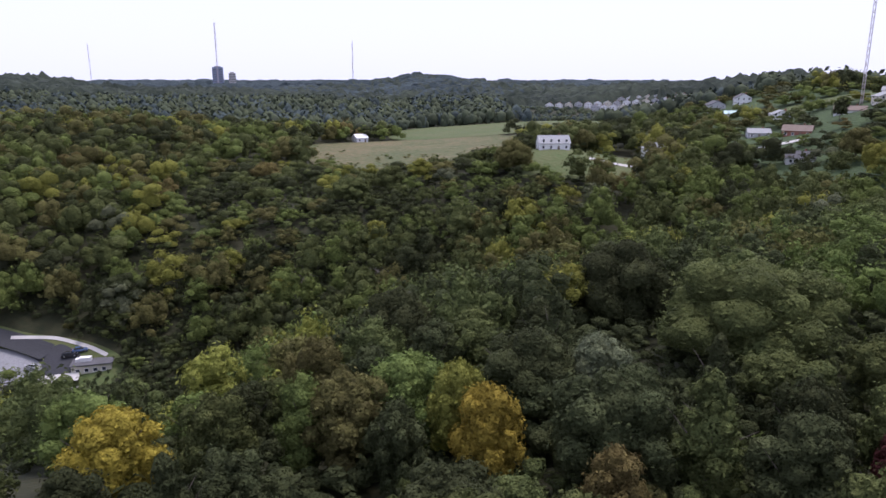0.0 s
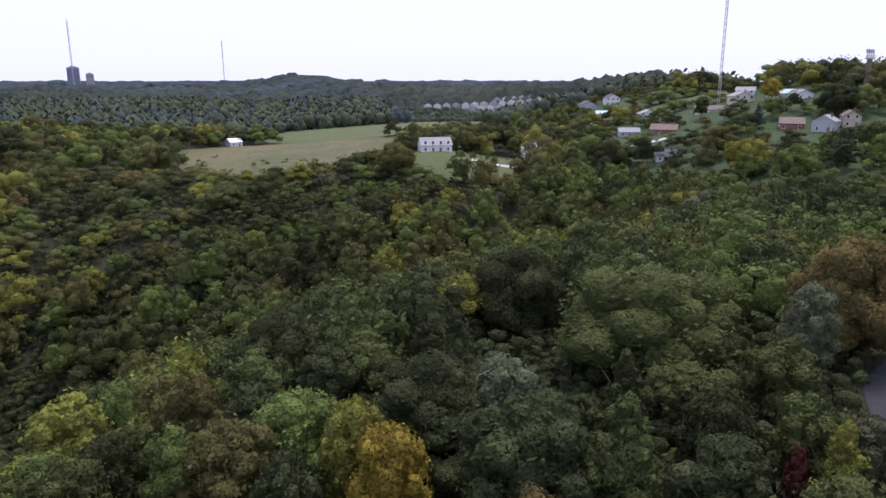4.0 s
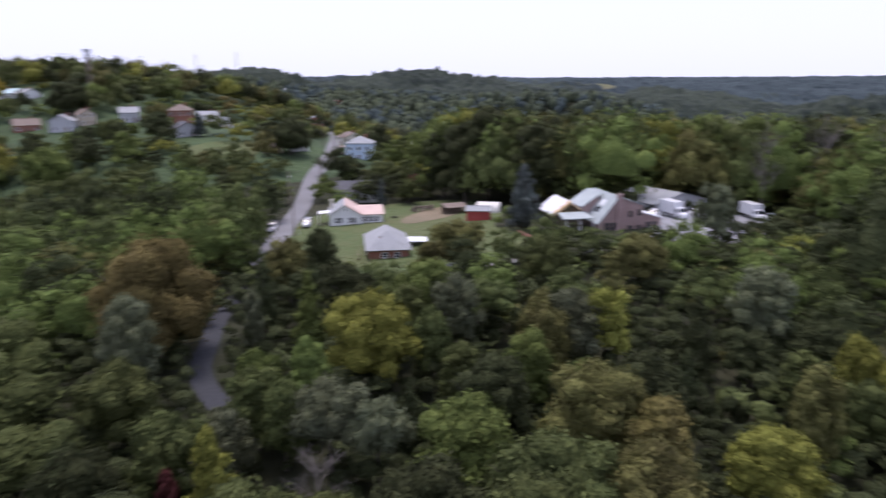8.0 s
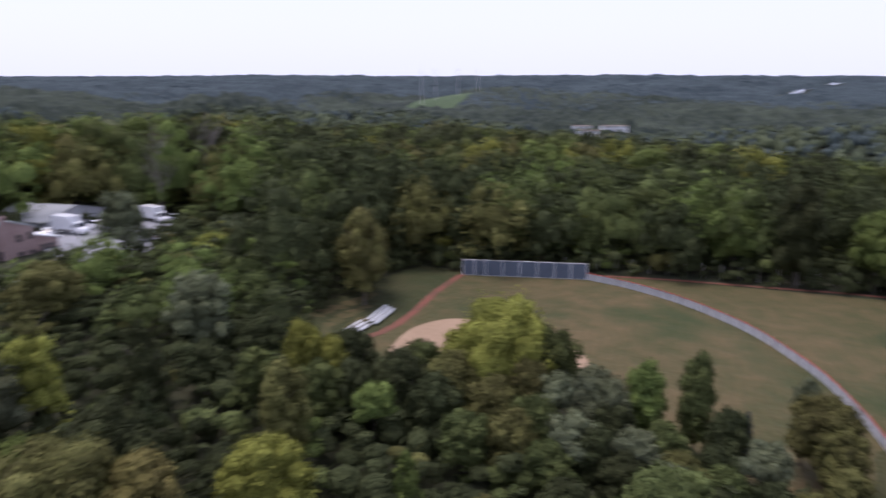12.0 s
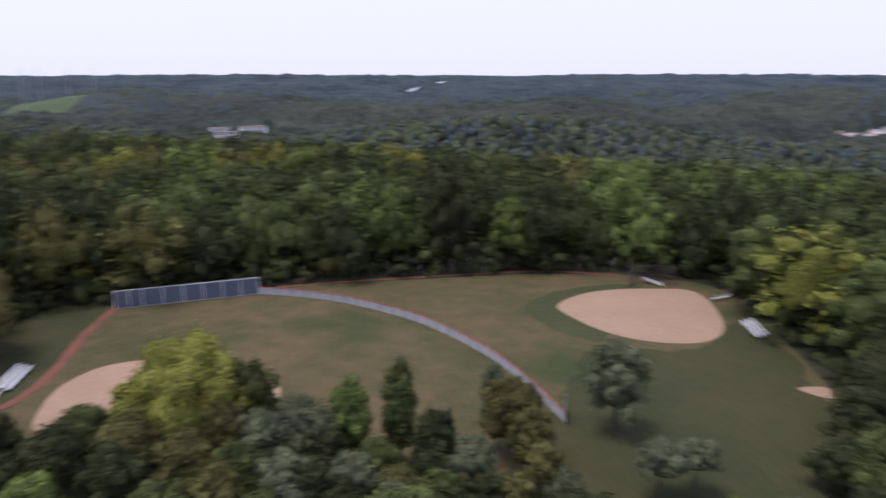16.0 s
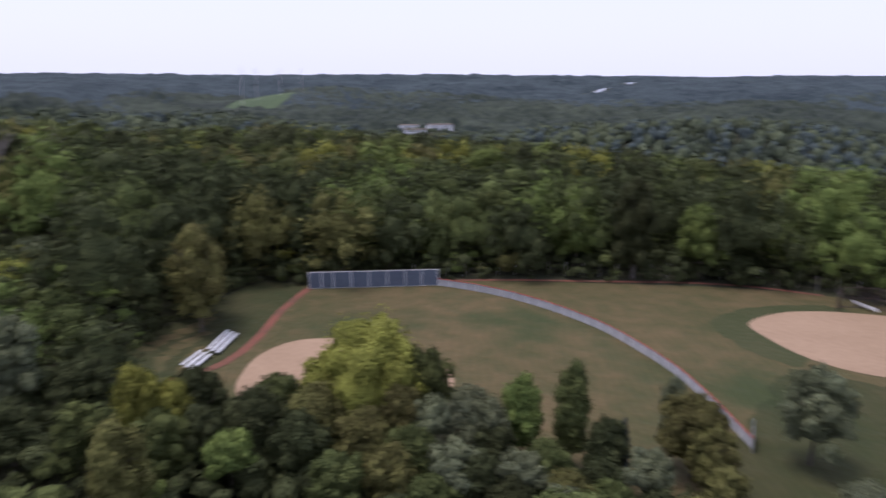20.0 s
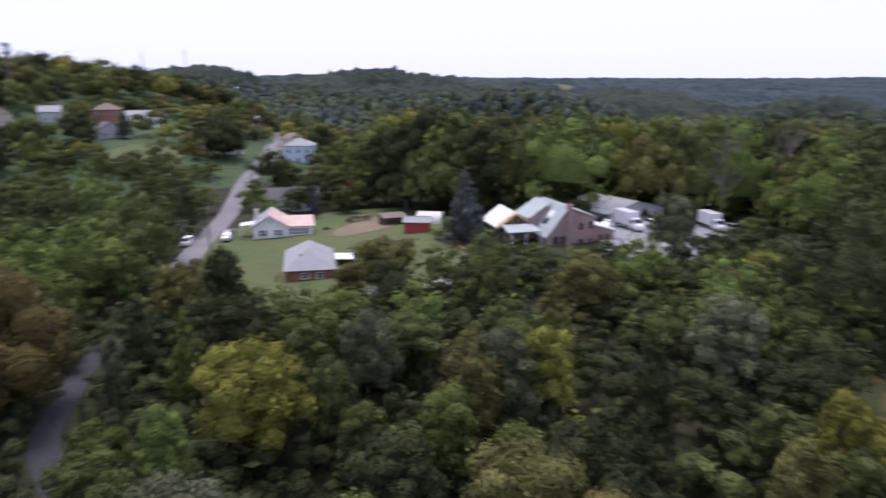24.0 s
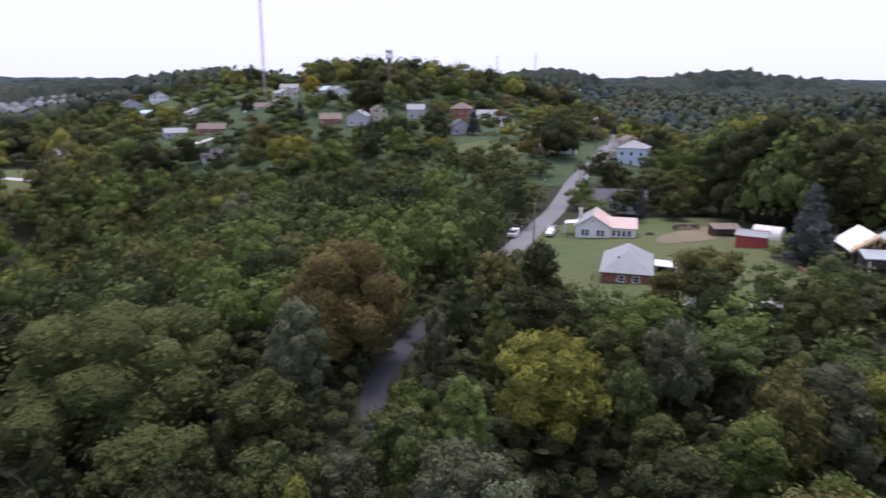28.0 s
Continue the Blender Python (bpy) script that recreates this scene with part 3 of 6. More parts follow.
    bm.faces.new(b)
    bmesh.ops.recalc_face_normals(bm, faces=bm.faces[:])


def roof_planes(w, d, h, rise, along, over=0.4):
    k = rise / (w / 2 if along == "y" else d / 2)
    t = 0.14
    z0, z1 = h - over * k + t, h + rise + t
    if along == "y":
        return [[(-over, -over, z0), (w / 2, -over, z1), (w / 2, d + over, z1), (-over, d + over, z0)], [(w + over, -over, z0), (w + over, d + over, z0), (w / 2, d + over, z1), (w / 2, -over, z1)]]
    if along == "x":
        return [[(-over, -over, z0), (w + over, -over, z0), (w + over, d / 2, z1), (-over, d / 2, z1)], [(-over, d + over, z0), (-over, d / 2, z1), (w + over, d / 2, z1), (w + over, d + over, z0)]]
    z0, s = h + t - 0.05, min(w, d) / 2
    if d >= w:
        r1, r2 = (w / 2, s, z1), (w / 2, d - s, z1)
        return [[(-over, -over, z0), (w + over, -over, z0), r1], [(w + over, -over, z0), (w + over, d + over, z0), r2, r1], [(w + over, d + over, z0), (-over, d + over, z0), r2], [(-over, d + over, z0), (-over, -over, z0), r1, r2]]
    r1, r2 = (s, d / 2, z1), (w - s, d / 2, z1)
    return [[(-over, -over, z0), (w + over, -over, z0), r2, r1], [(w + over, -over, z0), (w + over, d + over, z0), r2], [(w + over, d + over, z0), (-over, d + over, z0), r1, r2], [(-over, d + over, z0), (-over, -over, z0), r1]]


def block(parent, x, y, z, w, d, h, rise, along, wall, roof, over=0.4, roofs=None):
    """Walls and roof of one part of a building; x, y is its near left corner."""
    bm = bmesh.new()
    gable_walls(bm, w, d, h, rise, along)
    part("wall", bm, wall, parent, m=Matrix.Translation((x, y, z)))
    planes = roof_planes(w, d, h, rise, along, over)
    for i, p in enumerate(planes):
        bm = bmesh.new()
        slab(bm, p, 0.16)
        part("roof", bm, roofs[i % len(roofs)] if roofs else roof, parent, m=Matrix.Translation((x, y, z)))
    if along != "hip":
        bm = bmesh.new()
        top = h + rise + 0.15
        if along == "y":
            box(bm, w / 2, d / 2, top - 0.02, 0.26, d + 2 * over, 0.06)
        else:
            box(bm, w / 2, d / 2, top - 0.02, w + 2 * over, 0.26, 0.06)
        part("ridge_cap", bm, roof, parent, m=Matrix.Translation((x, y, z)))


def chimney(parent, x, y, z0, z1, mat, s=0.6):
    bm = bmesh.new()
    box(bm, x, y, z0, s, s, z1 - z0)
    box(bm, x, y, z1 - 0.25, s + 0.14, s + 0.14, 0.16)
    c = part("chimney", bm, mat, parent)
    piece("flue", shared(("flue",), lambda b: box(b, 0, 0, 0, 0.3, 0.3, 0.25), DARKSTEEL), c, pose(x, y, z1))


def small_house(x, y, turn, w, d, h, rise, along, wall, roof, label, group="village houses", two=False, extra=True):
    """A village house seen from some way off: walls, roof, door, windows, chimney."""
    base = min(height(x, y), height(x + w * math.cos(radians(turn)), y + w * math.sin(radians(turn))))
    t = thing("house", pose(x, y, base, 0, 0, turn), label, "house", group)
    block(t, 0, 0, 0, w, d, h, rise, along, wall, roof)
    n = max(2, int(w / 2.8))
    for level in range(2 if two else 1):
        for k in range(n):
            if k == n // 2 and level == 0:
                door(t, w * (k + 0.5) / n, -0.02, 0.1, 0.95, 2.05, 0, WOODOLD)
            else:
                window(t, w * (k + 0.5) / n, -0.02, 0.95 + level * 2.7, 1.0, 1.3)
        for k in range(2):
            window(t, -0.02, d * (k + 0.5) / 2, 0.95 + level * 2.7, 1.0, 1.3, -90)
            window(t, w + 0.02, d * (k + 0.5) / 2, 0.95 + level * 2.7, 1.0, 1.3, 90)
    if extra:
        chimney(t, w * 0.7, d * 0.55, h, h + rise + 0.7, BRICKWALL)
    OPEN.append((np.array([(x + math.cos(radians(turn)) * a - math.sin(radians(turn)) * b, y + math.sin(radians(turn)) * a + math.cos(radians(turn)) * b) for a, b in ((-2, -9), (w + 2, -9), (w + 2, d + 1), (-2, d + 1))]), 0))
    return t


# the white house by the road
WH = thing("house", pose(120.6, 73.5, 2.3, 0, 0, -62), "white-sided gabled house with salmon and grey roof", "house")
block(WH, 0, 0, 0, 6.8, 9.5, 2.9, 2.1, "y", WHITE, ROOFSALMON, 0.45, [ROOFGREY, ROOFSALMON])
bm = bmesh.new()
box(bm, 6.8 + 2.45, 3.2, -1.2, 4.9, 5.2, 3.9)
part("sunroom_wall", bm, WHITE, WH)
bm = bmesh.new()
slab(bm, [(5.2, 0.2, 2.75), (12.1, 0.2, 2.75), (11.8, 5.9, 3.95), (5.4, 5.9, 3.95)], 0.14)
part("sunroom_roof", bm, ROOFSALMON, WH)
for x in (1.9, 4.9):
    for s in (-0.42, 0.42):
        window(WH, x + s, -0.03, 0.9, 0.8, 1.35)
window(WH, 3.4, -0.03, 3.55, 0.5, 0.55)
for k in range(4):
    window(WH, 7.5 + k * 0.98, 0.57, 1.0, 0.8, 1.3)
chimney(WH, 0.4, 6.3, 0, 5.4, CREAM, 0.7)
bm = bmesh.new()
box(bm, -1.6, 1.6, -0.6, 3.0, 3.2, 0.75)
for k in range(8):
    box(bm, -3.0 + 0.42 * k, 0.05, 0.15, 0.08, 0.08, 0.9)
box(bm, -1.6, 0.05, 1.05, 3.1, 0.1, 0.08)
part("deck", bm, WOODOLD, WH)
bm = bmesh.new()
slab(bm, [(-2.6, 2.6, 2.7), (0, 2.6, 3.0), (0, 5.8, 3.0), (-2.6, 5.8, 2.7)], 0.12)
for y in (2.8, 5.6):
    box(bm, -2.5, y, 0, 0.12, 0.12, 2.6)
part("porch_roof", bm, TRIM, WH)
bm = bmesh.new()
box(bm, 12.0, 0.7, -0.4, 1.4, 1.6, 0.9)
part("steps", bm, CONCRETE, WH)

# the low brick house with a grey hip roof
GH = thing("house", pose(93.9, 51.2, 2.7, 0, 0, -62), "low red brick house with grey hip roof", "house")
block(GH, 0.2, 0, 0, 7.0, 12.5, 2.5, 2.6, "hip", BRICKWALL, ROOFGREY, 0.55)
window(GH, 3.0, -0.03, 1.1, 1.1, 1.0)
window(GH, 5.2, -0.03, 1.1, 1.1, 1.0)
for y in (3, 7, 10.5):
    window(GH, -0.03, y, 1.1, 1.0, 1.2, -90)
    window(GH, 7.23, y, 1.1, 1.0, 1.2, 90)
chimney(GH, 2.4, 2.2, 2.6, 4.3, BRICKWALL, 0.4)
bm = bmesh.new()
slab(bm, [(7.9, 6.2, 2.5), (11.4, 6.2, 2.35), (11.4, 10.2, 2.35), (7.9, 10.2, 2.5)], 0.12)
part("carport_roof", bm, ROOFWHITE, GH, "bright white flat sheet roof")
for x, y in ((8.2, 6.5), (11.1, 6.5), (11.1, 9.9), (8.2, 9.9)):
    bm = bmesh.new()
    box(bm, x, y, -0.8, 0.12, 0.12, 3.1)
    part("post", bm, TRIM, GH)
bm = bmesh.new()
box(bm, -0.7, 2.4, -0.6, 1.6, 4.0, 1.3)
box(bm, -1.45, 2.4, 0.7, 0.08, 4.0, 0.9)
part("side_porch", bm, WOODOLD, GH)

# the dark-roofed house behind
DH = thing("house", pose(147.0, 86.5, height(150, 82) - 0.2, 0, 0, -60), "dark-roofed house with a white front gable", "house")
block(DH, 0, 2.5, 0, 12.5, 8, 2.9, 2.2, "x", GREYWALL, ROOFDARK, 0.5)
block(DH, 6.0, 0, 0, 5.6, 6.5, 2.9, 1.9, "y", WHITE, ROOFDARK, 0.45)
window(DH, 7.5, -0.03, 1.0, 1.1, 1.3)
window(DH, 10.0, -0.03, 1.0, 1.1, 1.3)
window(DH, 2.2, 2.47, 1.0, 1.3, 1.3)
window(DH, 4.4, 2.47, 1.0, 1.0, 1.3)

# the big brick house with its unfinished wing
BH = thing("house", pose(118.3, 14.9, 5.4, 0, 0, -58) @ Matrix.Diagonal((0.93, 0.93, 0.98, 1)), "large weathered brick house with an unfinished timber wing", "house")
bm = bmesh.new()
ring = [(0, -2.2), (9.3, -2.2), (9.3, 5.6), (3.9, 7.4), (0, 2.7)]
va, vb = [bm.verts.new((x, 0, z)) for x, z in ring], [bm.verts.new((x, 12, z)) for x, z in ring]
for i in range(5):
    bm.faces.new((va[i], va[(i + 1) % 5], vb[(i + 1) % 5], vb[i]))
bm.faces.new(va)
bm.faces.new(vb)
bmesh.ops.recalc_face_normals(bm, faces=bm.faces[:])
part("wall", bm, PINKBRICK, BH)
for q in ([(-0.5, -0.3, 2.28), (3.9, -0.3, 7.58), (3.9, 12.3, 7.58), (-0.5, 12.3, 2.28)], [(9.8, -0.3, 5.6), (9.8, 12.3, 5.6), (3.9, 12.3, 7.58), (3.9, -0.3, 7.58)]):
    bm = bmesh.new()
    slab(bm, q, 0.16)
    part("roof", bm, ROOFPALE, BH)
bm = bmesh.new()
ring = [(-1.0, -2.2), (2.6, -2.2), (2.6, 7.05), (-1.0, 4.85)]
va, vb = [bm.verts.new((x, 6.2, z)) for x, z in ring], [bm.verts.new((x, 12.6, z)) for x, z in ring]
for i in range(4):
    bm.faces.new((va[i], va[(i + 1) % 4], vb[(i + 1) % 4], vb[i]))
bm.faces.new(va)
bm.faces.new(vb)
bmesh.ops.recalc_face_normals(bm, faces=bm.faces[:])
part("rear_wall", bm, PINKBRICK, BH)
bm = bmesh.new()
slab(bm, [(-1.5, 5.8, 4.75), (2.9, 5.8, 7.45), (2.9, 13.0, 7.45), (-1.5, 13.0, 4.75)], 0.18)
part("rear_roof", bm, ROOFPALE, BH)
for x in (0.9, 2.0):
    bm = bmesh.new()
    z = 2.75 + x * 1.2
    slab(bm, [(x, 3.2, z + 0.2), (x + 0.8, 3.2, z + 1.16), (x + 0.8, 5.0, z + 1.16), (x, 5.0, z + 0.2)], 0.1)
    part("skylight", bm, ROOFWHITE if x > 1 else GLASS, BH)
chimney(BH, 4.0, -0.28, -1.5, 8.1, PINKBRICK, 0.9)
for x, z, w, h in ((1.7, 1.0, 1.3, 1.5), (3.1, 1.0, 1.0, 1.5), (6.6, 3.4, 0.8, 1.3), (8.5, 3.6, 0.8, 1.3), (6.7, 0.6, 1.0, 1.2), (8.6, 0.6, 0.9, 1.2)):
    window(BH, x, -0.03, z, w, h, 0, 2 if w > 1.2 else 1, WOODOLD)
bm = bmesh.new()
ring = [(9.3, -2.2), (14.0, -2.2), (14.0, 2.8), (9.3, 4.0)]
va, vb = [bm.verts.new((x, 1.0, z)) for x, z in ring], [bm.verts.new((x, 7.5, z)) for x, z in ring]
for i in range(4):
    bm.faces.new((va[i], va[(i + 1) % 4], vb[(i + 1) % 4], vb[i]))
bm.faces.new(va)
bm.faces.new(vb)
bmesh.ops.recalc_face_normals(bm, faces=bm.faces[:])
part("annex_wall", bm, PINKBRICK, BH)
bm = bmesh.new()
slab(bm, [(9.32, 0.6, 4.2), (14.4, 0.6, 2.9), (14.4, 7.9, 2.9), (9.32, 7.9, 4.2)], 0.2)
part("annex_roof", bm, ROOFWHITE, BH, "white-edged shed roof")
for x in (11.2, 12.6):
    window(BH, x, 0.97, 0.9, 1.0, 1.3, 0, 1, WOODOLD)
# porch roof on posts, then the timber wing with bare sheathing
bm = bmesh.new()
slab(bm, [(-7.0, 1.8, 3.2), (-0.55, 1.8, 3.2), (-0.55, 6.1, 3.75), (-6.6, 6.1, 3.75)], 0.2)
part("porch_roof", bm, ROOFPALE, BH)
for x in (-6.2, -3.4, -0.5):
    bm = bmesh.new()
    box(bm, x, 1.8, -0.8, 0.2, 0.2, 3.6)
    part("post", bm, TRIM, BH)
bm = bmesh.new()
box(bm, -3.2, 5.9, -0.8, 6.6, 0.2, 4.2)
part("porch_wall", bm, WOODOLD, BH)
for q in ([(-7.5, 6.6, 3.1), (-3.5, 6.6, 5.75), (-3.5, 16.2, 5.75), (-7.5, 16.2, 3.1)], [(-1.1, 6.6, 4.15), (-1.1, 16.2, 4.15), (-3.5, 16.2, 5.75), (-3.5, 6.6, 5.75)]):
    bm = bmesh.new()
    slab(bm, q, 0.12)
    part("sheathing", bm, ROOFWHITE, BH, "pale underlay sheet on raw boards")
# raw boards left bare along the open gable, with its rafters, studs and braces
for i in range(6):
    bm = bmesh.new()
    x0, x1 = -7.4 + i * 0.64, -7.4 + i * 0.64 + 0.58
    z0, z1 = 3.28 + i * 0.424, 3.28 + i * 0.424 + 0.384
    slab(bm, [(x0, 6.3, z0), (x1, 6.3, z1), (x1, 7.4 + 0.5 * (i % 2), z1), (x0, 7.4 + 0.5 * (i % 2), z0)], 0.05)
    part("bare_board", bm, WOODRAW, BH)
for y in (6.5, 7.3, 8.1):
    for q in ([(-7.6, y, 2.95), (-3.5, y, 5.6), (-3.5, y + 0.12, 5.6), (-7.6, y + 0.12, 2.95)], [(-1.0, y, 3.95), (-1.0, y + 0.12, 3.95), (-3.5, y + 0.12, 5.6), (-3.5, y, 5.6)]):
        bm = bmesh.new()
        slab(bm, q, 0.26)
        part("rafter", bm, WOODRAW, BH)
for i in range(7):
    x = -7.0 + i * 0.95
    z = 5.4 - abs(x + 3.5) * 0.66
    bm = bmesh.new()
    box(bm, x, 6.75, 3.3, 0.12, 0.12, max(0.2, z - 3.4))
    part("stud", bm, WOODRAW, BH)
bm = bmesh.new()
box(bm, -4.2, 6.75, 3.1, 6.2, 0.18, 0.25)
part("tie_beam", bm, WOODRAW, BH)
for x in (-7.1, -4.4, -1.6):
    for y in (6.8, 11.5, 15.8):
        bm = bmesh.new()
        box(bm, x, y, -1.5, 0.22, 0.22, 4.7)
        part("post", bm, WOODOLD, BH)
bm = bmesh.new()
box(bm, -4.2, 15.9, -1.5, 5.9, 0.15, 4.7)
part("back_wall", bm, WOODOLD, BH)
rng_l = np.random.default_rng(31)
for i in range(26):
    x, y = float(rng_l.uniform(-11.5, -1.5)), float(rng_l.uniform(-1.5, 4.5))
    t = thing("lumber", BH.matrix_world @ pose(x, y, -0.4 + 0.12 * (i % 4), float(rng_l.uniform(-5, 5)), 0, float(rng_l.uniform(0, 180))), "weathered timber lying in a loose pile", "timber", "stored timber")
    piece("plank", shared(("plank", i % 3), lambda b: box(b, 0, 0, -0.1, 3.2, 0.3 + 0.15 * (i % 3), 0.16, 0, 0.02), (WOODOLD, DARKSTEEL, WOODRAW)[i % 3]), t)
RW = thing("retaining_wall", pose(114.2, 28.9, height(112, 27) - 0.1, 0, 0, -142), "low brick-red retaining wall at a lawn's edge", "wall")
bm = bmesh.new()
box(bm, 2.5, 0, -0.3, 7.5, 0.4, 0.95, 0, 0.03)
part("wall", bm, BRICKWALL, RW)

# the grey metal garage
GA = thing("garage", pose(142.5, 6.6, 5.0, 0, 0, -41), "large grey metal-clad garage building", "garage")
block(GA, 0, 0, 0, 16.0, 13, 2.7, 1.9, "y", GREYWALL, ROOFGREY, 0.35)
bm = bmesh.new()
for k in range(5):
    box(bm, 4.0, -0.05 - 0.01 * (k % 2), 0.05 + k * 0.5, 3.6, 0.06, 0.48)
part("roller_door", bm, TRIM, GA)
window(GA, 9.5, -0.03, 1.3, 1.2, 1.0)
OPEN.append((np.array([(142, 7), (155, -5), (164, 6), (151, 17)]), 0))

# red shed, hoop shelter and lean-to on the lawn
RS = thing("shed", pose(126.3, 43.8, height(126, 41) - 0.1, 0, 0, -76), "small red board shed with pale roof", "shed")
block(RS, 0, 0, 0, 5.0, 3.6, 2.2, 0.7, "x", REDWALL, ROOFGREY, 0.25)
door(RS, 1.0, -0.03, 0, 0.9, 1.9, 0, REDWALL)
HS = thing("shelter", pose(138.6, 45.2, height(138, 42) - 0.1, 0, 0, -82), "rounded off-white tarpaulin hoop shelter", "shelter")
bm = bmesh.new()
arc = [(math.cos(a) * 2.3, 2.5 * math.sin(a) ** 0.75) for a in np.linspace(0.02, math.pi - 0.02, 13)]
va, vb = [bm.verts.new((0, y, z)) for y, z in arc], [bm.verts.new((5.2, y, z)) for y, z in arc]
for i in range(12):
    bm.faces.new((va[i], va[i + 1], vb[i + 1], vb[i]))
bm.faces.new(va)
bm.faces.new(vb)
bmesh.ops.recalc_face_normals(bm, faces=bm.faces[:])
part("cover", bm, TARP, HS)
for x in (0.05, 1.75, 3.45, 5.15):
    bm = bmesh.new()
    for (y0, z0), (y1, z1) in zip(arc[:-1:2], arc[2::2]):
        tube(bm, (x, y0 * 1.015, z0 * 1.015), (x, y1 * 1.015, z1 * 1.015), 0.04, 0.04, 5)
    part("hoop", bm, STEEL, HS)
OPEN.append((np.array([(137, 44), (138, 40), (130, 40), (141, 36), (133, 36)]), 9.0))
LT = thing("lean_to", pose(135.0, 51.5, height(137, 50), 0, 0, -50), "low grey-roofed open lean-to shed", "shed")
bm = bmesh.new()
slab(bm, [(0, 0, 1.7), (5.5, 0, 1.7), (5.5, 3.5, 2.2), (0, 3.5, 2.2)], 0.12)
part("roof", bm, ROOFBROWN, LT)
for x in (0.2, 5.3):
    for y, z in ((0.2, 1.6), (3.3, 2.1)):
        bm = bmesh.new()
        box(bm, x, y, -0.4, 0.14, 0.14, z + 0.4)
        part("post", bm, WOODOLD, LT)
bm = bmesh.new()
box(bm, 2.7, 3.4, -0.3, 5.4, 0.1, 2.3)
part("back_wall", bm, WOODOLD, LT)
for i, (x, y, s) in enumerate(((141.5, 60, 1.2), (143.0, 58.6, 1.0), (140.2, 61.4, 0.9), (131.7, 62.9, 0.8))):
    SP = thing("timber_stack" if i < 3 else "brush_heap", pose(x, y, height(x, y), 0, 0, 30 * i), ("weathered timber stack in the yard", "dark heap of cut brush on lawn")[i == 3], ("timber stack", "heap")[i == 3])
    bm = bmesh.new()
    if i < 3:
        for k in range(4):
            b2 = bmesh.new()
            box(b2, 0, 0, 0.05 + k * 0.34, 2.2 * s, 0.3 * s, 0.3, 40 * k, 0.02)
            part("beam", b2, WOODOLD, SP)
        box(bm, 0.9 * s, 0, 0, 0.16, 0.16, 2.0 * s)
        part("upright", bm, WOODOLD, SP)
    else:
        bmesh.ops.create_icosphere(bm, subdivisions=3, radius=0.9)
        for v in bm.verts:
            v.co = v.co * (1 + 0.25 * noise.noise(v.co * 2.3)) * Vector((1.3, 1, 0.6)).length / 1.75
            v.co.z *= 0.6
        part("heap", bm, FLOOR, SP)


# ---- vehicles ----
PAINT = {n: material(n + " car paint", c, 0.25, tuple(v * 0.85 for v in c), 0.6, 6, spec=0.5) for n, c in (("white", (0.75, 0.76, 0.78)), ("silver", (0.5, 0.51, 0.53)), ("black", (0.025, 0.027, 0.032)), ("red", (0.35, 0.04, 0.035)), ("blue", (0.06, 0.10, 0.2)), ("grey", (0.18, 0.19, 0.2)))}


def wheel(parent, x, y, r, w=0.22):
    t = piece("wheel", shared(("tyre", r, w), lambda bm: tube(bm, (0, -w / 2, 0), (0, w / 2, 0), r, r, 14), TYRE), parent, pose(x, y, r))
    piece("rim", shared(("rim", r, w), lambda bm: tube(bm, (0, -w / 2 - 0.012, 0), (0, w / 2 + 0.012, 0), r * 0.6, r * 0.6, 10), STEEL), t)


def loft(bm, rings):
    """A smooth body through rings of half width and height at stations along x."""
    rows = []
    for x, wide, low, high in rings:
        rows.append([bm.verts.new((x, y, z)) for y, z in ((-wide, low), (-wide * 1.0, (low + high) / 2), (-wide * 0.86, high), (wide * 0.86, high), (wide * 1.0, (low + high) / 2), (wide, low))])
    for a, b in zip(rows, rows[1:]):
        for i in range(6):
            bm.faces.new((a[i], a[(i + 1) % 6], b[(i + 1) % 6], b[i]))
    bm.faces.new(rows[0])
    bm.faces.new(rows[-1])
    bmesh.ops.recalc_face_normals(bm, faces=bm.faces[:])


def car(x, y, turn, paint, label, kind="car", z=None):
    suv = kind == "suv"
    t = thing("car", pose(x, y, (height(x, y) if z is None else z) + 0.18, 0, 0, turn), label, "car", "parked cars")
    bm = bmesh.new()
    hh = 0.18 if suv else 0
    loft(bm, [(-2.25, 0.78, 0.38, 0.75 + hh), (-2.1, 0.88, 0.26, 0.92 + hh), (-0.8, 0.9, 0.22, 0.95 + hh), (0.9, 0.9, 0.22, 0.93 + hh), (1.9, 0.86, 0.24, 0.80 + hh), (2.25, 0.74, 0.34, 0.62 + hh)])
    part("body", bm, PAINT[paint], t)
    bm = bmesh.new()
    loft(bm, [(-2.0 if suv else -1.75, 0.74, 0.9 + hh, 0.98 + hh), (-1.6 if suv else -1.1, 0.72, 0.9 + hh, 1.42 + hh), (0.1, 0.72, 0.9 + hh, 1.45 + hh), (0.95, 0.74, 0.9 + hh, 0.95 + hh)])
    part("glasshouse", bm, DARKWIN, t)
    bm = bmesh.new()
    box(bm, -0.55, 0, 1.41 + hh, 1.5, 1.16, 0.06, 0, 0.02)
    part("roof", bm, PAINT[paint], t)
    for wx in (-1.4, 1.4):
        for wy in (-0.8, 0.8):
            wheel(t, wx, wy, 0.33)
    for wy in (-0.6, 0.6):
        piece("headlight", shared(("headlight",), lambda b: box(b, 2.2, 0, 0.6 + hh, 0.08, 0.3, 0.14), TRIM), t, pose(0, wy, 0))
        piece("tail_light", shared(("tail_light",), lambda b: box(b, -2.25, 0, 0.7, 0.06, 0.26, 0.14), REDTRIM), t, pose(0, wy, 0))
    return t


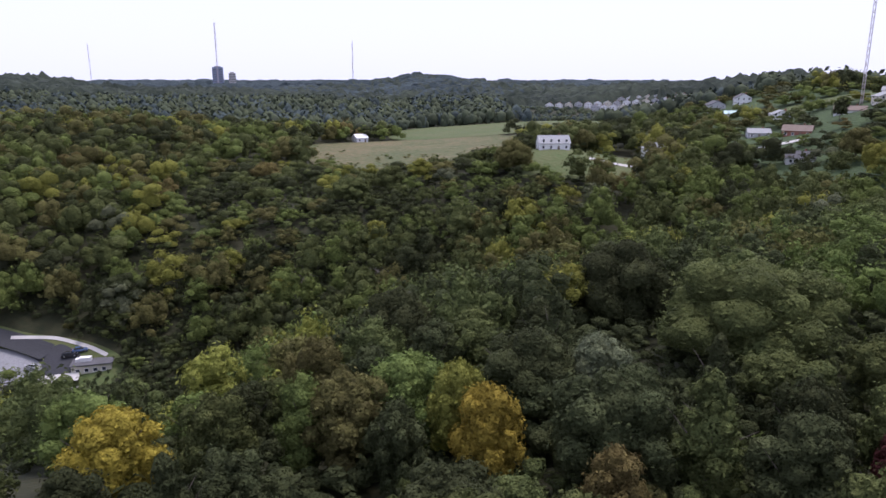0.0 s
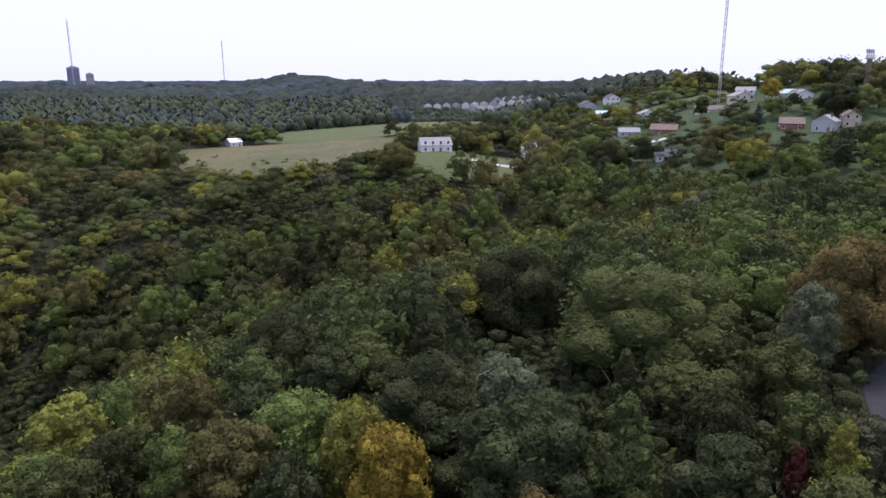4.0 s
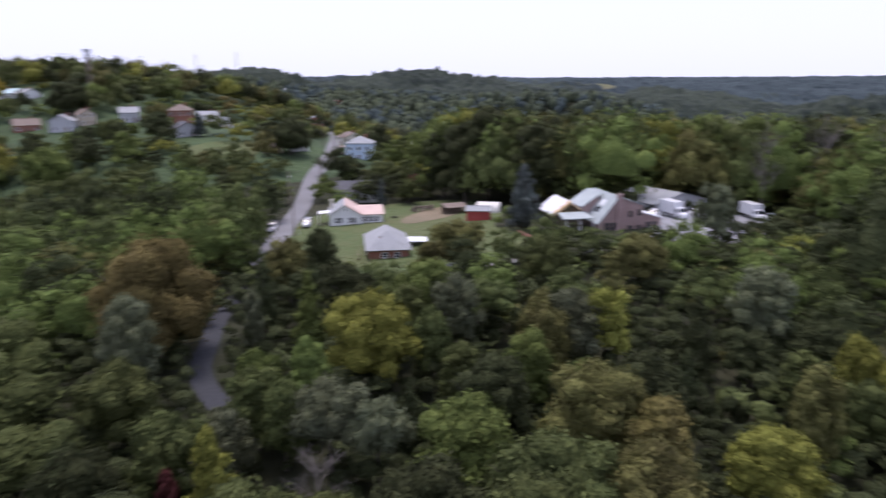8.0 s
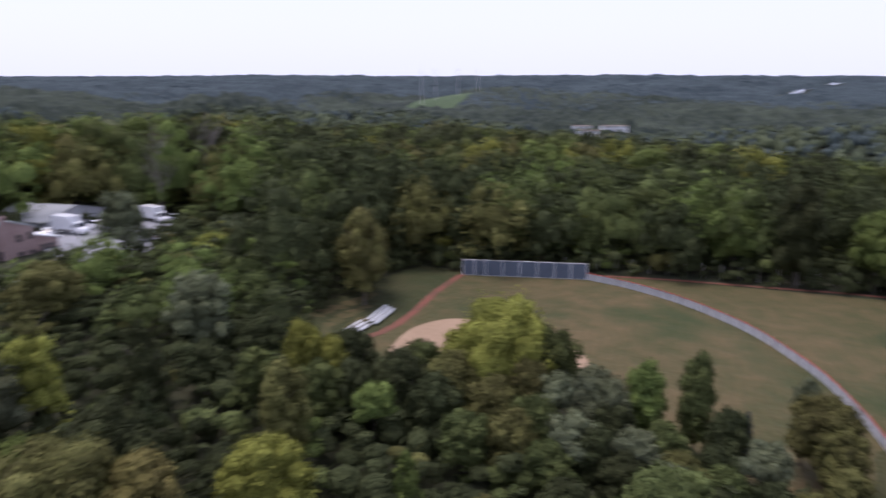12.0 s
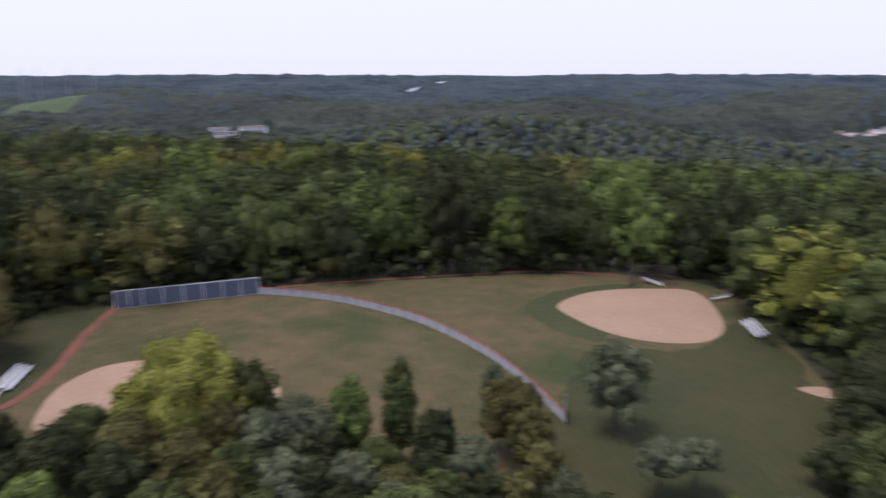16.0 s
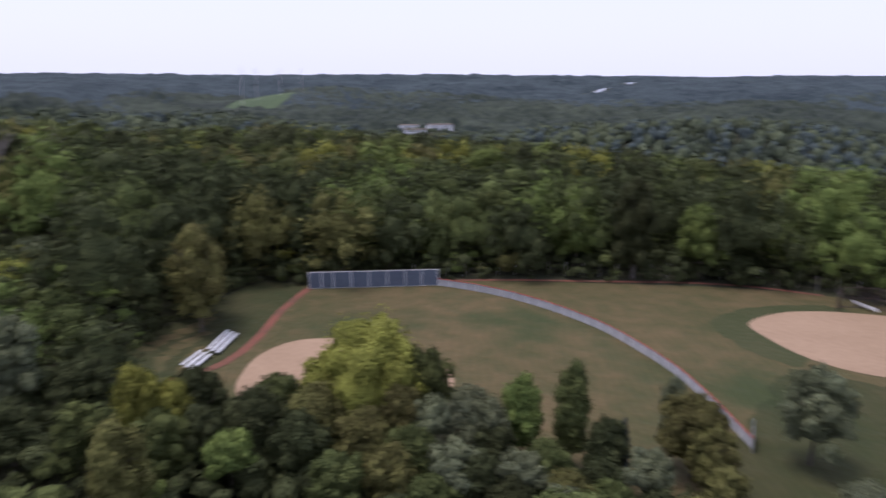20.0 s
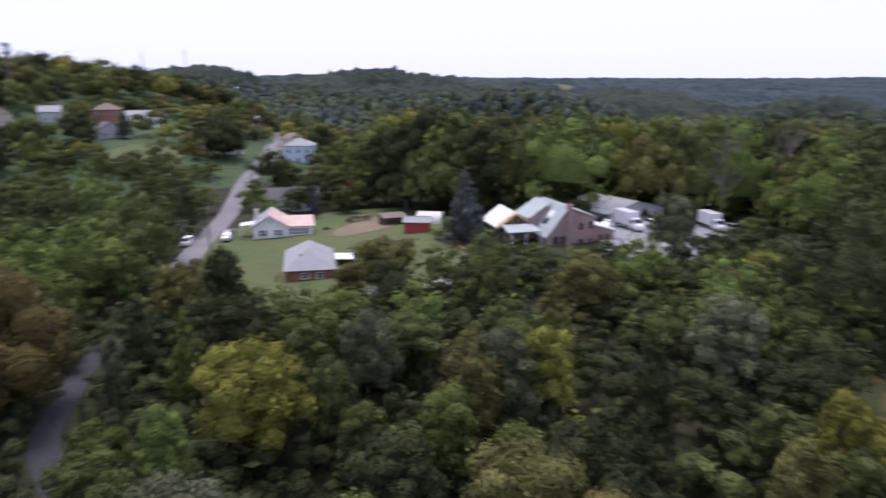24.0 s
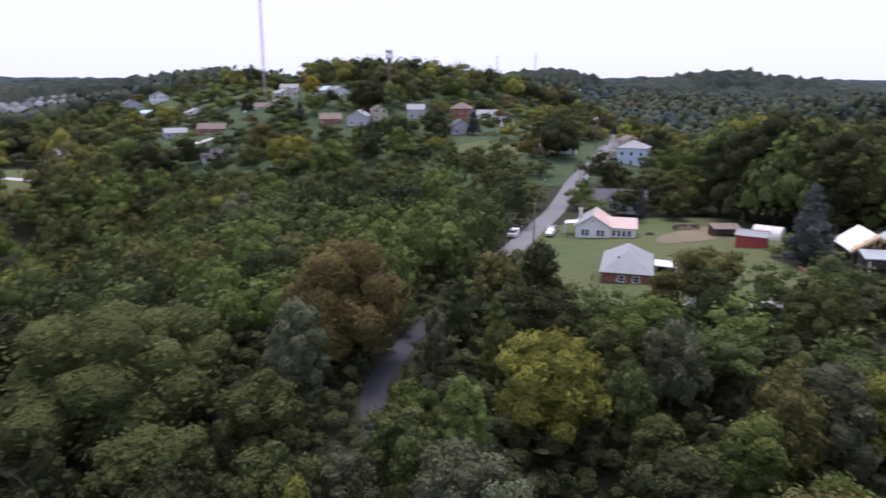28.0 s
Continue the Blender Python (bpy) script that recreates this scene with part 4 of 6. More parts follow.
def box_truck(x, y, turn, label):
    t = thing("box_truck", pose(x, y, height(x, y) + 0.15, 0, 0, turn), label, "truck", "parked trucks")
    bm = bmesh.new()
    box(bm, -1.2, 0, 0.95, 5.0, 2.35, 2.45, 0, 0.05)
    part("cargo_box", bm, PAINT["white"], t)
    bm = bmesh.new()
    loft(bm, [(1.4, 1.0, 0.5, 2.35), (2.3, 1.0, 0.45, 2.3), (2.75, 0.98, 0.42, 1.5), (3.6, 0.9, 0.42, 1.25), (3.75, 0.8, 0.5, 0.95)])
    part("cab", bm, PAINT["white"], t)
    bm = bmesh.new()
    slab(bm, [(2.8, -0.8, 1.5), (2.8, 0.8, 1.5), (2.38, 0.74, 2.2), (2.38, -0.74, 2.2)], 0.06)
    part("windscreen", bm, DARKWIN, t)
    for wy in (-1.0, 1.0):
        bm = bmesh.new()
        box(bm, 1.95, wy, 1.45, 0.7, 0.05, 0.6)
        part("side_window", bm, DARKWIN, t)
        bm = bmesh.new()
        box(bm, 3.73, wy * 0.62, 0.75, 0.1, 0.3, 0.18)
        part("headlight", bm, TRIM, t)
    bm = bmesh.new()
    box(bm, 0, 0, 0.55, 6.6, 0.9, 0.35)
    part("chassis", bm, DARKSTEEL, t)
    bm = bmesh.new()
    box(bm, 3.8, 0, 0.35, 0.16, 1.9, 0.25)
    part("bumper", bm, STEEL, t)
    for wx, wy in ((2.7, -0.9), (2.7, 0.9), (-2.0, -0.9), (-2.0, 0.9)):
        wheel(t, wx, wy, 0.42, 0.3)
    return t


box_truck(137.2, 2.3, -141, "white box truck parked on a gravel lot")
box_truck(150.8, -13.6, -152, "second white box truck parked beyond trees")
car(140.8, -2.2, -146, "white", "white van-like car parked beside a truck", "suv")
car(134.2, 6.2, 170, "white", "white car parked by a brick house", "suv")
car(152.0, -17.5, -150, "white", "white car parked in a gravel lot")
car(128.0, -9.6, 15, "silver", "silver car parked in a gravel lot")
car(119.6, 78.8, -155, "silver", "silver pickup-like car parked beside a white house", "suv")
car(123.0, 80.6, 25, "grey", "grey car parked beside a white house")
car(114.6, 84.6, 26, "white", "white car parked at the roadside under trees", "suv")
car(118.4, 86.6, 26, "black", "black car parked at the roadside")
car(90.6, 33.4, -50, "white", "white car parked on a concrete drive")


# ---- the ball fields ----
def bleacher(x, y, turn, rows, long, label):
    """Aluminium bench rows on a steel frame; its length runs along local x."""
    t = thing("bleacher", pose(x, y, 0.03, 0, 0, turn), label, "bleachers", "bleachers")
    for k in range(rows):
        bm = bmesh.new()
        box(bm, 0, k * 0.66, 0.42 + k * 0.22, long, 0.34, 0.05, 0, 0.012)
        part("seat_plank", bm, ALU, t)
        if k:
            bm = bmesh.new()
            box(bm, 0, k * 0.66 - 0.36, 0.12 + k * 0.22, long, 0.24, 0.04)
            part("foot_plank", bm, ALU, t)
    for x0 in (-long * 0.4, -long * 0.13, long * 0.13, long * 0.4):
        bm = bmesh.new()
        tube(bm, (x0, -0.15, 0.03), (x0, rows * 0.66 - 0.4, 0.03), 0.03, 0.03, 6)
        tube(bm, (x0, -0.1, 0.38), (x0, rows * 0.66 - 0.5, 0.38 + (rows - 1) * 0.22), 0.03, 0.03, 6)
        for k in range(rows):
            tube(bm, (x0, k * 0.66, 0), (x0, k * 0.66, 0.42 + k * 0.22), 0.03, 0.03, 6)
        part("support", bm, STEEL, t)
    return t


bleacher(79.8, -31.7, -52, 3, 4.7, "aluminium three-row bleacher on grass beside clay strip")
bleacher(83.5, -36.9, -47, 3, 6.8, "long aluminium bleacher on grass beside clay strip")
bleacher(14.2, -100.9, 119, 3, 6.4, "aluminium bleacher at the wood's edge")


def bench(x, y, turn, long):
    t = thing("bench", pose(x, y, 0.03, 0, 0, turn), "pale aluminium players' bench by the infield", "bench", "players' benches")
    bm = bmesh.new()
    box(bm, 0, 0, 0.42, long, 0.34, 0.05, 0, 0.01)
    part("seat", bm, ALU, t)
    bm = bmesh.new()
    box(bm, 0, 0.24, 0.66, long, 0.05, 0.26, 0, 0.01)
    part("backrest", bm, ALU, t)
    for k in (-0.4, 0, 0.4):
        bm = bmesh.new()
        tube(bm, (k * long, 0, 0), (k * long, 0, 0.44), 0.035, 0.035, 6)
        tube(bm, (k * long, 0, 0.3), (k * long, 0.25, 0.9), 0.03, 0.03, 6)
        part("leg", bm, STEEL, t)


bench(32.2, -116.0, -28, 4.6)
bench(20.6, -113.6, 58, 4.0)

# the tall fence with windscreens at the back of the first field
FP = thing("screen_fence", pose(98.1, -58.3, 0, 0, 0, math.degrees(math.atan2(-17.3, -12.8))), "tall chain-link fence hung with grey-blue windscreens", "fence")
LONG = 21.6
posts = [0, 2.05, 4.0, 7.0, 10.0, 13.0, 16.0, 18.8, LONG]
for x in posts:
    bm = bmesh.new()
    tube(bm, (x, 0, -0.4), (x, 0, 2.95), 0.07, 0.07, 8)
    part("post", bm, TRIM, FP)
for a, b in zip(posts, posts[1:]):
    bm = bmesh.new()
    box(bm, (a + b) / 2, -0.05, 0.14, b - a - 0.14, 0.02, 2.66)
    part("windscreen", bm, SCREEN, FP)
    for z in (0.1, 2.88):
        bm = bmesh.new()
        tube(bm, (a, 0, z), (b, 0, z), 0.045, 0.045, 6)
        part("rail", bm, TRIM, FP)
for a, b in ((0, 2.05), (18.8, LONG)):
    bm = bmesh.new()
    tube(bm, (a, 0.0, 1.5), (b, 0.0, 1.5), 0.045, 0.045, 6)
    part("rail", bm, TRIM, FP)

# the curved outfield fence: white mesh between posts with a red cap along its top
FENCE = smooth_line([(85.3, -75.6), (78.5, -78.2), (71.1, -79.6), (65.4, -79.8), (59.7, -79.4), (53.8, -78.4), (47.9, -76.4), (39.8, -72.8), (32.5, -68.0), (25.2, -62.2)], 0.5)
steps = np.r_[0, np.cumsum(np.linalg.norm(np.diff(FENCE, axis=0), axis=1))]
at = np.linspace(0, steps[-1], int(steps[-1] / 2.4) + 1)
fx, fy = np.interp(at, steps, FENCE[:, 0]), np.interp(at, steps, FENCE[:, 1])
MESHCLOTH = material("pale grey fence netting", (0.40, 0.41, 0.43), 0.8, (0.31, 0.32, 0.33), 0.6, 10)
OF = thing("outfield_fence", pose(0, 0, 0), "low curved outfield fence of pale netting with red cap", "fence")
for i in range(len(at)):
    bm = bmesh.new()
    tube(bm, (0, 0, -0.3), (0, 0, 1.3), 0.05, 0.05, 7)
    piece("post", shared(("fence_post",), lambda b: tube(b, (0, 0, -0.3), (0, 0, 1.3), 0.055, 0.055, 7), TRIM), OF, pose(fx[i], fy[i], 0))
    bm.free()
for i in range(len(at) - 1):
    a, b = Vector((fx[i], fy[i], 0)), Vector((fx[i + 1], fy[i + 1], 0))
    turn = math.degrees(math.atan2(b.y - a.y, b.x - a.x))
    mid, long = (a + b) / 2, (b - a).length
    bm = bmesh.new()
    box(bm, 0, 0, 0.06, long - 0.08, 0.03, 1.12)
    part("netting", bm, MESHCLOTH, OF, m=pose(mid.x, mid.y, 0, 0, 0, turn))
    bm = bmesh.new()
    tube(bm, (-long / 2, 0, 1.24), (long / 2, 0, 1.24), 0.07, 0.07, 6)
    part("cap", bm, REDTRIM, OF, m=pose(mid.x, mid.y, 0, 0, 0, turn))
GT = thing("gate", pose(25.0, -61.6, 0, 0, 0, -66), "dark mesh gate at the fence's end", "gate")
for x in (0, 1.6, 3.2):
    bm = bmesh.new()
    tube(bm, (x, 0, -0.3), (x, 0, 2.0), 0.06, 0.06, 7)
    part("post", bm, STEEL, GT)
for x in (0.8, 2.4):
    bm = bmesh.new()
    box(bm, x, 0, 0.15, 1.45, 0.04, 1.7)
    part("leaf", bm, SCREEN, GT)

# backstop of the second field
BS = thing("backstop", pose(29.8, -119.2, 0, 0, 0, 40), "weathered chain-link backstop behind home plate", "backstop")
runs = [((2.2, 0), (7.2, 0)), ((7.2, 0), (8.6, 2.4)), ((2.2, 0), (0.6, 2.2))]
for (x0, y0), (x1, y1) in runs:
    n = max(2, int(math.hypot(x1 - x0, y1 - y0) / 2.6) + 1)
    for k in range(n):
        f = k / (n - 1)
        bm = bmesh.new()
        tube(bm, (x0 + (x1 - x0) * f, y0 + (y1 - y0) * f, -0.3), (x0 + (x1 - x0) * f, y0 + (y1 - y0) * f, 3.3), 0.06, 0.06, 7)
        part("post", bm, DARKSTEEL, BS)
    for z in (0.1, 1.6, 3.25):
        bm = bmesh.new()
        tube(bm, (x0, y0, z), (x1, y1, z), 0.04, 0.04, 6)
        part("rail", bm, DARKSTEEL, BS)
    n = int(math.hypot(x1 - x0, y1 - y0) / 0.22)
    bm = bmesh.new()
    for k in range(n):
        f = (k + 0.5) / n
        tube(bm, (x0 + (x1 - x0) * f, y0 + (y1 - y0) * f, 0.1), (x0 + (x1 - x0) * f, y0 + (y1 - y0) * f, 3.2), 0.012, 0.012, 3)
    for k in range(14):
        tube(bm, (x0, y0, 0.2 + k * 0.22), (x1, y1, 0.2 + k * 0.22), 0.012, 0.012, 3)
    part("mesh", bm, DARKSTEEL, BS)

# boundary fence posts along the wood
WF = thing("boundary_fence", pose(0, 0, 0), "old steel fence posts along the wood's edge", "fence")
edge = smooth_line([(92, -76), (80, -91), (69, -101.5), (58, -112.5), (49, -118), (39, -121.5), (31, -124)], 0.5)
es = np.r_[0, np.cumsum(np.linalg.norm(np.diff(edge, axis=0), axis=1))]
ea = np.arange(0, es[-1], 3.0)
ex, ey = np.interp(ea, es, edge[:, 0]), np.interp(ea, es, edge[:, 1])
for i in range(len(ea)):
    piece("post", shared(("wood_post",), lambda b: tube(b, (0, 0, -0.3), (0, 0, 2.6), 0.05, 0.04, 6), CONCRETE), WF, pose(ex[i], ey[i], 0))
for i in range(len(ea) - 1):
    for z in (0.4, 1.3, 2.2):
        bm = bmesh.new()
        tube(bm, (ex[i], ey[i], z), (ex[i + 1], ey[i + 1], z), 0.010, 0.010, 4)
        part("wire", bm, DARKSTEEL, WF)


# ---- the village on the hill and buildings farther off ----
OPEN.append((np.array([(112, 30), (108, 22), (106, 12), (124, 4), (136, 8), (142, 20), (132, 32)]), 0))


def facing(cx, cy, w, d, h, rise, along, wall, roof, label, off=0.0, two=False, group="village houses"):
    """A house with the middle of its front at cx, cy, that looks towards the valley."""
    turn = -math.degrees(math.atan2(cx, cy)) + off
    c, s = math.cos(radians(turn)), math.sin(radians(turn))
    OPEN.append((np.array([(cx + s * -4, cy + c * 4)]), 6.5))
    for k in (8, 15) if cx > 110 and cy < 440 else ():
        OPEN.append((np.array([(cx + s * k, cy - c * k)]), 4.5))
    return small_house(cx - c * w / 2, cy - s * w / 2, turn, w, d, h, rise, along, wall, roof, label, group, two)


facing(48, 280, 13, 9, 3.2, 3.0, "x", WHITE, ROOFGREY, "large pale suburban house with steep grey roof", 10, True)
facing(95, 282, 8.5, 12, 5.6, 2.4, "y", WHITE, ROOFGREY, "tall white two-storey house with grey roof", 25, True)
facing(130, 236, 9.6, 8, 2.8, 2.2, "x", WHITE, ROOFDARK, "small white house with a dark roof among trees", 5)
facing(144, 296, 9.4, 8, 2.7, 1.8, "x", GREYWALL, ROOFGREY, "low grey house on the hillside", 8)
facing(152, 280, 11.4, 8, 3.0, 2.2, "x", BRICKWALL, ROOFBROWN, "brown-roofed brick house on the hillside", -8)
facing(168, 322, 10, 8, 4.2, 2.0, "y", WHITE, ROOFGREY, "white house with a front gable on the hillside", 14, True)
facing(170, 376, 12, 8, 3.0, 1.6, "x", TANWALL, ROOFTEAL, "tan house with a pale teal roof", 6)
facing(174, 410, 10, 8, 5.2, 2.4, "y", GREYWALL, ROOFDARK, "grey two-storey house with dark roof", 20, True)
facing(188, 406, 9, 8, 5.0, 2.4, "y", WHITE, ROOFDARK, "white-trimmed house with dark roof", 12, True)
facing(182, 292, 12.5, 8, 2.9, 1.8, "x", WHITE, ROOFBROWN, "low white house with brown roof on the hill", 0)
facing(196, 286, 9.6, 9, 4.8, 2.0, "y", CREAM, ROOFGREY, "cream two-storey house on the hill", 20, True)
facing(203, 296, 8.4, 8, 4.6, 1.8, "x", WHITE, ROOFGREY, "white house below a golden tree", -6, True)
facing(208, 277, 11, 8, 3.2, 1.8, "x", WHITE, ROOFTEAL, "low white house with pale roof on the hill", 4)
facing(212, 266, 8, 8, 3.2, 1.8, "y", WHITE, ROOFGREY, "white gabled house on the hill", 30)
facing(182, 235, 8.7, 8, 3.0, 2.2, "x", BRICKWALL, ROOFBROWN, "red-brown brick house among trees", 2)
facing(186, 223, 8, 8, 4.4, 2.2, "y", GREYWALL, ROOFGREY, "grey gabled house among trees", -15)
facing(197, 221, 6.0, 8, 4.6, 2.0, "y", TANWALL, ROOFBROWN, "narrow tan house among trees", 10, True)
facing(208, 211, 7, 8, 4.2, 2.0, "x", GREYWALL, ROOFGREY, "grey house half hidden by trees", 0)
facing(218, 195, 9.0, 8, 5.6, 2.4, "hip", BRICKWALL, ROOFBROWN, "tall red brick house with hip roof", -6, True)
facing(236, 196, 8.4, 8, 3.2, 1.8, "x", WHITE, ROOFGREY, "low white house with grey roof", 0)
facing(192, 170, 8.0, 8, 3.4, 2.2, "y", GREYWALL, ROOFDARK, "grey house with dark roof beside the road", 12)
facing(224, 178, 5.0, 7, 3.0, 1.8, "y", WHITE, ROOFGREY, "small white outbuilding beside a house", 0)
facing(186, 131, 6.5, 6, 2.4, 1.2, "x", TANWALL, ROOFBROWN, "low tan garage beside the road", 10)
facing(195, 126, 6, 6, 2.4, 1.6, "y", WHITE, ROOFGREY, "small white garage beside the road", 25)
BL = facing(205, 109, 9.0, 8, 6.0, 2.2, "hip", BLUEWALL, ROOFGREY, "square pale blue two-storey house with grey roof", -10, True)
bm = bmesh.new()
for z in (2.4, 4.6):
    box(bm, -1.3, 3.5, z, 2.6, 6.0, 0.2)
for y in (0.7, 3.5, 6.3):
    box(bm, -2.5, y, -0.5, 0.16, 0.16, 7.0)
part("balcony", bm, WOODOLD, BL)
for k, (x, y, w, off) in enumerate(((300, 160, 10, 0), (262, 140, 9, 20), (275, 118, 10, -10), (340, 205, 10, 5), (252, 112, 9, 0), (330, 140, 11, 15), (300, 125, 9, -20), (390, 190, 12, 0), (440, 235, 12, 10), (478, 310, 10, 0), (543, 266, 12, 0), (578, 311, 11, 20), (611, 429, 12, 0), (690, 380, 13, 10), (826, 345, 17, 0), (878, 424, 12, 15), (760, 470, 12, 0), (900, 620, 14, 0), (950, 700, 14, 0))):
    facing(x, y, w, 8, 3.0 + 2.4 * (k % 2), 2.0, "xy"[k % 2], (WHITE, CREAM, GREYWALL, BRICKWALL, WHITE)[k % 5], (ROOFGREY, ROOFBROWN, ROOFWHITE)[k % 3], ("white house on the far village slope", "cream house on the far village slope", "grey house on the far village slope", "brick house on the far village slope", "white house with pale roof among distant trees")[k % 5], off, k % 2 == 1, "distant village houses")
for k, (x, y, w) in enumerate(((-286, 744, 15), (-300, 420, 12), (-330, 470, 14), (-55, 545, 7), (-45, 459, 8), (-190, 800, 16), (-90, 780, 14), (-20, 760, 14), (900, 10, 12), (930, -25, 14), (905, -60, 12), (960, -80, 13), (1010, -40, 14), (1390, -350, 16), (1420, -400, 18), (1480, -380, 16), (700, 430, 12), (640, 360, 11), (740, 470, 13), (800, 430, 12), (860, 500, 13), (520, 330, 11), (930, 380, 14))):
    facing(x, y, w, 9, 3.0 + 2.0 * (k == 0), 2.2, "xy"[k == 0], WHITE, (ROOFWHITE, ROOFGREY)[k % 2], ("white house standing above the woods", "white-walled building among trees by a meadow")[k > 2], 10 * k - 20, k == 0, "distant houses")

# rows of townhouses on the north hill
for row, (x0, y0, x1, y1, n) in enumerate(((160, 860, 330, 862, 15), (240, 905, 345, 905, 10), (310, 870, 372, 874, 6), (205, 815, 330, 822, 12), (345, 830, 410, 838, 6))):
    for k in range(n):
        f = k / max(1, n - 1)
        x, y = x0 + (x1 - x0) * f, y0 + (y1 - y0) * f
        facing(x, y, 9.5, 9, 5.6, 2.6, "y", (WHITE, WHITE, CREAM, GREYWALL)[(k + row) % 4], (ROOFGREY, ROOFBROWN, ROOFGREY)[k % 3], "pale townhouse in a long row on a hill", 0, True, "townhouses in rows")

# the southern suburb in the valley
rng_s = np.random.default_rng(77)
SUBURB = [(5, -1053, 70, 40, 26), (-140, -940, 60, 40, 16), (-165, -820, 80, 45, 32), (-275, -1085, 70, 60, 22), (-270, -1600, 140, 70, 22), (-650, -1500, 130, 80, 26), (-255, -560, 60, 45, 18)]
for cx, cy, sx_, sy_, n in SUBURB:
    line = np.array([(cx + sx_ * math.cos(a), cy + sy_ * math.sin(a)) for a in np.linspace(0, 2 * math.pi, 24, endpoint=False)])
    for k in range(n):
        f = (k + 0.5) / n
        x = cx + sx_ * 1.6 * (f - 0.5) + float(rng_s.normal()) * 3
        y = cy + sy_ * (0.55 * math.sin(f * 9) + 0.35 * (-1) ** k) + float(rng_s.normal()) * 3
        w = float(rng_s.uniform(11, 15)) * (1.5 if cy < -1300 else 1.0)
        base = height(x, y)
        t = thing("house", pose(x, y, base, 0, 0, float(rng_s.uniform(-25, 25)) + 180 - math.degrees(math.atan2(-x, -y))), ("tan-roofed suburban house in the valley", "pale suburban house in the valley")[k % 2], "house", "suburban houses in the valley")
        block(t, -w / 2, 0, 0, w, 9, 4.5, 2.4, "xy"[k % 2], (CREAM, TANWALL, WHITE)[k % 3], (ROOFSALMON, ROOFBROWN, ROOFGREY, ROOFSALMON)[k % 4])
        for j in range(3):
            window(t, -w / 3 + j * w / 3, -0.03, 1.2, 1.4, 1.5)
        OPEN.append((np.array([(x, y)]), 9))
for k, (x, y, w, d, h) in enumerate(((-249, -463, 26, 12, 6), (-225, -500, 16, 10, 5), (-285, -505, 22, 12, 6), (-880, -1960, 90, 40, 9), (-700, -1800, 70, 30, 9), (-480, -1950, 60, 30, 8))):
    t = thing("warehouse", pose(x, y, height(x, y), 0, 0, 12 * k), "low flat-roofed building with a bright white roof", "building", "flat-roofed buildings")
    bm = bmesh.new()
    box(bm, 0, 0, -2, w, d, h + 2)
    part("wall", bm, CREAM, t)
    bm = bmesh.new()
    box(bm, 0, 0, h, w + 0.6, d + 0.6, 0.5)
    part("roof", bm, ROOFWHITE, t)
    for j in range(5):
        window(t, -w * 0.4 + j * w * 0.2, d / 2 + 0.03, 1.5, 2.4, 1.8, 180)
    OPEN.append((np.array([(x, y)]), w * 0.7))

# apartment blocks in the eastern valley
for k, (x, y, w) in enumerate(((612, -512, 24), (676, -556, 22), (640, -575, 30), (716, -618, 22))):
    t = thing("apartment_building", pose(x, y, height(x, y), 0, 0, -128 + 6 * k), "long white apartment block with flat brown roof", "apartment building", "apartment blocks in the valley")
    bm = bmesh.new()
    box(bm, 0, 0, -2, w, 11, 8.0)
    part("wall", bm, WHITE if k < 3 else CREAM, t)
    bm = bmesh.new()
    box(bm, 0, 0, 6.0, w + 1, 12, 0.6)
    part("roof", bm, ROOFBROWN, t)
    for level in range(2):
        for j in range(int(w / 4)):
            window(t, -w / 2 + 2 + j * 4, -5.53, 1.0 + level * 2.7, 1.8, 1.4)
    OPEN.append((np.array([(x - 10, y), (x + 10, y), (x, y)]), 13))

# far skyline: two office towers and slender masts
# the glass tower's wall is paled and blued to carry distance haze
for x, y, w, h, mat, words in ((-930, 3480, 50, 92, material("haze-paled blue curtain wall", (0.21, 0.26, 0.35), 0.35, (0.17, 0.215, 0.30), 0.02, 20, spec=0.5), "tall dark glass office tower on the horizon"), (-868, 3500, 32, 64, CONCRETE, "pale office tower on the horizon")):
    base = height(x, y)
    t = thing("office_tower", pose(x, y, base, 0, 0, 12), words, "tower building")
    bm = bmesh.new()
    box(bm, 0, 0, -6, w, 34, h + 6)
    part("wall", bm, mat, t)
    bm = bmesh.new()
    box(bm, 0, 0, h, w * 0.6, 18, 5)
    part("plant_room", bm, CONCRETE, t)
    for level in range(1, int(h / 8)):
        bm = bmesh.new()
        box(bm, 0, -17.2, level * 8, w, 0.6, 2.2)
        part("floor_band", bm, GLASS if mat is CONCRETE else DARKSTEEL, t)


MASTPAINT = material("faded red and white mast paint", (0.50, 0.44, 0.45), 0.6, (0.42, 0.36, 0.37), 0.1, 6)


def mast(x, y, top, half, label, guys=True):
    """A lattice mast: three legs, braces, guy wires."""
    base = height(x, y)
    t = thing("radio_mast", pose(x, y, base), label, "mast", "radio masts")
    tall = top - base
    legs = [(half * math.cos(a), half * math.sin(a)) for a in (0.5, 2.6, 4.7)]
    for lx, ly in legs:
        bm = bmesh.new()
        tube(bm, (lx, ly, -2), (lx, ly, tall), half * 0.22, half * 0.22, 5)
        part("leg", bm, MASTPAINT, t)
    n = int(tall / (half * 5))
    bm = bmesh.new()
    for k in range(n):
        z0, z1 = tall * k / n, tall * (k + 1) / n
        for i in range(3):
            (ax, ay), (bx, by) = legs[i], legs[(i + 1) % 3]
            tube(bm, (ax, ay, z0), (bx, by, z1), half * 0.12, half * 0.12, 4)
    part("bracing", bm, MASTPAINT, t)
    bm = bmesh.new()
    tube(bm, (0, 0, tall), (0, 0, tall * 1.06), half * 0.1, half * 0.05, 5)
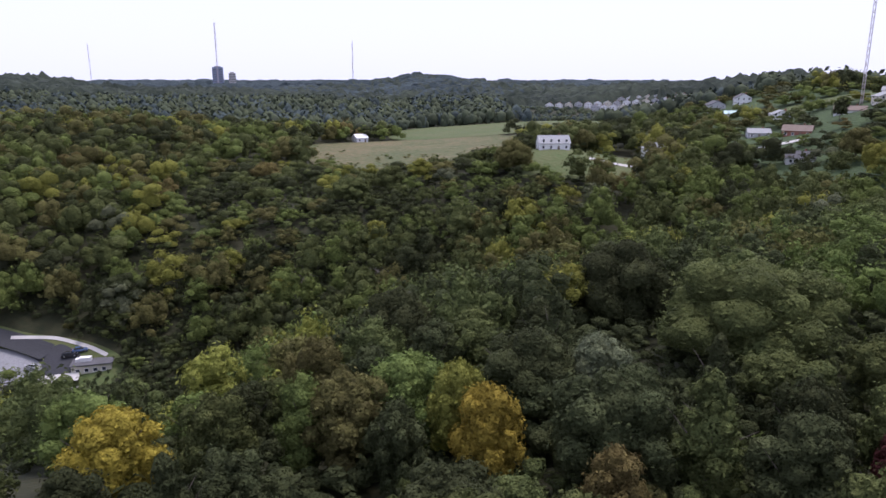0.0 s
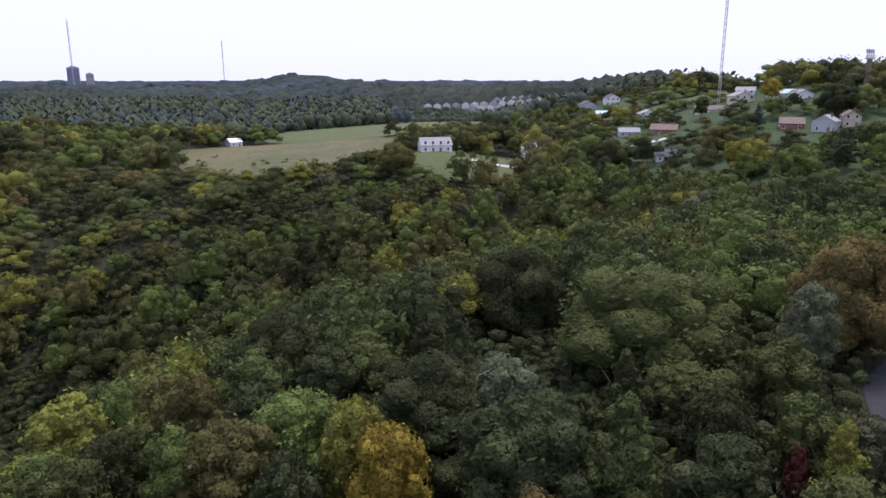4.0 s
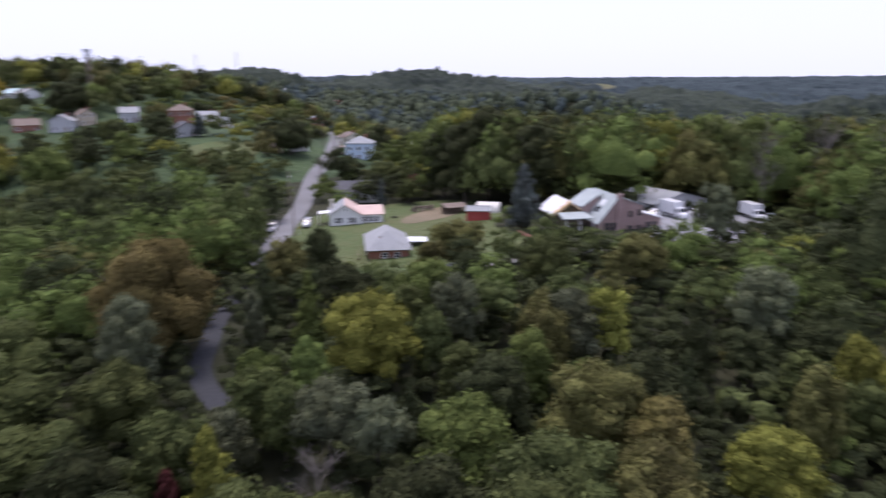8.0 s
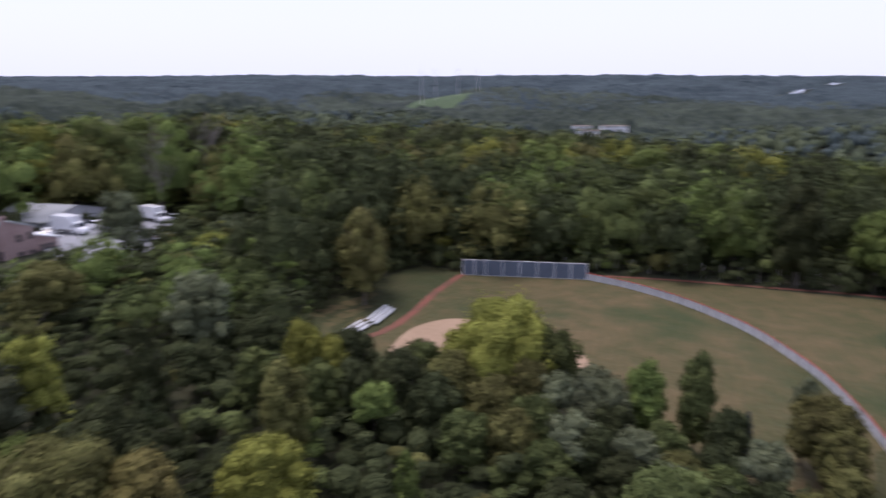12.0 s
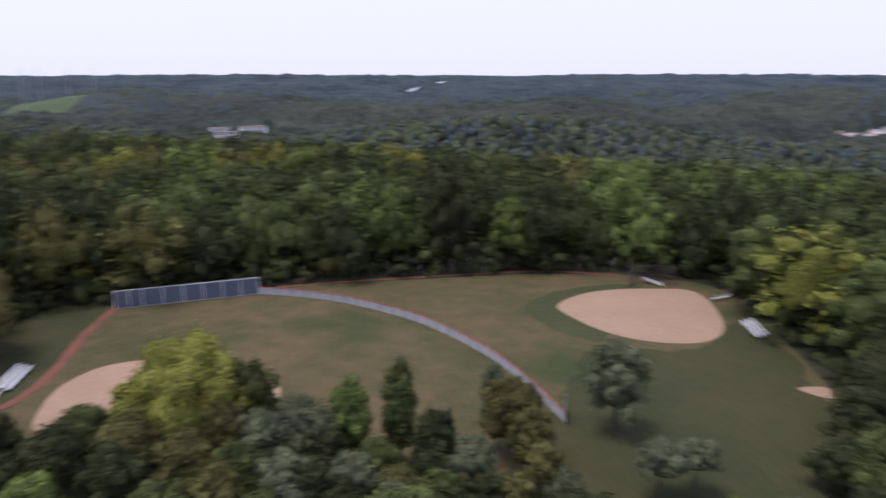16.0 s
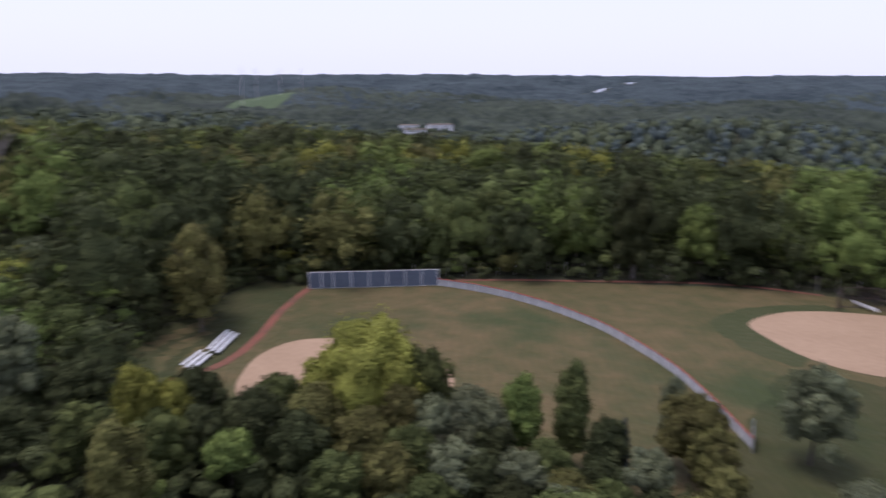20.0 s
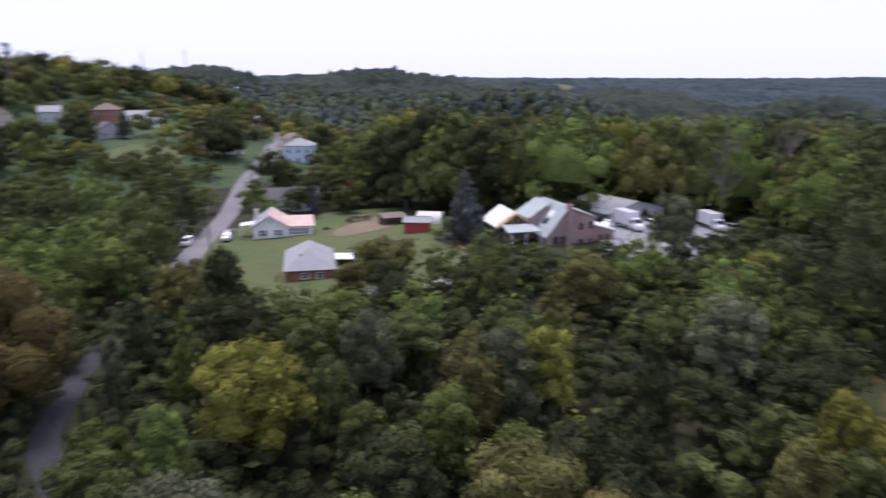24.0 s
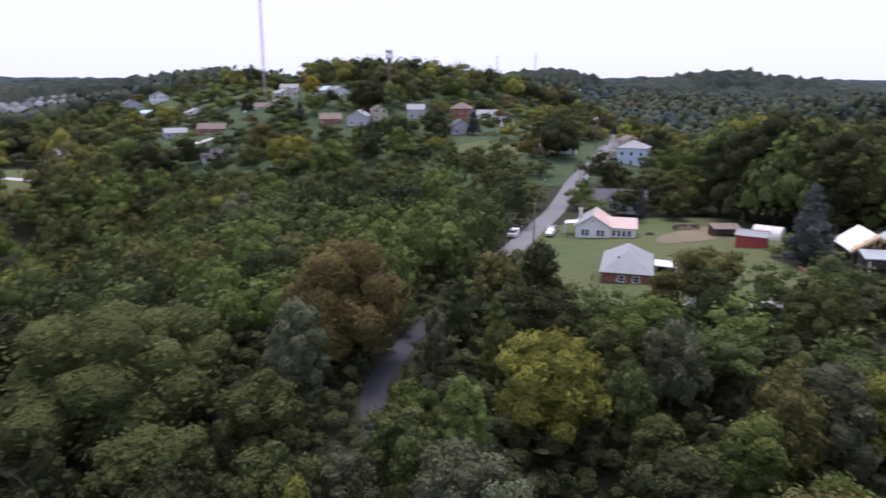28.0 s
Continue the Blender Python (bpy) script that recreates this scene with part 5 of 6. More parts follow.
    part("spike", bm, REDTRIM, t)


mast(194, 303, 150, 0.65, "tall slender red and white lattice mast on the hill")
mast(-700, 2600, 232, 2.2, "very tall slender mast on the horizon")
mast(-1450, 3300, 190, 1.8, "slender mast far off on the horizon")
mast(-240, 2900, 186, 1.8, "slender mast far off on the horizon")
for k, (az, r, top) in enumerate(((50.5, 900, 62), (53.5, 930, 66))):
    mast(r * math.sin(radians(az)), r * math.cos(radians(az)), top, 0.55, "thin mast on a distant hill")
for k, (px, r) in enumerate(((116.5, 1500), (117.6, 1560), (119.4, 1600), (121.0, 1620))):
    mast(r * math.sin(radians(px)), r * math.cos(radians(px)), 48, 0.5, "pale power pylon on a grassy hill")

# lookout tower on the near hill
base = height(232, 254)
LK = thing("lookout_tower", pose(232, 254, base, 0, 0, 20), "stubby concrete tower with antenna platforms on a hilltop", "tower")
bm = bmesh.new()
tube(bm, (0, 0, -2), (0, 0, 43 - base), 1.3, 1.1, 12)
part("shaft", bm, WOODOLD, LK)
bm = bmesh.new()
tube(bm, (0, 0, 43 - base), (0, 0, 43.6 - base), 1.9, 1.9, 12)
part("platform", bm, CONCRETE, LK)
bm = bmesh.new()
box(bm, 0, 0, 44.2 - base, 5.6, 0.8, 0.4)
for x in (-2.5, -1.0, 0.9, 2.5):
    box(bm, x, 0, 43.5 - base, 0.35, 0.35, 3.6)
    box(bm, x, 0.3, 45.6 - base, 0.9, 0.3, 1.5)
part("antenna_frame", bm, STEEL, LK)

# open slopes, river and far clearings
patch("hill_meadow", [(175, 340), (196, 322), (228, 318), (236, 334), (212, 350), (186, 356)], GREEN, 0.5, "grass slope below the hilltop wood", "meadow", 8, 5)
patch("hill_meadow", [(225, 158), (245, 150), (272, 166), (262, 190), (240, 190)], GREEN, 0.5, "grass clearing among village houses", "meadow", 8, 5)
patch("hill_meadow", [(168, 140), (180, 134), (192, 142), (186, 156), (170, 156)], GREEN, 0.4, "rough green field beside the road", "meadow", 7, 5)
patch("hill_meadow", [(1235, -655), (1290, -600), (1380, -650), (1500, -760), (1520, -850), (1420, -840), (1300, -740)], BRUSH, 2.5, "grassy bald hilltop far off", "meadow", 12, 6)
patch("hill_meadow", [(-380, -1800), (-200, -1780), (-160, -1850), (-350, -1900)], ROUGH, 2.0, "pale field far off in the valley", "meadow", 6, 5)
patch("far_field", [(1480, -70), (1560, -110), (1720, -90), (1760, 20), (1620, 40), (1500, 10)], ROUGH, 2.5, "pale hay field on a distant slope", "meadow", 8, 5)
patch("far_field", [(1180, -300), (1240, -330), (1340, -310), (1360, -250), (1250, -235)], BAREDIRT, 2.5, "bare brown slope in distant woods", "bare ground", 6, 5)
patch("far_field", [(2000, 330), (2100, 250), (2350, 280), (2300, 420), (2120, 430)], ROUGH, 2.5, "pale field on the horizon", "meadow", 8, 5)
WATER = material("river water", (0.10, 0.13, 0.16), 0.12, (0.08, 0.11, 0.14), 0.01, 5, spec=0.6)
strip("river", [(1380, -1800), (1480, -1960), (1560, -2150), (1700, -2420), (1760, -2650), (1950, -3000), (2050, -3400)], 24, WATER, 3.0, "pale river in a far valley", "water", 40, 30, 4)
strip("park_road", [(-149.2, 193.3), (-139.6, 193.3), (-134.4, 192.9), (-129.2, 192.2), (-124.7, 191.2)], 7.0, DARKASPHALT, 0.26, "dark park road curving out of the woods", "road", 3.0, 1.5)
strip("kerb_path", [(-136.8, 194.5), (-130.8, 195.9), (-124.4, 196.7), (-118.1, 195.9), (-112.5, 194.5), (-107.4, 192.3)], 1.2, CONCRETE, 0.30, "pale path along the park grass", "path", 2.0, 1.0)
strip("lawn_drive", [(60, 268), (78, 262), (100, 270), (125, 272), (150, 268)], 4.0, CONCRETE, 0.45, "pale drive in front of suburban houses", "drive", 3.0, 0.5)

# picnic shelters and cars at the park
def shelter(x, y, turn, w, d, roof, label):
    t = thing("picnic_shelter", pose(x, y, height(x, y), 0, 0, turn), label, "shelter", "park shelters")
    bm = bmesh.new()
    slab(bm, [(0, 0, 2.7), (w, 0, 2.7), (w, d, 3.2), (0, d, 3.2)], 0.22)
    part("roof", bm, roof, t)
    n = int(w / 2.4)
    for k in range(n + 1):
        for yy, zz in ((0.2, 2.6), (d - 0.2, 3.1)):
            bm = bmesh.new()
            box(bm, 0.2 + (w - 0.4) * k / n, yy, -1.0, 0.16, 0.16, zz + 1.0)
            part("post", bm, DARKSTEEL, t)
    bm = bmesh.new()
    box(bm, w / 2, 0.1, -1.0, w, 0.15, 1.9)
    part("low_wall", bm, CREAM, t)
    bm = bmesh.new()
    box(bm, w / 2, d / 2, -1.0, w + 0.6, d + 0.6, 1.05)
    part("slab_floor", bm, CONCRETE, t)
    for k in range(3):
        bm = bmesh.new()
        box(bm, w * (k + 0.5) / 3, d / 2, 0.72, 1.8, 0.75, 0.06)
        for yy in (-0.7, 0.7):
            box(bm, w * (k + 0.5) / 3, d / 2 + yy, 0.42, 1.8, 0.28, 0.05)
        box(bm, w * (k + 0.5) / 3 - 0.6, d / 2, 0.05, 0.1, 1.3, 0.7)
        box(bm, w * (k + 0.5) / 3 + 0.6, d / 2, 0.05, 0.1, 1.3, 0.7)
        part("picnic_table", bm, WOODOLD, t)
    return t


shelter(-122.6, 177.9, 15, 11.5, 5.0, CONCRETE, "long open picnic shelter with pale flat roof")
PB = thing("park_building", pose(-115.1, 184.7, height(-115.1, 184.7), 0, 0, 14), "low park building with a flat grey roof", "building")
bm = bmesh.new()
box(bm, 5.6, 3.5, -2, 11.1, 6.4, 5.0)
part("wall", bm, CREAM, PB)
bm = bmesh.new()
box(bm, 5.6, 3.5, 3.0, 11.9, 7.4, 0.3, 0, 0.03)
part("roof", bm, ROOFDARK, PB)
for k in range(4):
    window(PB, 1.8 + k * 2.4, 0.27, 0.9, 1.2, 1.2)
car(-126.9, 186.0, 150, "silver", "silver car parked on park gravel")
car(-118.2, 191.3, 20, "black", "black car parked on park asphalt", "suv")
car(-115.8, 193.3, 20, "blue", "dark blue car parked on park asphalt")
WB = thing("sign_wall", pose(-126.1, 171.5, height(-126.1, 171.5), 0, 0, 62), "upright white panel at the park lot", "panel")
bm = bmesh.new()
box(bm, 0, 0, -0.5, 6.0, 0.3, 5.4, 0, 0.03)
part("panel", bm, WHITE, WB)
for k, (x, y) in enumerate(((-114.2, 189.1), (-112.6, 189.3))):
    t = thing("trailer", pose(x, y, height(x, y) + 0.3, 0, 0, 10), "small white trailer parked on asphalt", "trailer", "white trailers")
    bm = bmesh.new()
    box(bm, 0, 0, 0.35, 2.4 + k, 1.8, 1.3 + 0.4 * k, 0, 0.04)
    part("body", bm, TRIM, t)
    for wy in (-0.8, 0.8):
        wheel(t, 0, wy, 0.3, 0.16)


# ---- poles and wires along the road ----
def pole(x, y, tall, lamp=False):
    t = thing("utility_pole", pose(x, y, height(x, y), 0, 0, 25), "weathered wooden utility pole beside the road", "utility pole", "utility poles")
    bm = bmesh.new()
    tube(bm, (0, 0, -0.8), (0, 0, tall), 0.16, 0.1, 8)
    part("shaft", bm, WOODOLD, t)
    bm = bmesh.new()
    box(bm, 0, 0, tall - 0.7, 2.2, 0.12, 0.14)
    part("crossarm", bm, WOODOLD, t)
    if lamp:
        bm = bmesh.new()
        tube(bm, (0, 0, tall - 2.2), (2.0, 0, tall - 1.6), 0.04, 0.04, 6)
        box(bm, 2.3, 0, tall - 1.7, 0.7, 0.25, 0.14, 0, 0.03)
        part("lamp_arm", bm, STEEL, t)


poles = [(110, 76.0, 9), (140, 96, 9), (160, 98.5, 9), (186, 108, 9), (214, 128, 9), (248, 138, 10)]
for k, (x, y, h) in enumerate(poles):
    pole(x, y, h, k == 1)
for (x0, y0, h0), (x1, y1, h1) in zip(poles, poles[1:]):
    t = thing("overhead_wire", pose(x0, y0, height(x0, y0) + h0 - 0.5), "sagging overhead wire between poles", "wire", "overhead wires")
    a, b = Vector((0, 0, 0)), Vector((x1 - x0, y1 - y0, height(x1, y1) + h1 - height(x0, y0) - h0))
    bm = bmesh.new()
    for k in range(8):
        p, q = a.lerp(b, k / 8), a.lerp(b, (k + 1) / 8)
        sag = lambda f: Vector((0, 0, -3.2 * f * (1 - f)))
        tube(bm, p + sag(k / 8), q + sag((k + 1) / 8), 0.025, 0.025, 4)
    part("cable", bm, DARKSTEEL, t)
SG = thing("road_sign", pose(110.6, 75.2, height(110, 75), 0, 0, 20), "small yellow sign on a post by the road", "sign")
bm = bmesh.new()
tube(bm, (0, 0, -0.3), (0, 0, 2.2), 0.04, 0.04, 6)
part("post", bm, STEEL, SG)
bm = bmesh.new()
box(bm, 0, -0.06, 1.5, 0.6, 0.03, 0.6)
part("plate", bm, material("yellow sign paint", (0.6, 0.4, 0.03), 0.5), SG)


# ---- trees ----
def scatter_on(rng, n, up=0.15):
    """Unit directions, more of them upwards."""
    d = rng.normal(size=(n, 3))
    d[:, 2] = d[:, 2] * 0.9 + up
    return d / np.linalg.norm(d, axis=1)[:, None]


def sprays(rng, centre, normal, size):
    """One bent spray of leaves per point: two triangles that share an edge, set along the surface with some disorder."""
    n = len(centre)
    normal = normal + rng.normal(size=(n, 3)) * 0.5
    normal /= np.linalg.norm(normal, axis=1)[:, None]
    other = rng.normal(size=(n, 3))
    u = np.cross(normal, other)
    u /= np.linalg.norm(u, axis=1)[:, None]
    v = np.cross(normal, u)
    s = (size * rng.uniform(0.6, 1.35, n))[:, None]
    k = rng.uniform(0.35, 0.75, n)[:, None]
    droop = normal * s * rng.uniform(-0.35, 0.1, n)[:, None]
    p = np.stack([centre - u * s, centre - v * s * k + droop * 0.3, centre + u * s + droop, centre + v * s * k - droop * 0.3], 1).reshape(-1, 3)
    a = np.arange(n) * 4
    return p, np.concatenate([np.stack([a, a + 1, a + 2], 1), np.stack([a, a + 2, a + 3], 1)])


def round_ball(level):
    bm = bmesh.new()
    bmesh.ops.create_icosphere(bm, subdivisions=level, radius=1)
    got = np.array([p.co for p in bm.verts]), np.array([[p.index for p in f.verts] for f in bm.faces])
    bm.free()
    return got


ROUND = {k: round_ball(k) for k in (1, 2)}


def dome(rng, centre, radius, low, level=1, uneven=0.15):
    """The soft, closed heart of a clump of foliage."""
    v, f = ROUND[level]
    q = v * radius * rng.uniform(1 - uneven * 1.2, 1 + uneven * 0.8, (len(v), 1)) + centre
    return q, f[v[f].mean(1)[:, 2] > low]


def lobes_of(rng, form, n):
    """Centres and radii of the clumps of a crown one metre in half width, from z 0 to about 2."""
    c, r = [], []
    if n <= 2:
        a = rng.uniform(0, 6.28)
        return np.array([(0, 0, 0.7), (0.5 * math.cos(a), 0.5 * math.sin(a), 0.45)][:n]), np.array([0.85, 0.62][:n])
    for i in range(n):
        t = (i + 0.5) / n
        turn = i * 2.4 + rng.uniform(-0.5, 0.5)
        if form == "round":
            if n > 40:
                t = t**0.8
            z = 0.28 + 1.4 * t
            w = 0.74 * math.sqrt(max(0.05, 1 - ((z - 0.72) / 1.05) ** 2))
            rr = rng.uniform(0.27, 0.42) * (0.68 if n > 40 else 0.85 if n > 9 else 1)
        elif form == "tall":
            z = 0.2 + 2.2 * t
            w = 0.62 * math.sqrt(max(0.05, 1 - ((z - 1.0) / 1.5) ** 2))
            rr = rng.uniform(0.26, 0.40)
        elif form == "cone":
            z = 0.1 + 2.6 * t
            w = 0.72 * (1 - t) ** 0.62
            rr = rng.uniform(0.18, 0.30) * (1.15 - 0.6 * t)
        else:  # flat, spreading
            z = 0.35 + 0.75 * t
            w = 0.85 * math.sqrt(max(0.08, 1 - t**1.6))
            rr = rng.uniform(0.24, 0.38)
        w *= rng.uniform(0.6, 1.12) if t < 0.93 else 0.3
        rr *= 1.55 if n <= 5 else 1.0
        c.append((w * math.cos(turn), w * math.sin(turn), z + rng.uniform(-0.1, 0.1)))
        r.append(rr)
    return np.array(c), np.array(r)


def crown_mesh(name, seed, form, half, lobes, per, size, mat, level=2, stretch=1.0):
    """A crown of billowing clumps, each a dark heart under a loose shell of leaf sprays."""
    rng = np.random.default_rng(seed)
    c, r = lobes_of(rng, form, lobes)
    c, r = c * half, r * half
    vs, fs, soft_faces, at = [], [], [], 0
    low, high = c[:, 2].min(), c[:, 2].max()
    for k in range(3):
        z = low + (high - low) * (0.2, 0.5, 0.78)[k]
        inside = np.median(np.hypot(c[:, 0], c[:, 1])[np.argsort(np.abs(c[:, 2] - z))[:8]])
        v, f = dome(rng, np.zeros(3), 1.0, -2, level, 0.12)
        vs.append(v * (inside * 1.05, inside * 1.05, (high - low) * 0.3) + (0, 0, z))
        fs.append(f + at)
        soft_faces.append(np.ones(len(f), bool))
        at += len(v)
    for ci, ri in zip(c, r):
        v, f = dome(rng, np.zeros(3), ri * 0.8, -0.55, level, 0.2)
        v = v * (1, 1, stretch) + ci
        vs.append(v)
        fs.append(f + at)
        soft_faces.append(np.ones(len(f), bool))
        at += len(v)
        d = scatter_on(rng, per, 0.3)
        p, f = sprays(rng, ci + d * (ri * rng.uniform(0.74, 1.18, per))[:, None] * (1, 1, 0.95 * stretch), d, size)
        vs.append(p)
        fs.append(f + at)
        soft_faces.append(np.zeros(len(f), bool))
        at += len(p)
    return mesh_of(name, np.concatenate(vs), np.concatenate(fs), [mat], smooth=np.concatenate(soft_faces))


def limb_mesh(name, seed, tall, half, thick, mat, twigs=False):
    """Tapered trunk with limbs that reach into the crown."""
    rng = np.random.default_rng(seed)
    bm = bmesh.new()
    lean = Vector((rng.uniform(-0.4, 0.4), rng.uniform(-0.4, 0.4), 0))
    knots = [Vector((0, 0, -0.6)), lean * 0.4 + Vector((0, 0, tall * 0.35)), lean + Vector((0, 0, tall * 0.62)), lean * 1.3 + Vector((0, 0, tall * 0.9))]
    for i in range(3):
        tube(bm, knots[i], knots[i + 1], thick * (1 - 0.28 * i), thick * (0.72 - 0.26 * i), 7)
    for i in range(22 if twigs else 6):
        t = rng.uniform(0.0, 0.95) if twigs else rng.uniform(0.35, 0.85)
        a = knots[1].lerp(knots[3], t)
        turn, up = rng.uniform(0, 6.28), rng.uniform(0.6, 1.7) if twigs else rng.uniform(0.4, 1.1)
        reach = half * rng.uniform(0.4 if twigs else 0.5, 0.95) * (1.15 - 0.55 * t)
        b = a + Vector((math.cos(turn) * reach, math.sin(turn) * reach, up * reach))
        mid = a.lerp(b, 0.5) + Vector((0, 0, -0.1 * reach))
        tube(bm, a, mid, thick * 0.36, thick * 0.24, 5)
        tube(bm, mid, b, thick * 0.24, thick * 0.07, 5)
        if twigs:
            for k in range(7):
                s = mid.lerp(b, rng.uniform(0, 0.9))
                e = s + Vector((rng.uniform(-1, 1), rng.uniform(-1, 1), rng.uniform(0.2, 1.2))) * reach * 0.38
                tube(bm, s, e, thick * 0.12, thick * 0.03, 4)
                for j in range(3):
                    q = s.lerp(e, rng.uniform(0.3, 0.9))
                    tube(bm, q, q + Vector((rng.uniform(-1, 1), rng.uniform(-1, 1), rng.uniform(0, 1))) * reach * 0.24, thick * 0.06, thick * 0.025, 3)
    me = bpy.data.meshes.new(name)
    bm.to_mesh(me)
    bm.free()
    me.materials.append(mat)
    return me


# Shared shapes: crowns five metres in half width for trees twelve metres tall.
CROWN = {}
for form, count in (("round", 4), ("tall", 3), ("cone", 2), ("flat", 2)):
    for k in range(count):
        n = {"round": 34, "tall": 32, "cone": 32, "flat": 22}[form]
        CROWN[form, k] = crown_mesh("crown", 11 + 7 * k + len(form), form, 5.0, n, 84, 0.27, LEAF["mid"])
LIGHT = {}
for form, k in list(CROWN):
    LIGHT[form, k] = crown_mesh("crown", 211 + 7 * k + len(form), form, 5.0, {"round": 26, "tall": 24, "cone": 24, "flat": 17}[form], 52, 0.28, LEAF["mid"], 1)
for k in range(2):
    CROWN["broad", k] = crown_mesh("crown", 401 + k, "round", 5.0, 40, 150, 0.17, LEAF["mid"], 2, 1.5)
TRUNK = [limb_mesh("trunk", 60 + k, 9.5, 4.2, 0.26, BARK) for k in range(3)]
BARE = [limb_mesh("trunk", 80 + k, 10.5, 4.0, 0.17, DEADWOOD, True) for k in range(2)]
NEAR = []


def plant(x, y, tall, half, form="round", colour="mid", seed=0, label="", name="tree", group="woodland trees", light=False):
    """One tree with trunk and crown. tall: its top over the ground; half: the crown's half width."""
    z = height(x, y)
    form = "broad" if form == "round" and half > 6 else form
    kinds = [k for k in CROWN if k[0] == form]
    light = light or (math.hypot(x, y) > 64 and form != "broad" and colour != "spruce")
    me = (LIGHT if light and form != "broad" else CROWN)[kinds[seed % len(kinds)]]
    t = thing(name, pose(x, y, z, 0, 0, (seed * 77) % 360), label or TREE_WORDS[colour], "tree", group)
    top = max(v.co.z for v in me.vertices) if me.name not in TOPS else TOPS[me.name]
    TOPS[me.name] = top
    deep = {"round": 0.84, "broad": 0.90, "tall": 0.86, "cone": 0.92, "flat": 0.55}[form] * tall
    c = piece("crown", me, t, Matrix.Translation((0, 0, tall - deep)) @ Matrix.Diagonal((half / 5, half / 5, deep / top, 1)))
    c.material_slots[0].link = "OBJECT"
    c.material_slots[0].material = LEAF[colour]
    piece("trunk", TRUNK[seed % 3], t, Matrix.Diagonal((half / 5 * 1.1, half / 5 * 1.1, tall / 12, 1)))
    NEAR.append((x, y, half))
    return t


TOPS = {}
TREE_WORDS = {
    "dark": "dense dark green broadleaf tree in woodland", "mid": "full green broadleaf tree in woodland",
    "bright": "bright green leafy tree standing in woodland", "lime": "yellow-green tree beginning to turn in woodland",
    "olive": "olive green broadleaf tree in early autumn woodland", "brown": "broad tree with brownish autumn leaves",
    "pale": "pale grey-green feathery tree in woodland", "gold": "golden yellow autumn tree in green woodland", "rust": "small tree with rust red leaves",
    "blue": "dark blue-green conifer among other trees", "spruce": "blue-grey spruce with dense needles",
}


def bare_tree(x, y, tall, half, seed=0):
    t = thing("dead_tree", pose(x, y, height(x, y), 0, 0, seed * 50), "leafless dead tree with pale bleached branches", "dead tree", "dead trees")
    piece("trunk", BARE[seed % 2], t, Matrix.Diagonal((half / 4, half / 4, tall / 12.5, 1)))
    NEAR.append((x, y, half * 0.7))


# north: place, height, half width, form, foliage
TREES_NORTH = [
    (-39.7, 42.9, 11, 4.7, "round", "gold"),
    (-30.9, 43.7, 11, 3.7, "round", "mid"),
    (-23.2, 45.0, 11.5, 3.1, "tall", "bright"),
    (-19.2, 44.6, 11.5, 4.7, "round", "olive"),
    (-9.1, 43.2, 12, 3.4, "round", "lime"),
    (-7.0, 39.0, 11, 3.4, "round", "gold"),
    (5.0, 49.3, 11, 3.5, "flat", "pale"),
    (9.8, 34.2, 12.5, 4.7, "cone", "mid"),
    (25.7, 60.3, 14, 11.2, "round", "mid"),
    (18.9, 36.3, 10, 3.6, "round", "dark"),
    (0.5, 28.1, 10, 2.9, "tall", "brown"),
    (-14.7, 39.7, 10, 2.9, "round", "dark"),
    (-17.8, 64.8, 12, 4.7, "round", "mid"),
    (-43.0, 27.0, 10, 4.2, "round", "olive"),
    (-49.0, 36.0, 11, 4.6, "round", "mid"),
]
# lane: place, height, half width, form, foliage
TREES_LANE = [
    (19.2, 37.2, 10, 2.9, "round", "dark"),
    (23.8, 29.0, 10.5, 2.8, "cone", "lime"),
    (25.0, 33.6, 10, 3.3, "round", "mid"),
    (47.9, 55.4, 15.5, 7.4, "round", "brown"),
    (37.7, 49.5, 12, 3.5, "tall", "pale"),
    (32.7, 24.3, 11, 3.4, "flat", "pale"),
    (32.7, 20.0, 10, 2.7, "flat", "pale"),
    (34.4, 13.2, 11, 4.3, "round", "bright"),
    (49.2, 28.5, 12, 5.2, "round", "lime"),
    (53.5, 38.6, 11, 2.9, "cone", "bright"),
    (22.7, 31.9, 7, 1.1, "tall", "rust"),
    (40.3, 30.8, 10, 2.4, "tall", "bright"),
    (52.7, 23.2, 10, 2.4, "round", "mid"),
    (60.8, 23.4, 11, 3.6, "round", "pale"),
    (50.6, 44.0, 9, 1.6, "tall", "pale"),
    (38.3, 19.9, 8, 1.6, "round", "dark"),
    (34.1, 29.6, 9, 2.3, "round", "mid"),
    (29.6, 32.6, 8, 2.9, "round", "pale"),
    (35.6, 33.4, 8.5, 3.0, "round", "mid"),
    (39.6, 36.0, 8, 2.6, "round", "bright"),
]
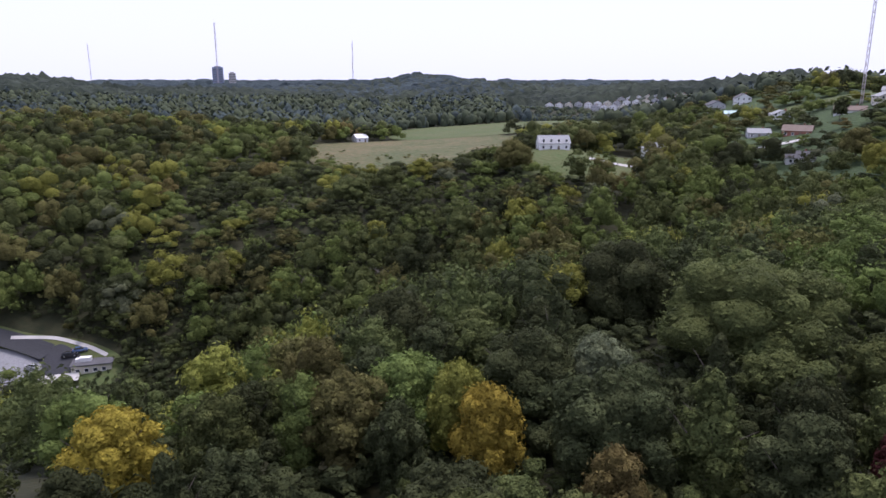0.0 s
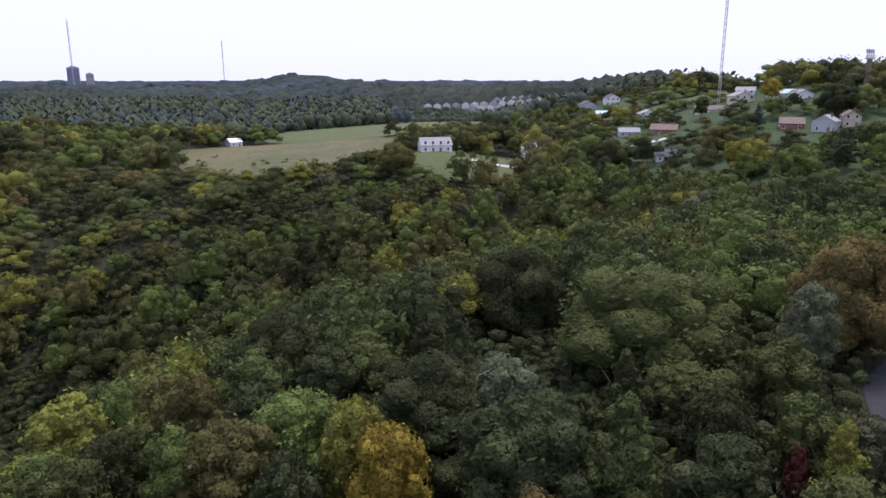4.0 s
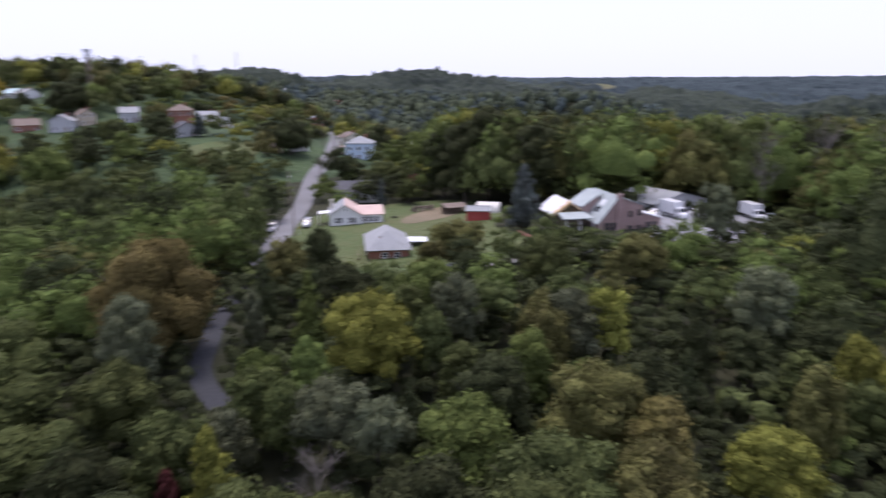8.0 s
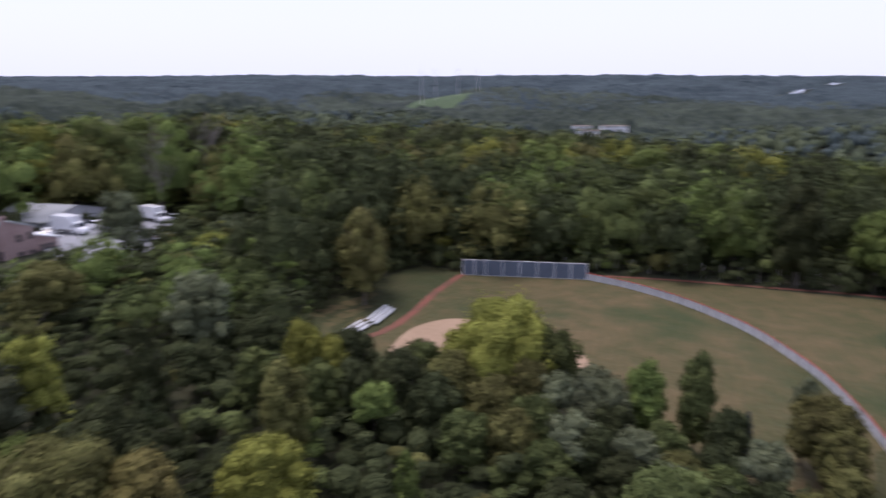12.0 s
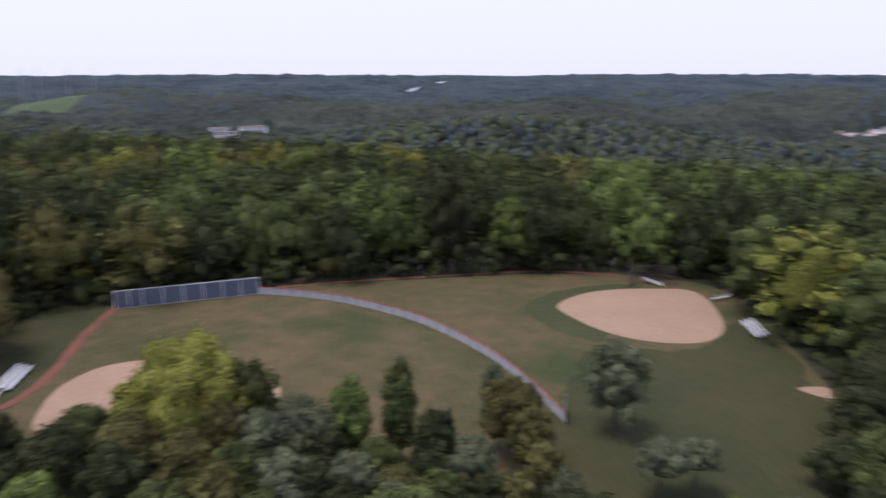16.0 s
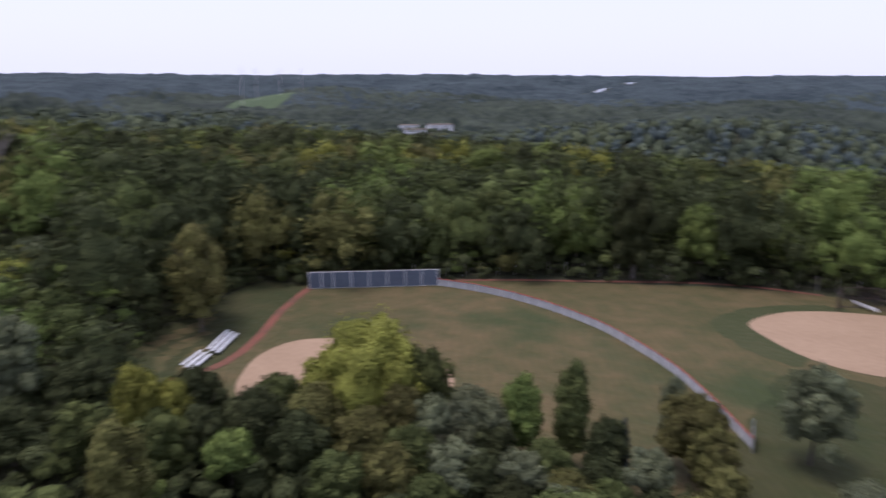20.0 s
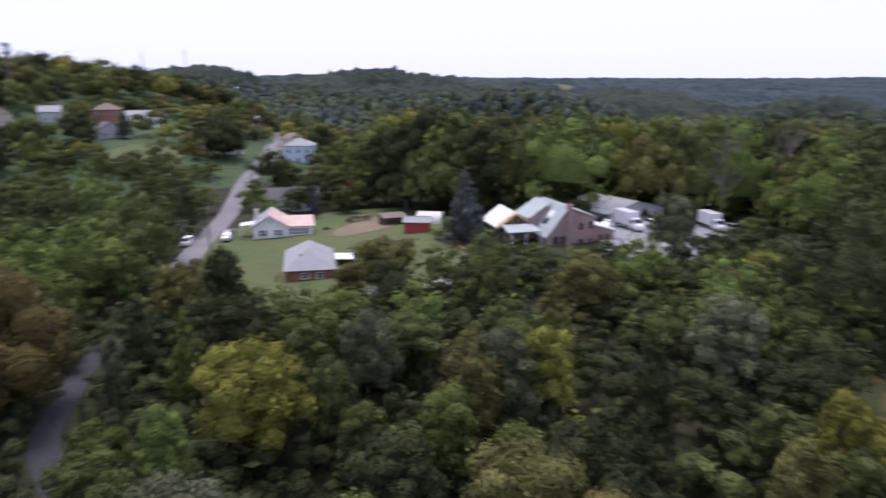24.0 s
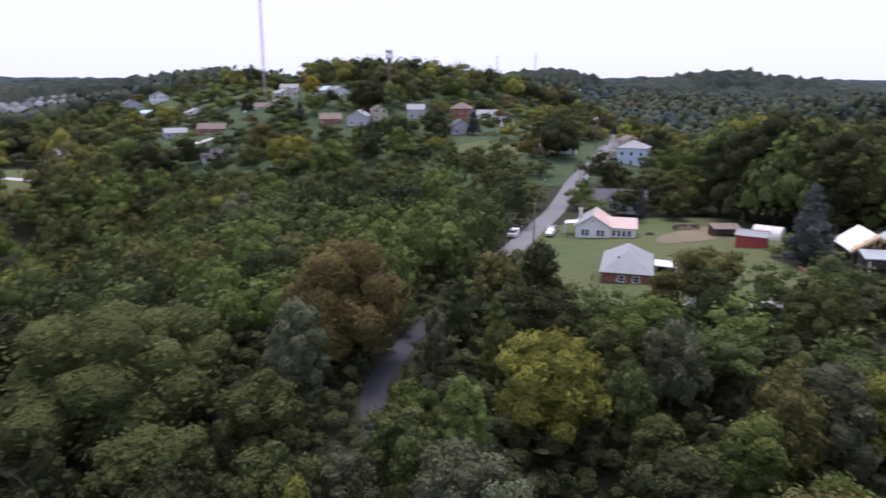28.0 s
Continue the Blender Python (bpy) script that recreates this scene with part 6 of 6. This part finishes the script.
# hamlet: place, height, half width, form, foliage
TREES_HAMLET = [
    (70.3, 52.0, 10, 3.8, "round", "olive"),
    (77.8, 50.8, 10, 3.1, "round", "dark"),
    (90.8, 33.3, 9, 5.5, "round", "olive"),
    (81.9, 34.9, 8, 3.3, "round", "olive"),
    (84.1, 17.6, 9.5, 4.2, "round", "mid"),
    (62.6, 10.4, 10.5, 4.2, "round", "pale"),
    (57.6, 12.3, 10, 3.2, "round", "olive"),
    (64.3, 6.8, 10.5, 3.7, "round", "lime"),
    (62.3, 13.7, 10, 2.8, "round", "olive"),
    (75.9, -10.2, 11, 4.4, "round", "pale"),
    (89.8, 5.1, 9, 4.9, "round", "olive"),
    (113.9, -5.3, 12, 4.0, "round", "pale"),
    (46.6, 1.4, 11.5, 4.8, "round", "dark"),
    (57.8, -17.2, 11, 2.8, "round", "lime"),
    (90.5, -36.4, 16, 4.2, "tall", "olive"),
    (49.6, -12.7, 11, 2.9, "tall", "olive"),
]
# village: place, height, half width, form, foliage
TREES_VILLAGE = [
    (202.1, 275.6, 11, 5.0, "round", "gold"),
    (135.0, 196.6, 13, 8.2, "round", "lime"),
    (133.7, 170.6, 14, 7.1, "round", "bright"),
    (203.5, 236.6, 14, 8.6, "round", "dark"),
    (111.2, 245.5, 12, 6.6, "round", "mid"),
    (90.8, 256.3, 11, 7.1, "round", "olive"),
    (89.3, 228.7, 11, 9.1, "round", "mid"),
    (173.1, 284.8, 10, 3.8, "round", "dark"),
    (175.6, 247.6, 10, 3.7, "cone", "blue"),
    (143.9, 225.5, 12, 6.5, "round", "olive"),
    (188.8, 125.9, 13, 7.0, "round", "dark"),
    (174.0, 84.5, 8, 6.6, "round", "mid"),
    (169.2, 94.4, 8, 3.5, "cone", "mid"),
    (182.1, 130.6, 9, 3.3, "cone", "dark"),
    (193.1, 165.8, 9, 3.3, "cone", "blue"),
    (172.1, 184.0, 11, 6.1, "round", "mid"),
    (183.4, 175.4, 11, 5.8, "round", "dark"),
]
# ravine: place, height, half width, form, foliage
TREES_RAVINE = [
    (27.1, 256.6, 14, 8.5, "round", "olive"),
    (-8.9, 265.8, 11, 6.9, "tall", "lime"),
    (-21.3, 262.0, 11, 7.9, "round", "mid"),
    (-36.3, 255.2, 11, 9.3, "round", "mid"),
    (-77.9, 301.5, 10, 7.4, "round", "brown"),
    (-54.2, 293.2, 9, 8.9, "round", "dark"),
    (-24.9, 215.8, 12, 5.3, "tall", "lime"),
    (-73.7, 217.4, 11, 4.8, "round", "lime"),
    (5.0, 199.6, 12, 5.0, "round", "olive"),
    (10.2, 82.5, 12, 5.0, "flat", "lime"),
    (-54.7, 199.8, 12, 5.5, "tall", "lime"),
    (-107.3, 209.0, 13, 9.1, "round", "dark"),
]
# field: place, height, half width, form, foliage
TREES_FIELD = [
    (50.3, -36.0, 13.5, 6.6, "round", "lime"),
    (46.5, -39.8, 10.5, 2.8, "round", "mid"),
    (38.2, -43.7, 9.5, 2.2, "round", "bright"),
    (34.8, -46.6, 11, 2.1, "tall", "mid"),
    (40.4, -39.2, 9, 2.9, "flat", "pale"),
    (29.9, -47.2, 7, 1.1, "cone", "blue"),
    (29.3, -54.2, 9, 1.8, "tall", "pale"),
    (26.7, -53.5, 8.5, 3.5, "round", "olive"),
    (13.0, -53.7, 6, 2.8, "flat", "pale"),
    (36.8, -34.1, 7, 2.6, "flat", "pale"),
    (49.1, -20.9, 7.5, 2.2, "flat", "bright"),
    (52.2, -25.0, 9, 4.1, "round", "dark"),
    (57.2, -19.6, 9.5, 2.8, "round", "lime"),
    (95.7, -38.3, 15, 5.3, "tall", "olive"),
    (53.1, -33.2, 10, 3.3, "flat", "lime"),
    (44.9, -34.8, 9, 2.5, "round", "olive"),
]
# verge: place, height, half width, form, foliage
TREES_VERGE = [
    (42.5, -37.0, 8, 2.3, "flat", "pale"),
    (37.2, -38.5, 7, 2.5, "round", "dark"),
    (32.3, -39.9, 7, 2.3, "round", "mid"),
    (28.4, -42.0, 6, 2.1, "round", "dark"),
    (25.5, -44.5, 7, 2.3, "flat", "pale"),
    (20.8, -47.2, 6.5, 2.2, "tall", "olive"),
    (18.6, -46.7, 5, 1.9, "round", "pale"),
    (47.8, -26.4, 8, 3.0, "round", "dark"),
    (53.6, -20.8, 8, 2.8, "round", "dark"),
    (42.2, -26.5, 6.5, 2.6, "round", "mid"),
    (31.8, -35.2, 5.5, 2.5, "round", "dark"),
    (40.1, -30.1, 7, 2.6, "round", "olive"),
    (10.8, -56.3, 5.5, 2.1, "flat", "pale"),
    (28.2, -37.6, 5.5, 2.3, "round", "pale"),
]
# edge: place, height, half width, form, foliage
TREES_EDGE = [
    (44.8, -31.2, 8, 3.0, "round", "olive"),
    (40.5, -32.8, 7.5, 2.6, "round", "mid"),
    (35.0, -34.8, 6.5, 2.5, "round", "dark"),
    (32.7, -37.6, 6.5, 2.3, "flat", "pale"),
    (29.1, -38.7, 6, 2.3, "round", "olive"),
    (26.3, -40.9, 5.5, 2.1, "round", "mid"),
    (23.9, -42.8, 5, 2.1, "round", "dark"),
    (21.7, -44.3, 4.5, 1.9, "round", "olive"),
    (36.1, -31.1, 5.5, 2.7, "round", "mid"),
    (49.9, -29.4, 9, 3.6, "round", "olive"),
    (53.8, -28.0, 9, 3.5, "round", "mid"),
    (38.4, -39.2, 8.5, 2.2, "flat", "pale"),
    (23.6, -50.9, 7.5, 2.3, "round", "olive"),
    (30.6, -45.6, 7.5, 2.1, "round", "dark"),
    (58.5, -22.3, 9.5, 3.3, "round", "dark"),
    (54.9, -17.7, 8, 3.1, "round", "mid"),
    (97.2, -83.0, 11.5, 3.6, "tall", "lime"),
    (75.4, -100.0, 14, 5.2, "round", "bright"),
    (57.4, -111.9, 14, 4.8, "round", "bright"),
    (24.3, -129.5, 13.5, 5.0, "tall", "bright"),
    (88.8, -92.2, 15.3, 4.8, "round", "mid"),
    (65.4, -103.5, 19, 4.6, "tall", "dark"),
    (-6.9, -79.2, 16, 8.5, "round", "dark"),
    (-15.8, -60.4, 13, 7.0, "round", "mid"),
    (-3.9, -52.3, 6.5, 2.6, "round", "lime"),
    (6.3, -48.3, 6, 2.3, "round", "bright"),
    (2.1, -51.3, 5.5, 2.6, "round", "pale"),
    (-19.3, -44.1, 8, 3.6, "round", "mid"),
    (14.9, -110.1, 16, 6.4, "tall", "mid"),
    (-10.0, -106.8, 17, 5.3, "round", "olive"),
    (-35.4, -109.8, 17, 7.6, "round", "dark"),
    (-0.4, -93.1, 15, 6.9, "tall", "mid"),
    (-10.1, -53.8, 11, 4.8, "round", "mid"),
    (-16.9, -49.8, 10, 5.2, "round", "dark"),
    (-23.7, -62.3, 13, 5.7, "round", "dark"),
    (-7.2, -45.9, 7, 3.1, "round", "mid"),
    (-26.4, -50.0, 8, 4.1, "round", "dark"),
    (-31.0, -82.1, 16, 8.0, "round", "mid"),
    (-48.9, -82.4, 16, 6.3, "tall", "dark"),
    (-28.9, -45.4, 7, 3.9, "round", "dark"),
    (-10.7, -44.5, 6, 3.1, "round", "dark"),
    (-1.2, -70.8, 8, 4.0, "round", "dark"),
    (0.3, -63.5, 5, 3.0, "round", "dark"),
    (-3.5, -62.0, 8, 3.8, "round", "mid"),
    (-2.5, -57.2, 5, 2.5, "round", "dark"),
    (-49.4, -110.9, 17, 7.0, "round", "mid"),
]
for k, (x, y, tall, half, form, colour) in enumerate(TREES_NORTH + TREES_LANE + TREES_HAMLET + TREES_VILLAGE + TREES_RAVINE + TREES_FIELD + TREES_VERGE + TREES_EDGE):
    plant(x, y, tall, half, form, colour, k)
# a lone tree on the outfield, two dead ones at the wood's edge, grey branches by the lane
plant(158.0, 54.7, 22, 8.5, "tall", "dark", 5, "tall dark green tree in the wood behind the lawn")
plant(163.0, 49.5, 26, 10, "tall", "dark", 2, "tall dark green tree in the wood behind the lawn")
plant(157.2, 41.2, 24, 9, "tall", "mid", 6, "tall dark green tree in the wood behind the lawn")
plant(168.2, 64.2, 20, 8.5, "tall", "dark", 2, "tall dark green tree in the wood behind the lawn")
plant(148.9, 33.6, 21, 8, "tall", "dark", 5, "tall dark green tree in the wood behind the lawn")
plant(17.6, 82.2, 15, 8.4, "round", "dark", 3)
plant(-36.7, 62.0, 13, 5.0, "round", "lime", 2)
plant(-24.0, 60.0, 12, 4.4, "round", "olive", 1)
plant(117.6, 29.4, 13.2, 4.5, "cone", "spruce", 0, "tall dense dark blue-green spruce on a lawn", "spruce", "")
plant(144, 72, 8, 1.7, "cone", "blue", 1, "narrow dark evergreen beside a house", "evergreen", "")
plant(152, 68, 7, 3.6, "round", "mid", 2)
plant(163, 70, 7, 3.2, "round", "rust", 4, "small dark red-leaved tree in a yard")
plant(20.5, -63.5, 10.4, 3.6, "round", "pale", 3, "lone grey-green tree with thin trunk on ball field", group="")
bare_tree(-34.0, -63.3, 18.5, 4.5, 1)
bare_tree(-37.5, -58.4, 17, 3.5, 0)
bare_tree(27.9, 22.9, 8, 2.8, 1)
bare_tree(-48.2, 203.8, 9, 5.2, 0)
bare_tree(-23.5, 197.9, 9, 5.3, 1)
bare_tree(140.4, -34.3, 16, 5.0, 0)
bare_tree(160.0, -27.0, 24, 5.5, 1)
bare_tree(165.0, -39.0, 24, 6.5, 0)
bare_tree(152.0, -15.0, 21, 4.5, 1)



def tree_height(x, y, rng):
    """How tall the wood grows, by its place."""
    r = np.hypot(x, y)
    h = np.where(r < 75, rng.uniform(8.5, 12.5, x.shape), rng.uniform(10.0, 15.0, x.shape))
    h = np.where((y < -8) & (r < 78), rng.uniform(6.0, 9.0, x.shape), h)
    h = np.where((x > 48) & (y > -25) & (y < 66) & (r < 118), rng.uniform(6.5, 10.5, x.shape), h)
    h = np.where((y < -20) & (r > 95), rng.uniform(15, 19.5, x.shape), h)
    h = np.where((x > 118) & (y < 100) & (y > 40), rng.uniform(5, 9, x.shape), h)
    h = np.where((x > 118) & (y < 0.40 * x) & (y > -60) & (r < 300), rng.uniform(18, 25, x.shape), h)
    h = np.where((x < 160) & (x > 100) & (y > -30) & (y < 14) & (r < 150), rng.uniform(4, 5.5, x.shape), h)
    h = np.where((y > 90) & (r > 130), rng.uniform(11, 17, x.shape), h)
    h = np.where((x > -110) & (x < 45) & (y > 215) & (y < 330), rng.uniform(5.5, 9, x.shape), h)
    h = np.where((x > 60) & (x < 205) & (y > 360) & (y < 600), rng.uniform(4.5, 7, x.shape), h)
    village = (x > 110) & (x < 330) & (y > 88) & (y < 430)
    h = np.where(village, np.where(rng.uniform(size=x.shape) < 0.8, rng.uniform(4.5, 7.5, x.shape), rng.uniform(9, 13, x.shape)), h)
    h = np.where((x > 205) & (y > 225) & (x < 330) & (y < 330), rng.uniform(10, 15, x.shape), h)
    # lower growth down the hollow that opens to the park
    az = np.degrees(np.arctan2(x, y))
    h = np.where((az > -34) & (az < -22.5) & (r > 50) & (r < 218), np.clip(33 - 0.48 * r - ground(x, y), 4.5, h), h)
    return h


def colours_at(x, y, rng):
    """Kinds of foliage, in drifts; zone biases paint vignetting and exposure into the leaf colours."""
    # near trees darker as vignetting, southern ones as lower exposure; far ones lighter
    tone = swell(x, y, 22) * 0.7 + swell(x + 300, y, 70) * 0.5 + rng.normal(size=x.shape) * 0.75 - 0.3 * (np.hypot(x, y) < 66) - 0.6 * ((x < 34) & (y > 22) & (np.hypot(x, y) < 85)) - 0.55 * ((y < -30) & (np.hypot(x, y) < 170)) + 0.25 * (np.hypot(x, y) > 170) + 0.4 * ((x > 40) & (y > -35) & (np.hypot(x, y) < 125))
    names = np.array(["dark", "dark", "mid", "mid", "bright", "olive", "lime", "pale", "brown"])
    cut = np.array([-1.1, -0.35, 0.1, 0.42, 0.95, 1.5, 2.1, 2.6])
    return names[np.searchsorted(cut, tone)]


def sites(rng, r0, r1, gap, jitter=0.34):
    """Jittered places for trees in a ring round the camera's station, off open ground."""
    lim = r1 + gap
    g = np.arange(-lim * 1.12, lim * 1.12, gap)
    x, y = [a.ravel() for a in np.meshgrid(g, g * 0.9)]
    x, y = x + rng.uniform(-jitter, jitter, x.shape) * gap, y + rng.uniform(-jitter, jitter, x.shape) * gap
    r, az = np.hypot(x, y), np.degrees(np.arctan2(x, y))
    seen = ((az > -42) | (az < -118)) | (r < 60)
    ok = (r >= r0) & (r < r1) & seen
    x, y = x[ok], y[ok]
    keep = ~is_open(x, y, min(1.2, gap * 0.15))
    village = (x > 120) & (x < 340) & (y > 95) & (y < 420) & ~((x > 205) & (y > 225) & (y < 330))
    keep &= ~village | (rng.uniform(size=x.shape) < 0.92)
    return x[keep], y[keep]


# nearest woodland: each tree a thing of its own
rng = np.random.default_rng(5)
sx, sy = sites(rng, 9, 104, 8.8)
sh, sc = tree_height(sx, sy, rng), colours_at(sx, sy, rng)
near_list = list(NEAR)
order = np.argsort(np.hypot(sx, sy))
count = 0
REST = []
for i in order:
    x, y = float(sx[i]), float(sy[i])
    if any(math.hypot(x - a, y - b) < (0.75 if c < 6 else 1.0) * c + 2.6 for a, b, c in near_list):
        continue
    tall = float(sh[i])
    if count < 140:
        form = ("round", "tall", "round", "flat", "tall", "round", "cone")[int(rng.integers(7))]
        half = {"round": 5.5, "tall": 4.4, "flat": 5.6, "cone": 3.8}[form] * tall / 12.5 * float(rng.uniform(0.9, 1.15))
        plant(x, y, tall * (0.85 if form == "flat" else 1.0), half, form, str(sc[i]), count, light=math.hypot(x, y) > 58 or (x < -10 and y < 12))
        count += 1
    else:
        REST.append(i)


def wood(name, xs, ys, hs, cs, lobes, rng, label, width=0.40, least=0.0, per=0, size=0.5, low=-0.35, lift=0.04, mats=None):
    """Many trees too far off to count, joined: crowns of leafy clumps, at least as wide as their spacing asks.
    Each is a few soft clumps; per adds loose sprays of leaves."""
    mats = mats or LEAF
    names = list(mats)
    vs, fs, mi, sm, at = [], [], [], [], 0
    zs = ground(xs, ys)
    shapes = []
    for k in range(12):
        form = ("round", "tall", "round", "flat")[k % 4]
        c, r = lobes_of(rng, form, lobes)
        pv, pf, ps, a = [], [], [], 0
        if lobes > 3:
            p, f = dome(rng, np.zeros(3), 1.0, -0.3, 1, 0.12)
            pv, pf, ps, a = [p * (0.5, 0.5, np.ptp(c[:, 2]) * 0.42) + (0, 0, c[:, 2].mean() - 0.1)], [f], [np.ones(len(f), bool)], len(p)
        for ci, ri in zip(c, r):
            p, f = dome(rng, ci, ri * (0.62 if per > 30 else 0.8), low)
            pv.append(p)
            pf.append(f + a)
            ps.append(np.ones(len(f), bool))
            a += len(p)
            if per:
                d = scatter_on(rng, per, 0.4)
                p, f = sprays(rng, ci + d * ri * rng.uniform(0.85, 1.3, (per, 1)), d, size / 5.0)
                pv.append(p)
                pf.append(f + a)
                ps.append(np.zeros(len(f), bool))
                a += len(p)
        pv = np.concatenate(pv)
        shapes.append(((pv - (0, 0, pv[:, 2].min())) / (1, 1, np.ptp(pv[:, 2])), np.concatenate(pf), np.concatenate(ps)))
    for x, y, z, h, c in zip(xs, ys, zs, hs, cs):
        pv, pf, ps = shapes[int(rng.integers(12))]
        t = rng.uniform(0, 6.28)
        co, si, w = math.cos(t), math.sin(t), max(h * width, min(least, h * 0.9)) * rng.uniform(0.85, 1.2)
        q = np.stack([(pv[:, 0] * co - pv[:, 1] * si) * w + x, (pv[:, 0] * si + pv[:, 1] * co) * w + y, pv[:, 2] * h * (1 - lift) + z + h * lift], 1)
        vs.append(q)
        fs.append(pf + at)
        sm.append(ps)
        mi.append(np.full(len(pf), names.index(c)))
        at += len(q)
    ob = new(name, mesh_of(name, np.concatenate(vs), np.concatenate(fs), list(mats.values()), np.concatenate(mi), smooth=np.concatenate(sm)))
    return tagged(ob, label, "woodland", "", "stuff")


ux, uy = sites(rng, 8, 235, 3.0, 0.45)
az = np.degrees(np.arctan2(ux, uy))
keep = (np.hypot(ux, uy) < 150) | ((az < 12) & (az > -42))
ux, uy = ux[keep], uy[keep]
# mostly dark leaves, so the gaps between crowns have shade in their colour
wood("undergrowth", ux, uy, rng.uniform(1.8, 5.0, ux.shape), np.where(rng.uniform(size=ux.shape) < 0.75, "dark", colours_at(ux, uy, rng)), 3, rng, "dense shrubs and saplings below the trees", 0.7, per=3, size=1.1)
bx, by = rng.uniform(-80, 45, 260), rng.uniform(300, 440, 260)
keep = (by < 345 + 0.9 * (20 - bx)) & (rng.uniform(size=260) < ramp(420, 310, by) * 0.9 + 0.1)
wood("scrub", bx[keep], by[keep], rng.uniform(0.8, 3.2, keep.sum()), np.where(rng.uniform(size=keep.sum()) < 0.6, "mid", "olive"), 3, rng, "low green scrub scattered over the rough meadow", 0.9, per=6, size=0.9)
ux, uy = sites(rng, 235, 335, 5.0, 0.45)
keep = (np.degrees(np.arctan2(ux, uy)) < 14) & (np.degrees(np.arctan2(ux, uy)) > -42)
wood("undergrowth", ux[keep], uy[keep], rng.uniform(2.0, 5.0, keep.sum()), np.where(rng.uniform(size=keep.sum()) < 0.6, "dark", "mid"), 3, rng, "shrubs and young trees on the ravine's slope", 0.75, per=3, size=1.1)
rx, ry, rh, rc = sx[REST], sy[REST], sh[REST], sc[REST]
mx, my = sites(rng, 104, 165, 9.6)
mh, mc = tree_height(mx, my, rng), colours_at(mx, my, rng)
wood("woodland", np.r_[rx, mx], np.r_[ry, my], np.r_[rh, mh], np.r_[rc, mc], 12, rng, "mixed green woodland in early autumn round the fields", 0.46, 5.0, 48, 0.32, low=-0.4, lift=0.05)
mx, my = sites(rng, 165, 250, 9.8)
wood("woodland", mx, my, tree_height(mx, my, rng), colours_at(mx, my, rng), 10, rng, "mixed green woodland in early autumn on the slopes", 0.48, 5.2, 24, 0.45, low=-0.4, lift=0.05)
mx, my = sites(rng, 250, 480, 11.0)
wood("woodland", mx, my, tree_height(mx, my, rng), colours_at(mx, my, rng), 5, rng, "dense green woodland on slopes farther off", 0.50, 6.0, 12, 0.55, low=-0.2)


def low_growth(x, y, h):
    """Shrubs and street trees instead of forest where houses stand far off."""
    near = np.zeros(x.shape, bool)
    for cx, cy, sx_, sy_, n in SUBURB:
        near |= ((x - cx) / (sx_ * 1.0)) ** 2 + ((y - cy - 0.25 * sy_) / (sy_ * 1.4)) ** 2 < 1
    near &= h < 13.2
    near |= (x > 90) & (x < 430) & (y > 560) & (y < 890)
    near |= (x > 1180) & (x < 1560) & (y < -600) & (y > -860)
    near |= ((x - 590) / 130) ** 2 + ((y + 530) / 110) ** 2 < 1
    return np.where(near, 3.2 + 0.1 * h, h)


mx, my = sites(rng, 480, 900, 10.5, 0.62)
# the bluer share puts haze into the treetop colour
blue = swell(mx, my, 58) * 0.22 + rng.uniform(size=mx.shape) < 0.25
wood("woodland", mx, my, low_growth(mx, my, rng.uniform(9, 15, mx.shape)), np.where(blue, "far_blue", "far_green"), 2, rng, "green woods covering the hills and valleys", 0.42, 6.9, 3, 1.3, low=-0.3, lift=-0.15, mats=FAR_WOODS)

# beyond that the treetops close to one rough canopy over the hills
spoke = np.arange(-45.0, 245.0, 0.34)
rings = 880 * np.exp(np.arange(0, 1.668, 0.0085))
ca, cr = [a.ravel() for a in np.meshgrid(np.radians(spoke), rings)]
ca = ca + rng.uniform(-0.4, 0.4, ca.shape) * radians(0.34)
cr = cr * (1 + rng.uniform(-0.4, 0.4, cr.shape) * 0.0085)
cx, cy = cr * np.sin(ca), cr * np.cos(ca)
lumps = np.repeat(np.repeat(rng.normal(size=(len(rings) // 2 + 1, len(spoke) // 3 + 1)), 2, 0), 3, 1)[:len(rings), :len(spoke)].ravel() * np.where(cr < 1250, 2.0, 3.2)
top = low_growth(cx, cy, np.full(cx.shape, 12.0) + swell(cx, cy, 27) * 2.0) + (rng.normal(size=cx.shape) * 2.4 + lumps) * np.where(low_growth(cx, cy, np.full(cx.shape, 12.0)) < 6, 0.25, 1)
top = np.where(is_open(cx, cy, 2.0) | (cr < 888), -3.0, np.maximum(top, 0.8))
n = len(spoke)
i, j = [a.ravel() for a in np.meshgrid(np.arange(n - 1), np.arange(len(rings) - 1))]
at = j * n + i
cf = np.concatenate([np.stack([at, at + n, at + 1], 1), np.stack([at + 1, at + n, at + n + 1], 1)])
cf = cf[:, ::-1] if np.cross([cx[n] - cx[0], cy[n] - cy[0]], [cx[1] - cx[0], cy[1] - cy[0]]) < 0 else cf
# bluer with distance: haze painted into the canopy
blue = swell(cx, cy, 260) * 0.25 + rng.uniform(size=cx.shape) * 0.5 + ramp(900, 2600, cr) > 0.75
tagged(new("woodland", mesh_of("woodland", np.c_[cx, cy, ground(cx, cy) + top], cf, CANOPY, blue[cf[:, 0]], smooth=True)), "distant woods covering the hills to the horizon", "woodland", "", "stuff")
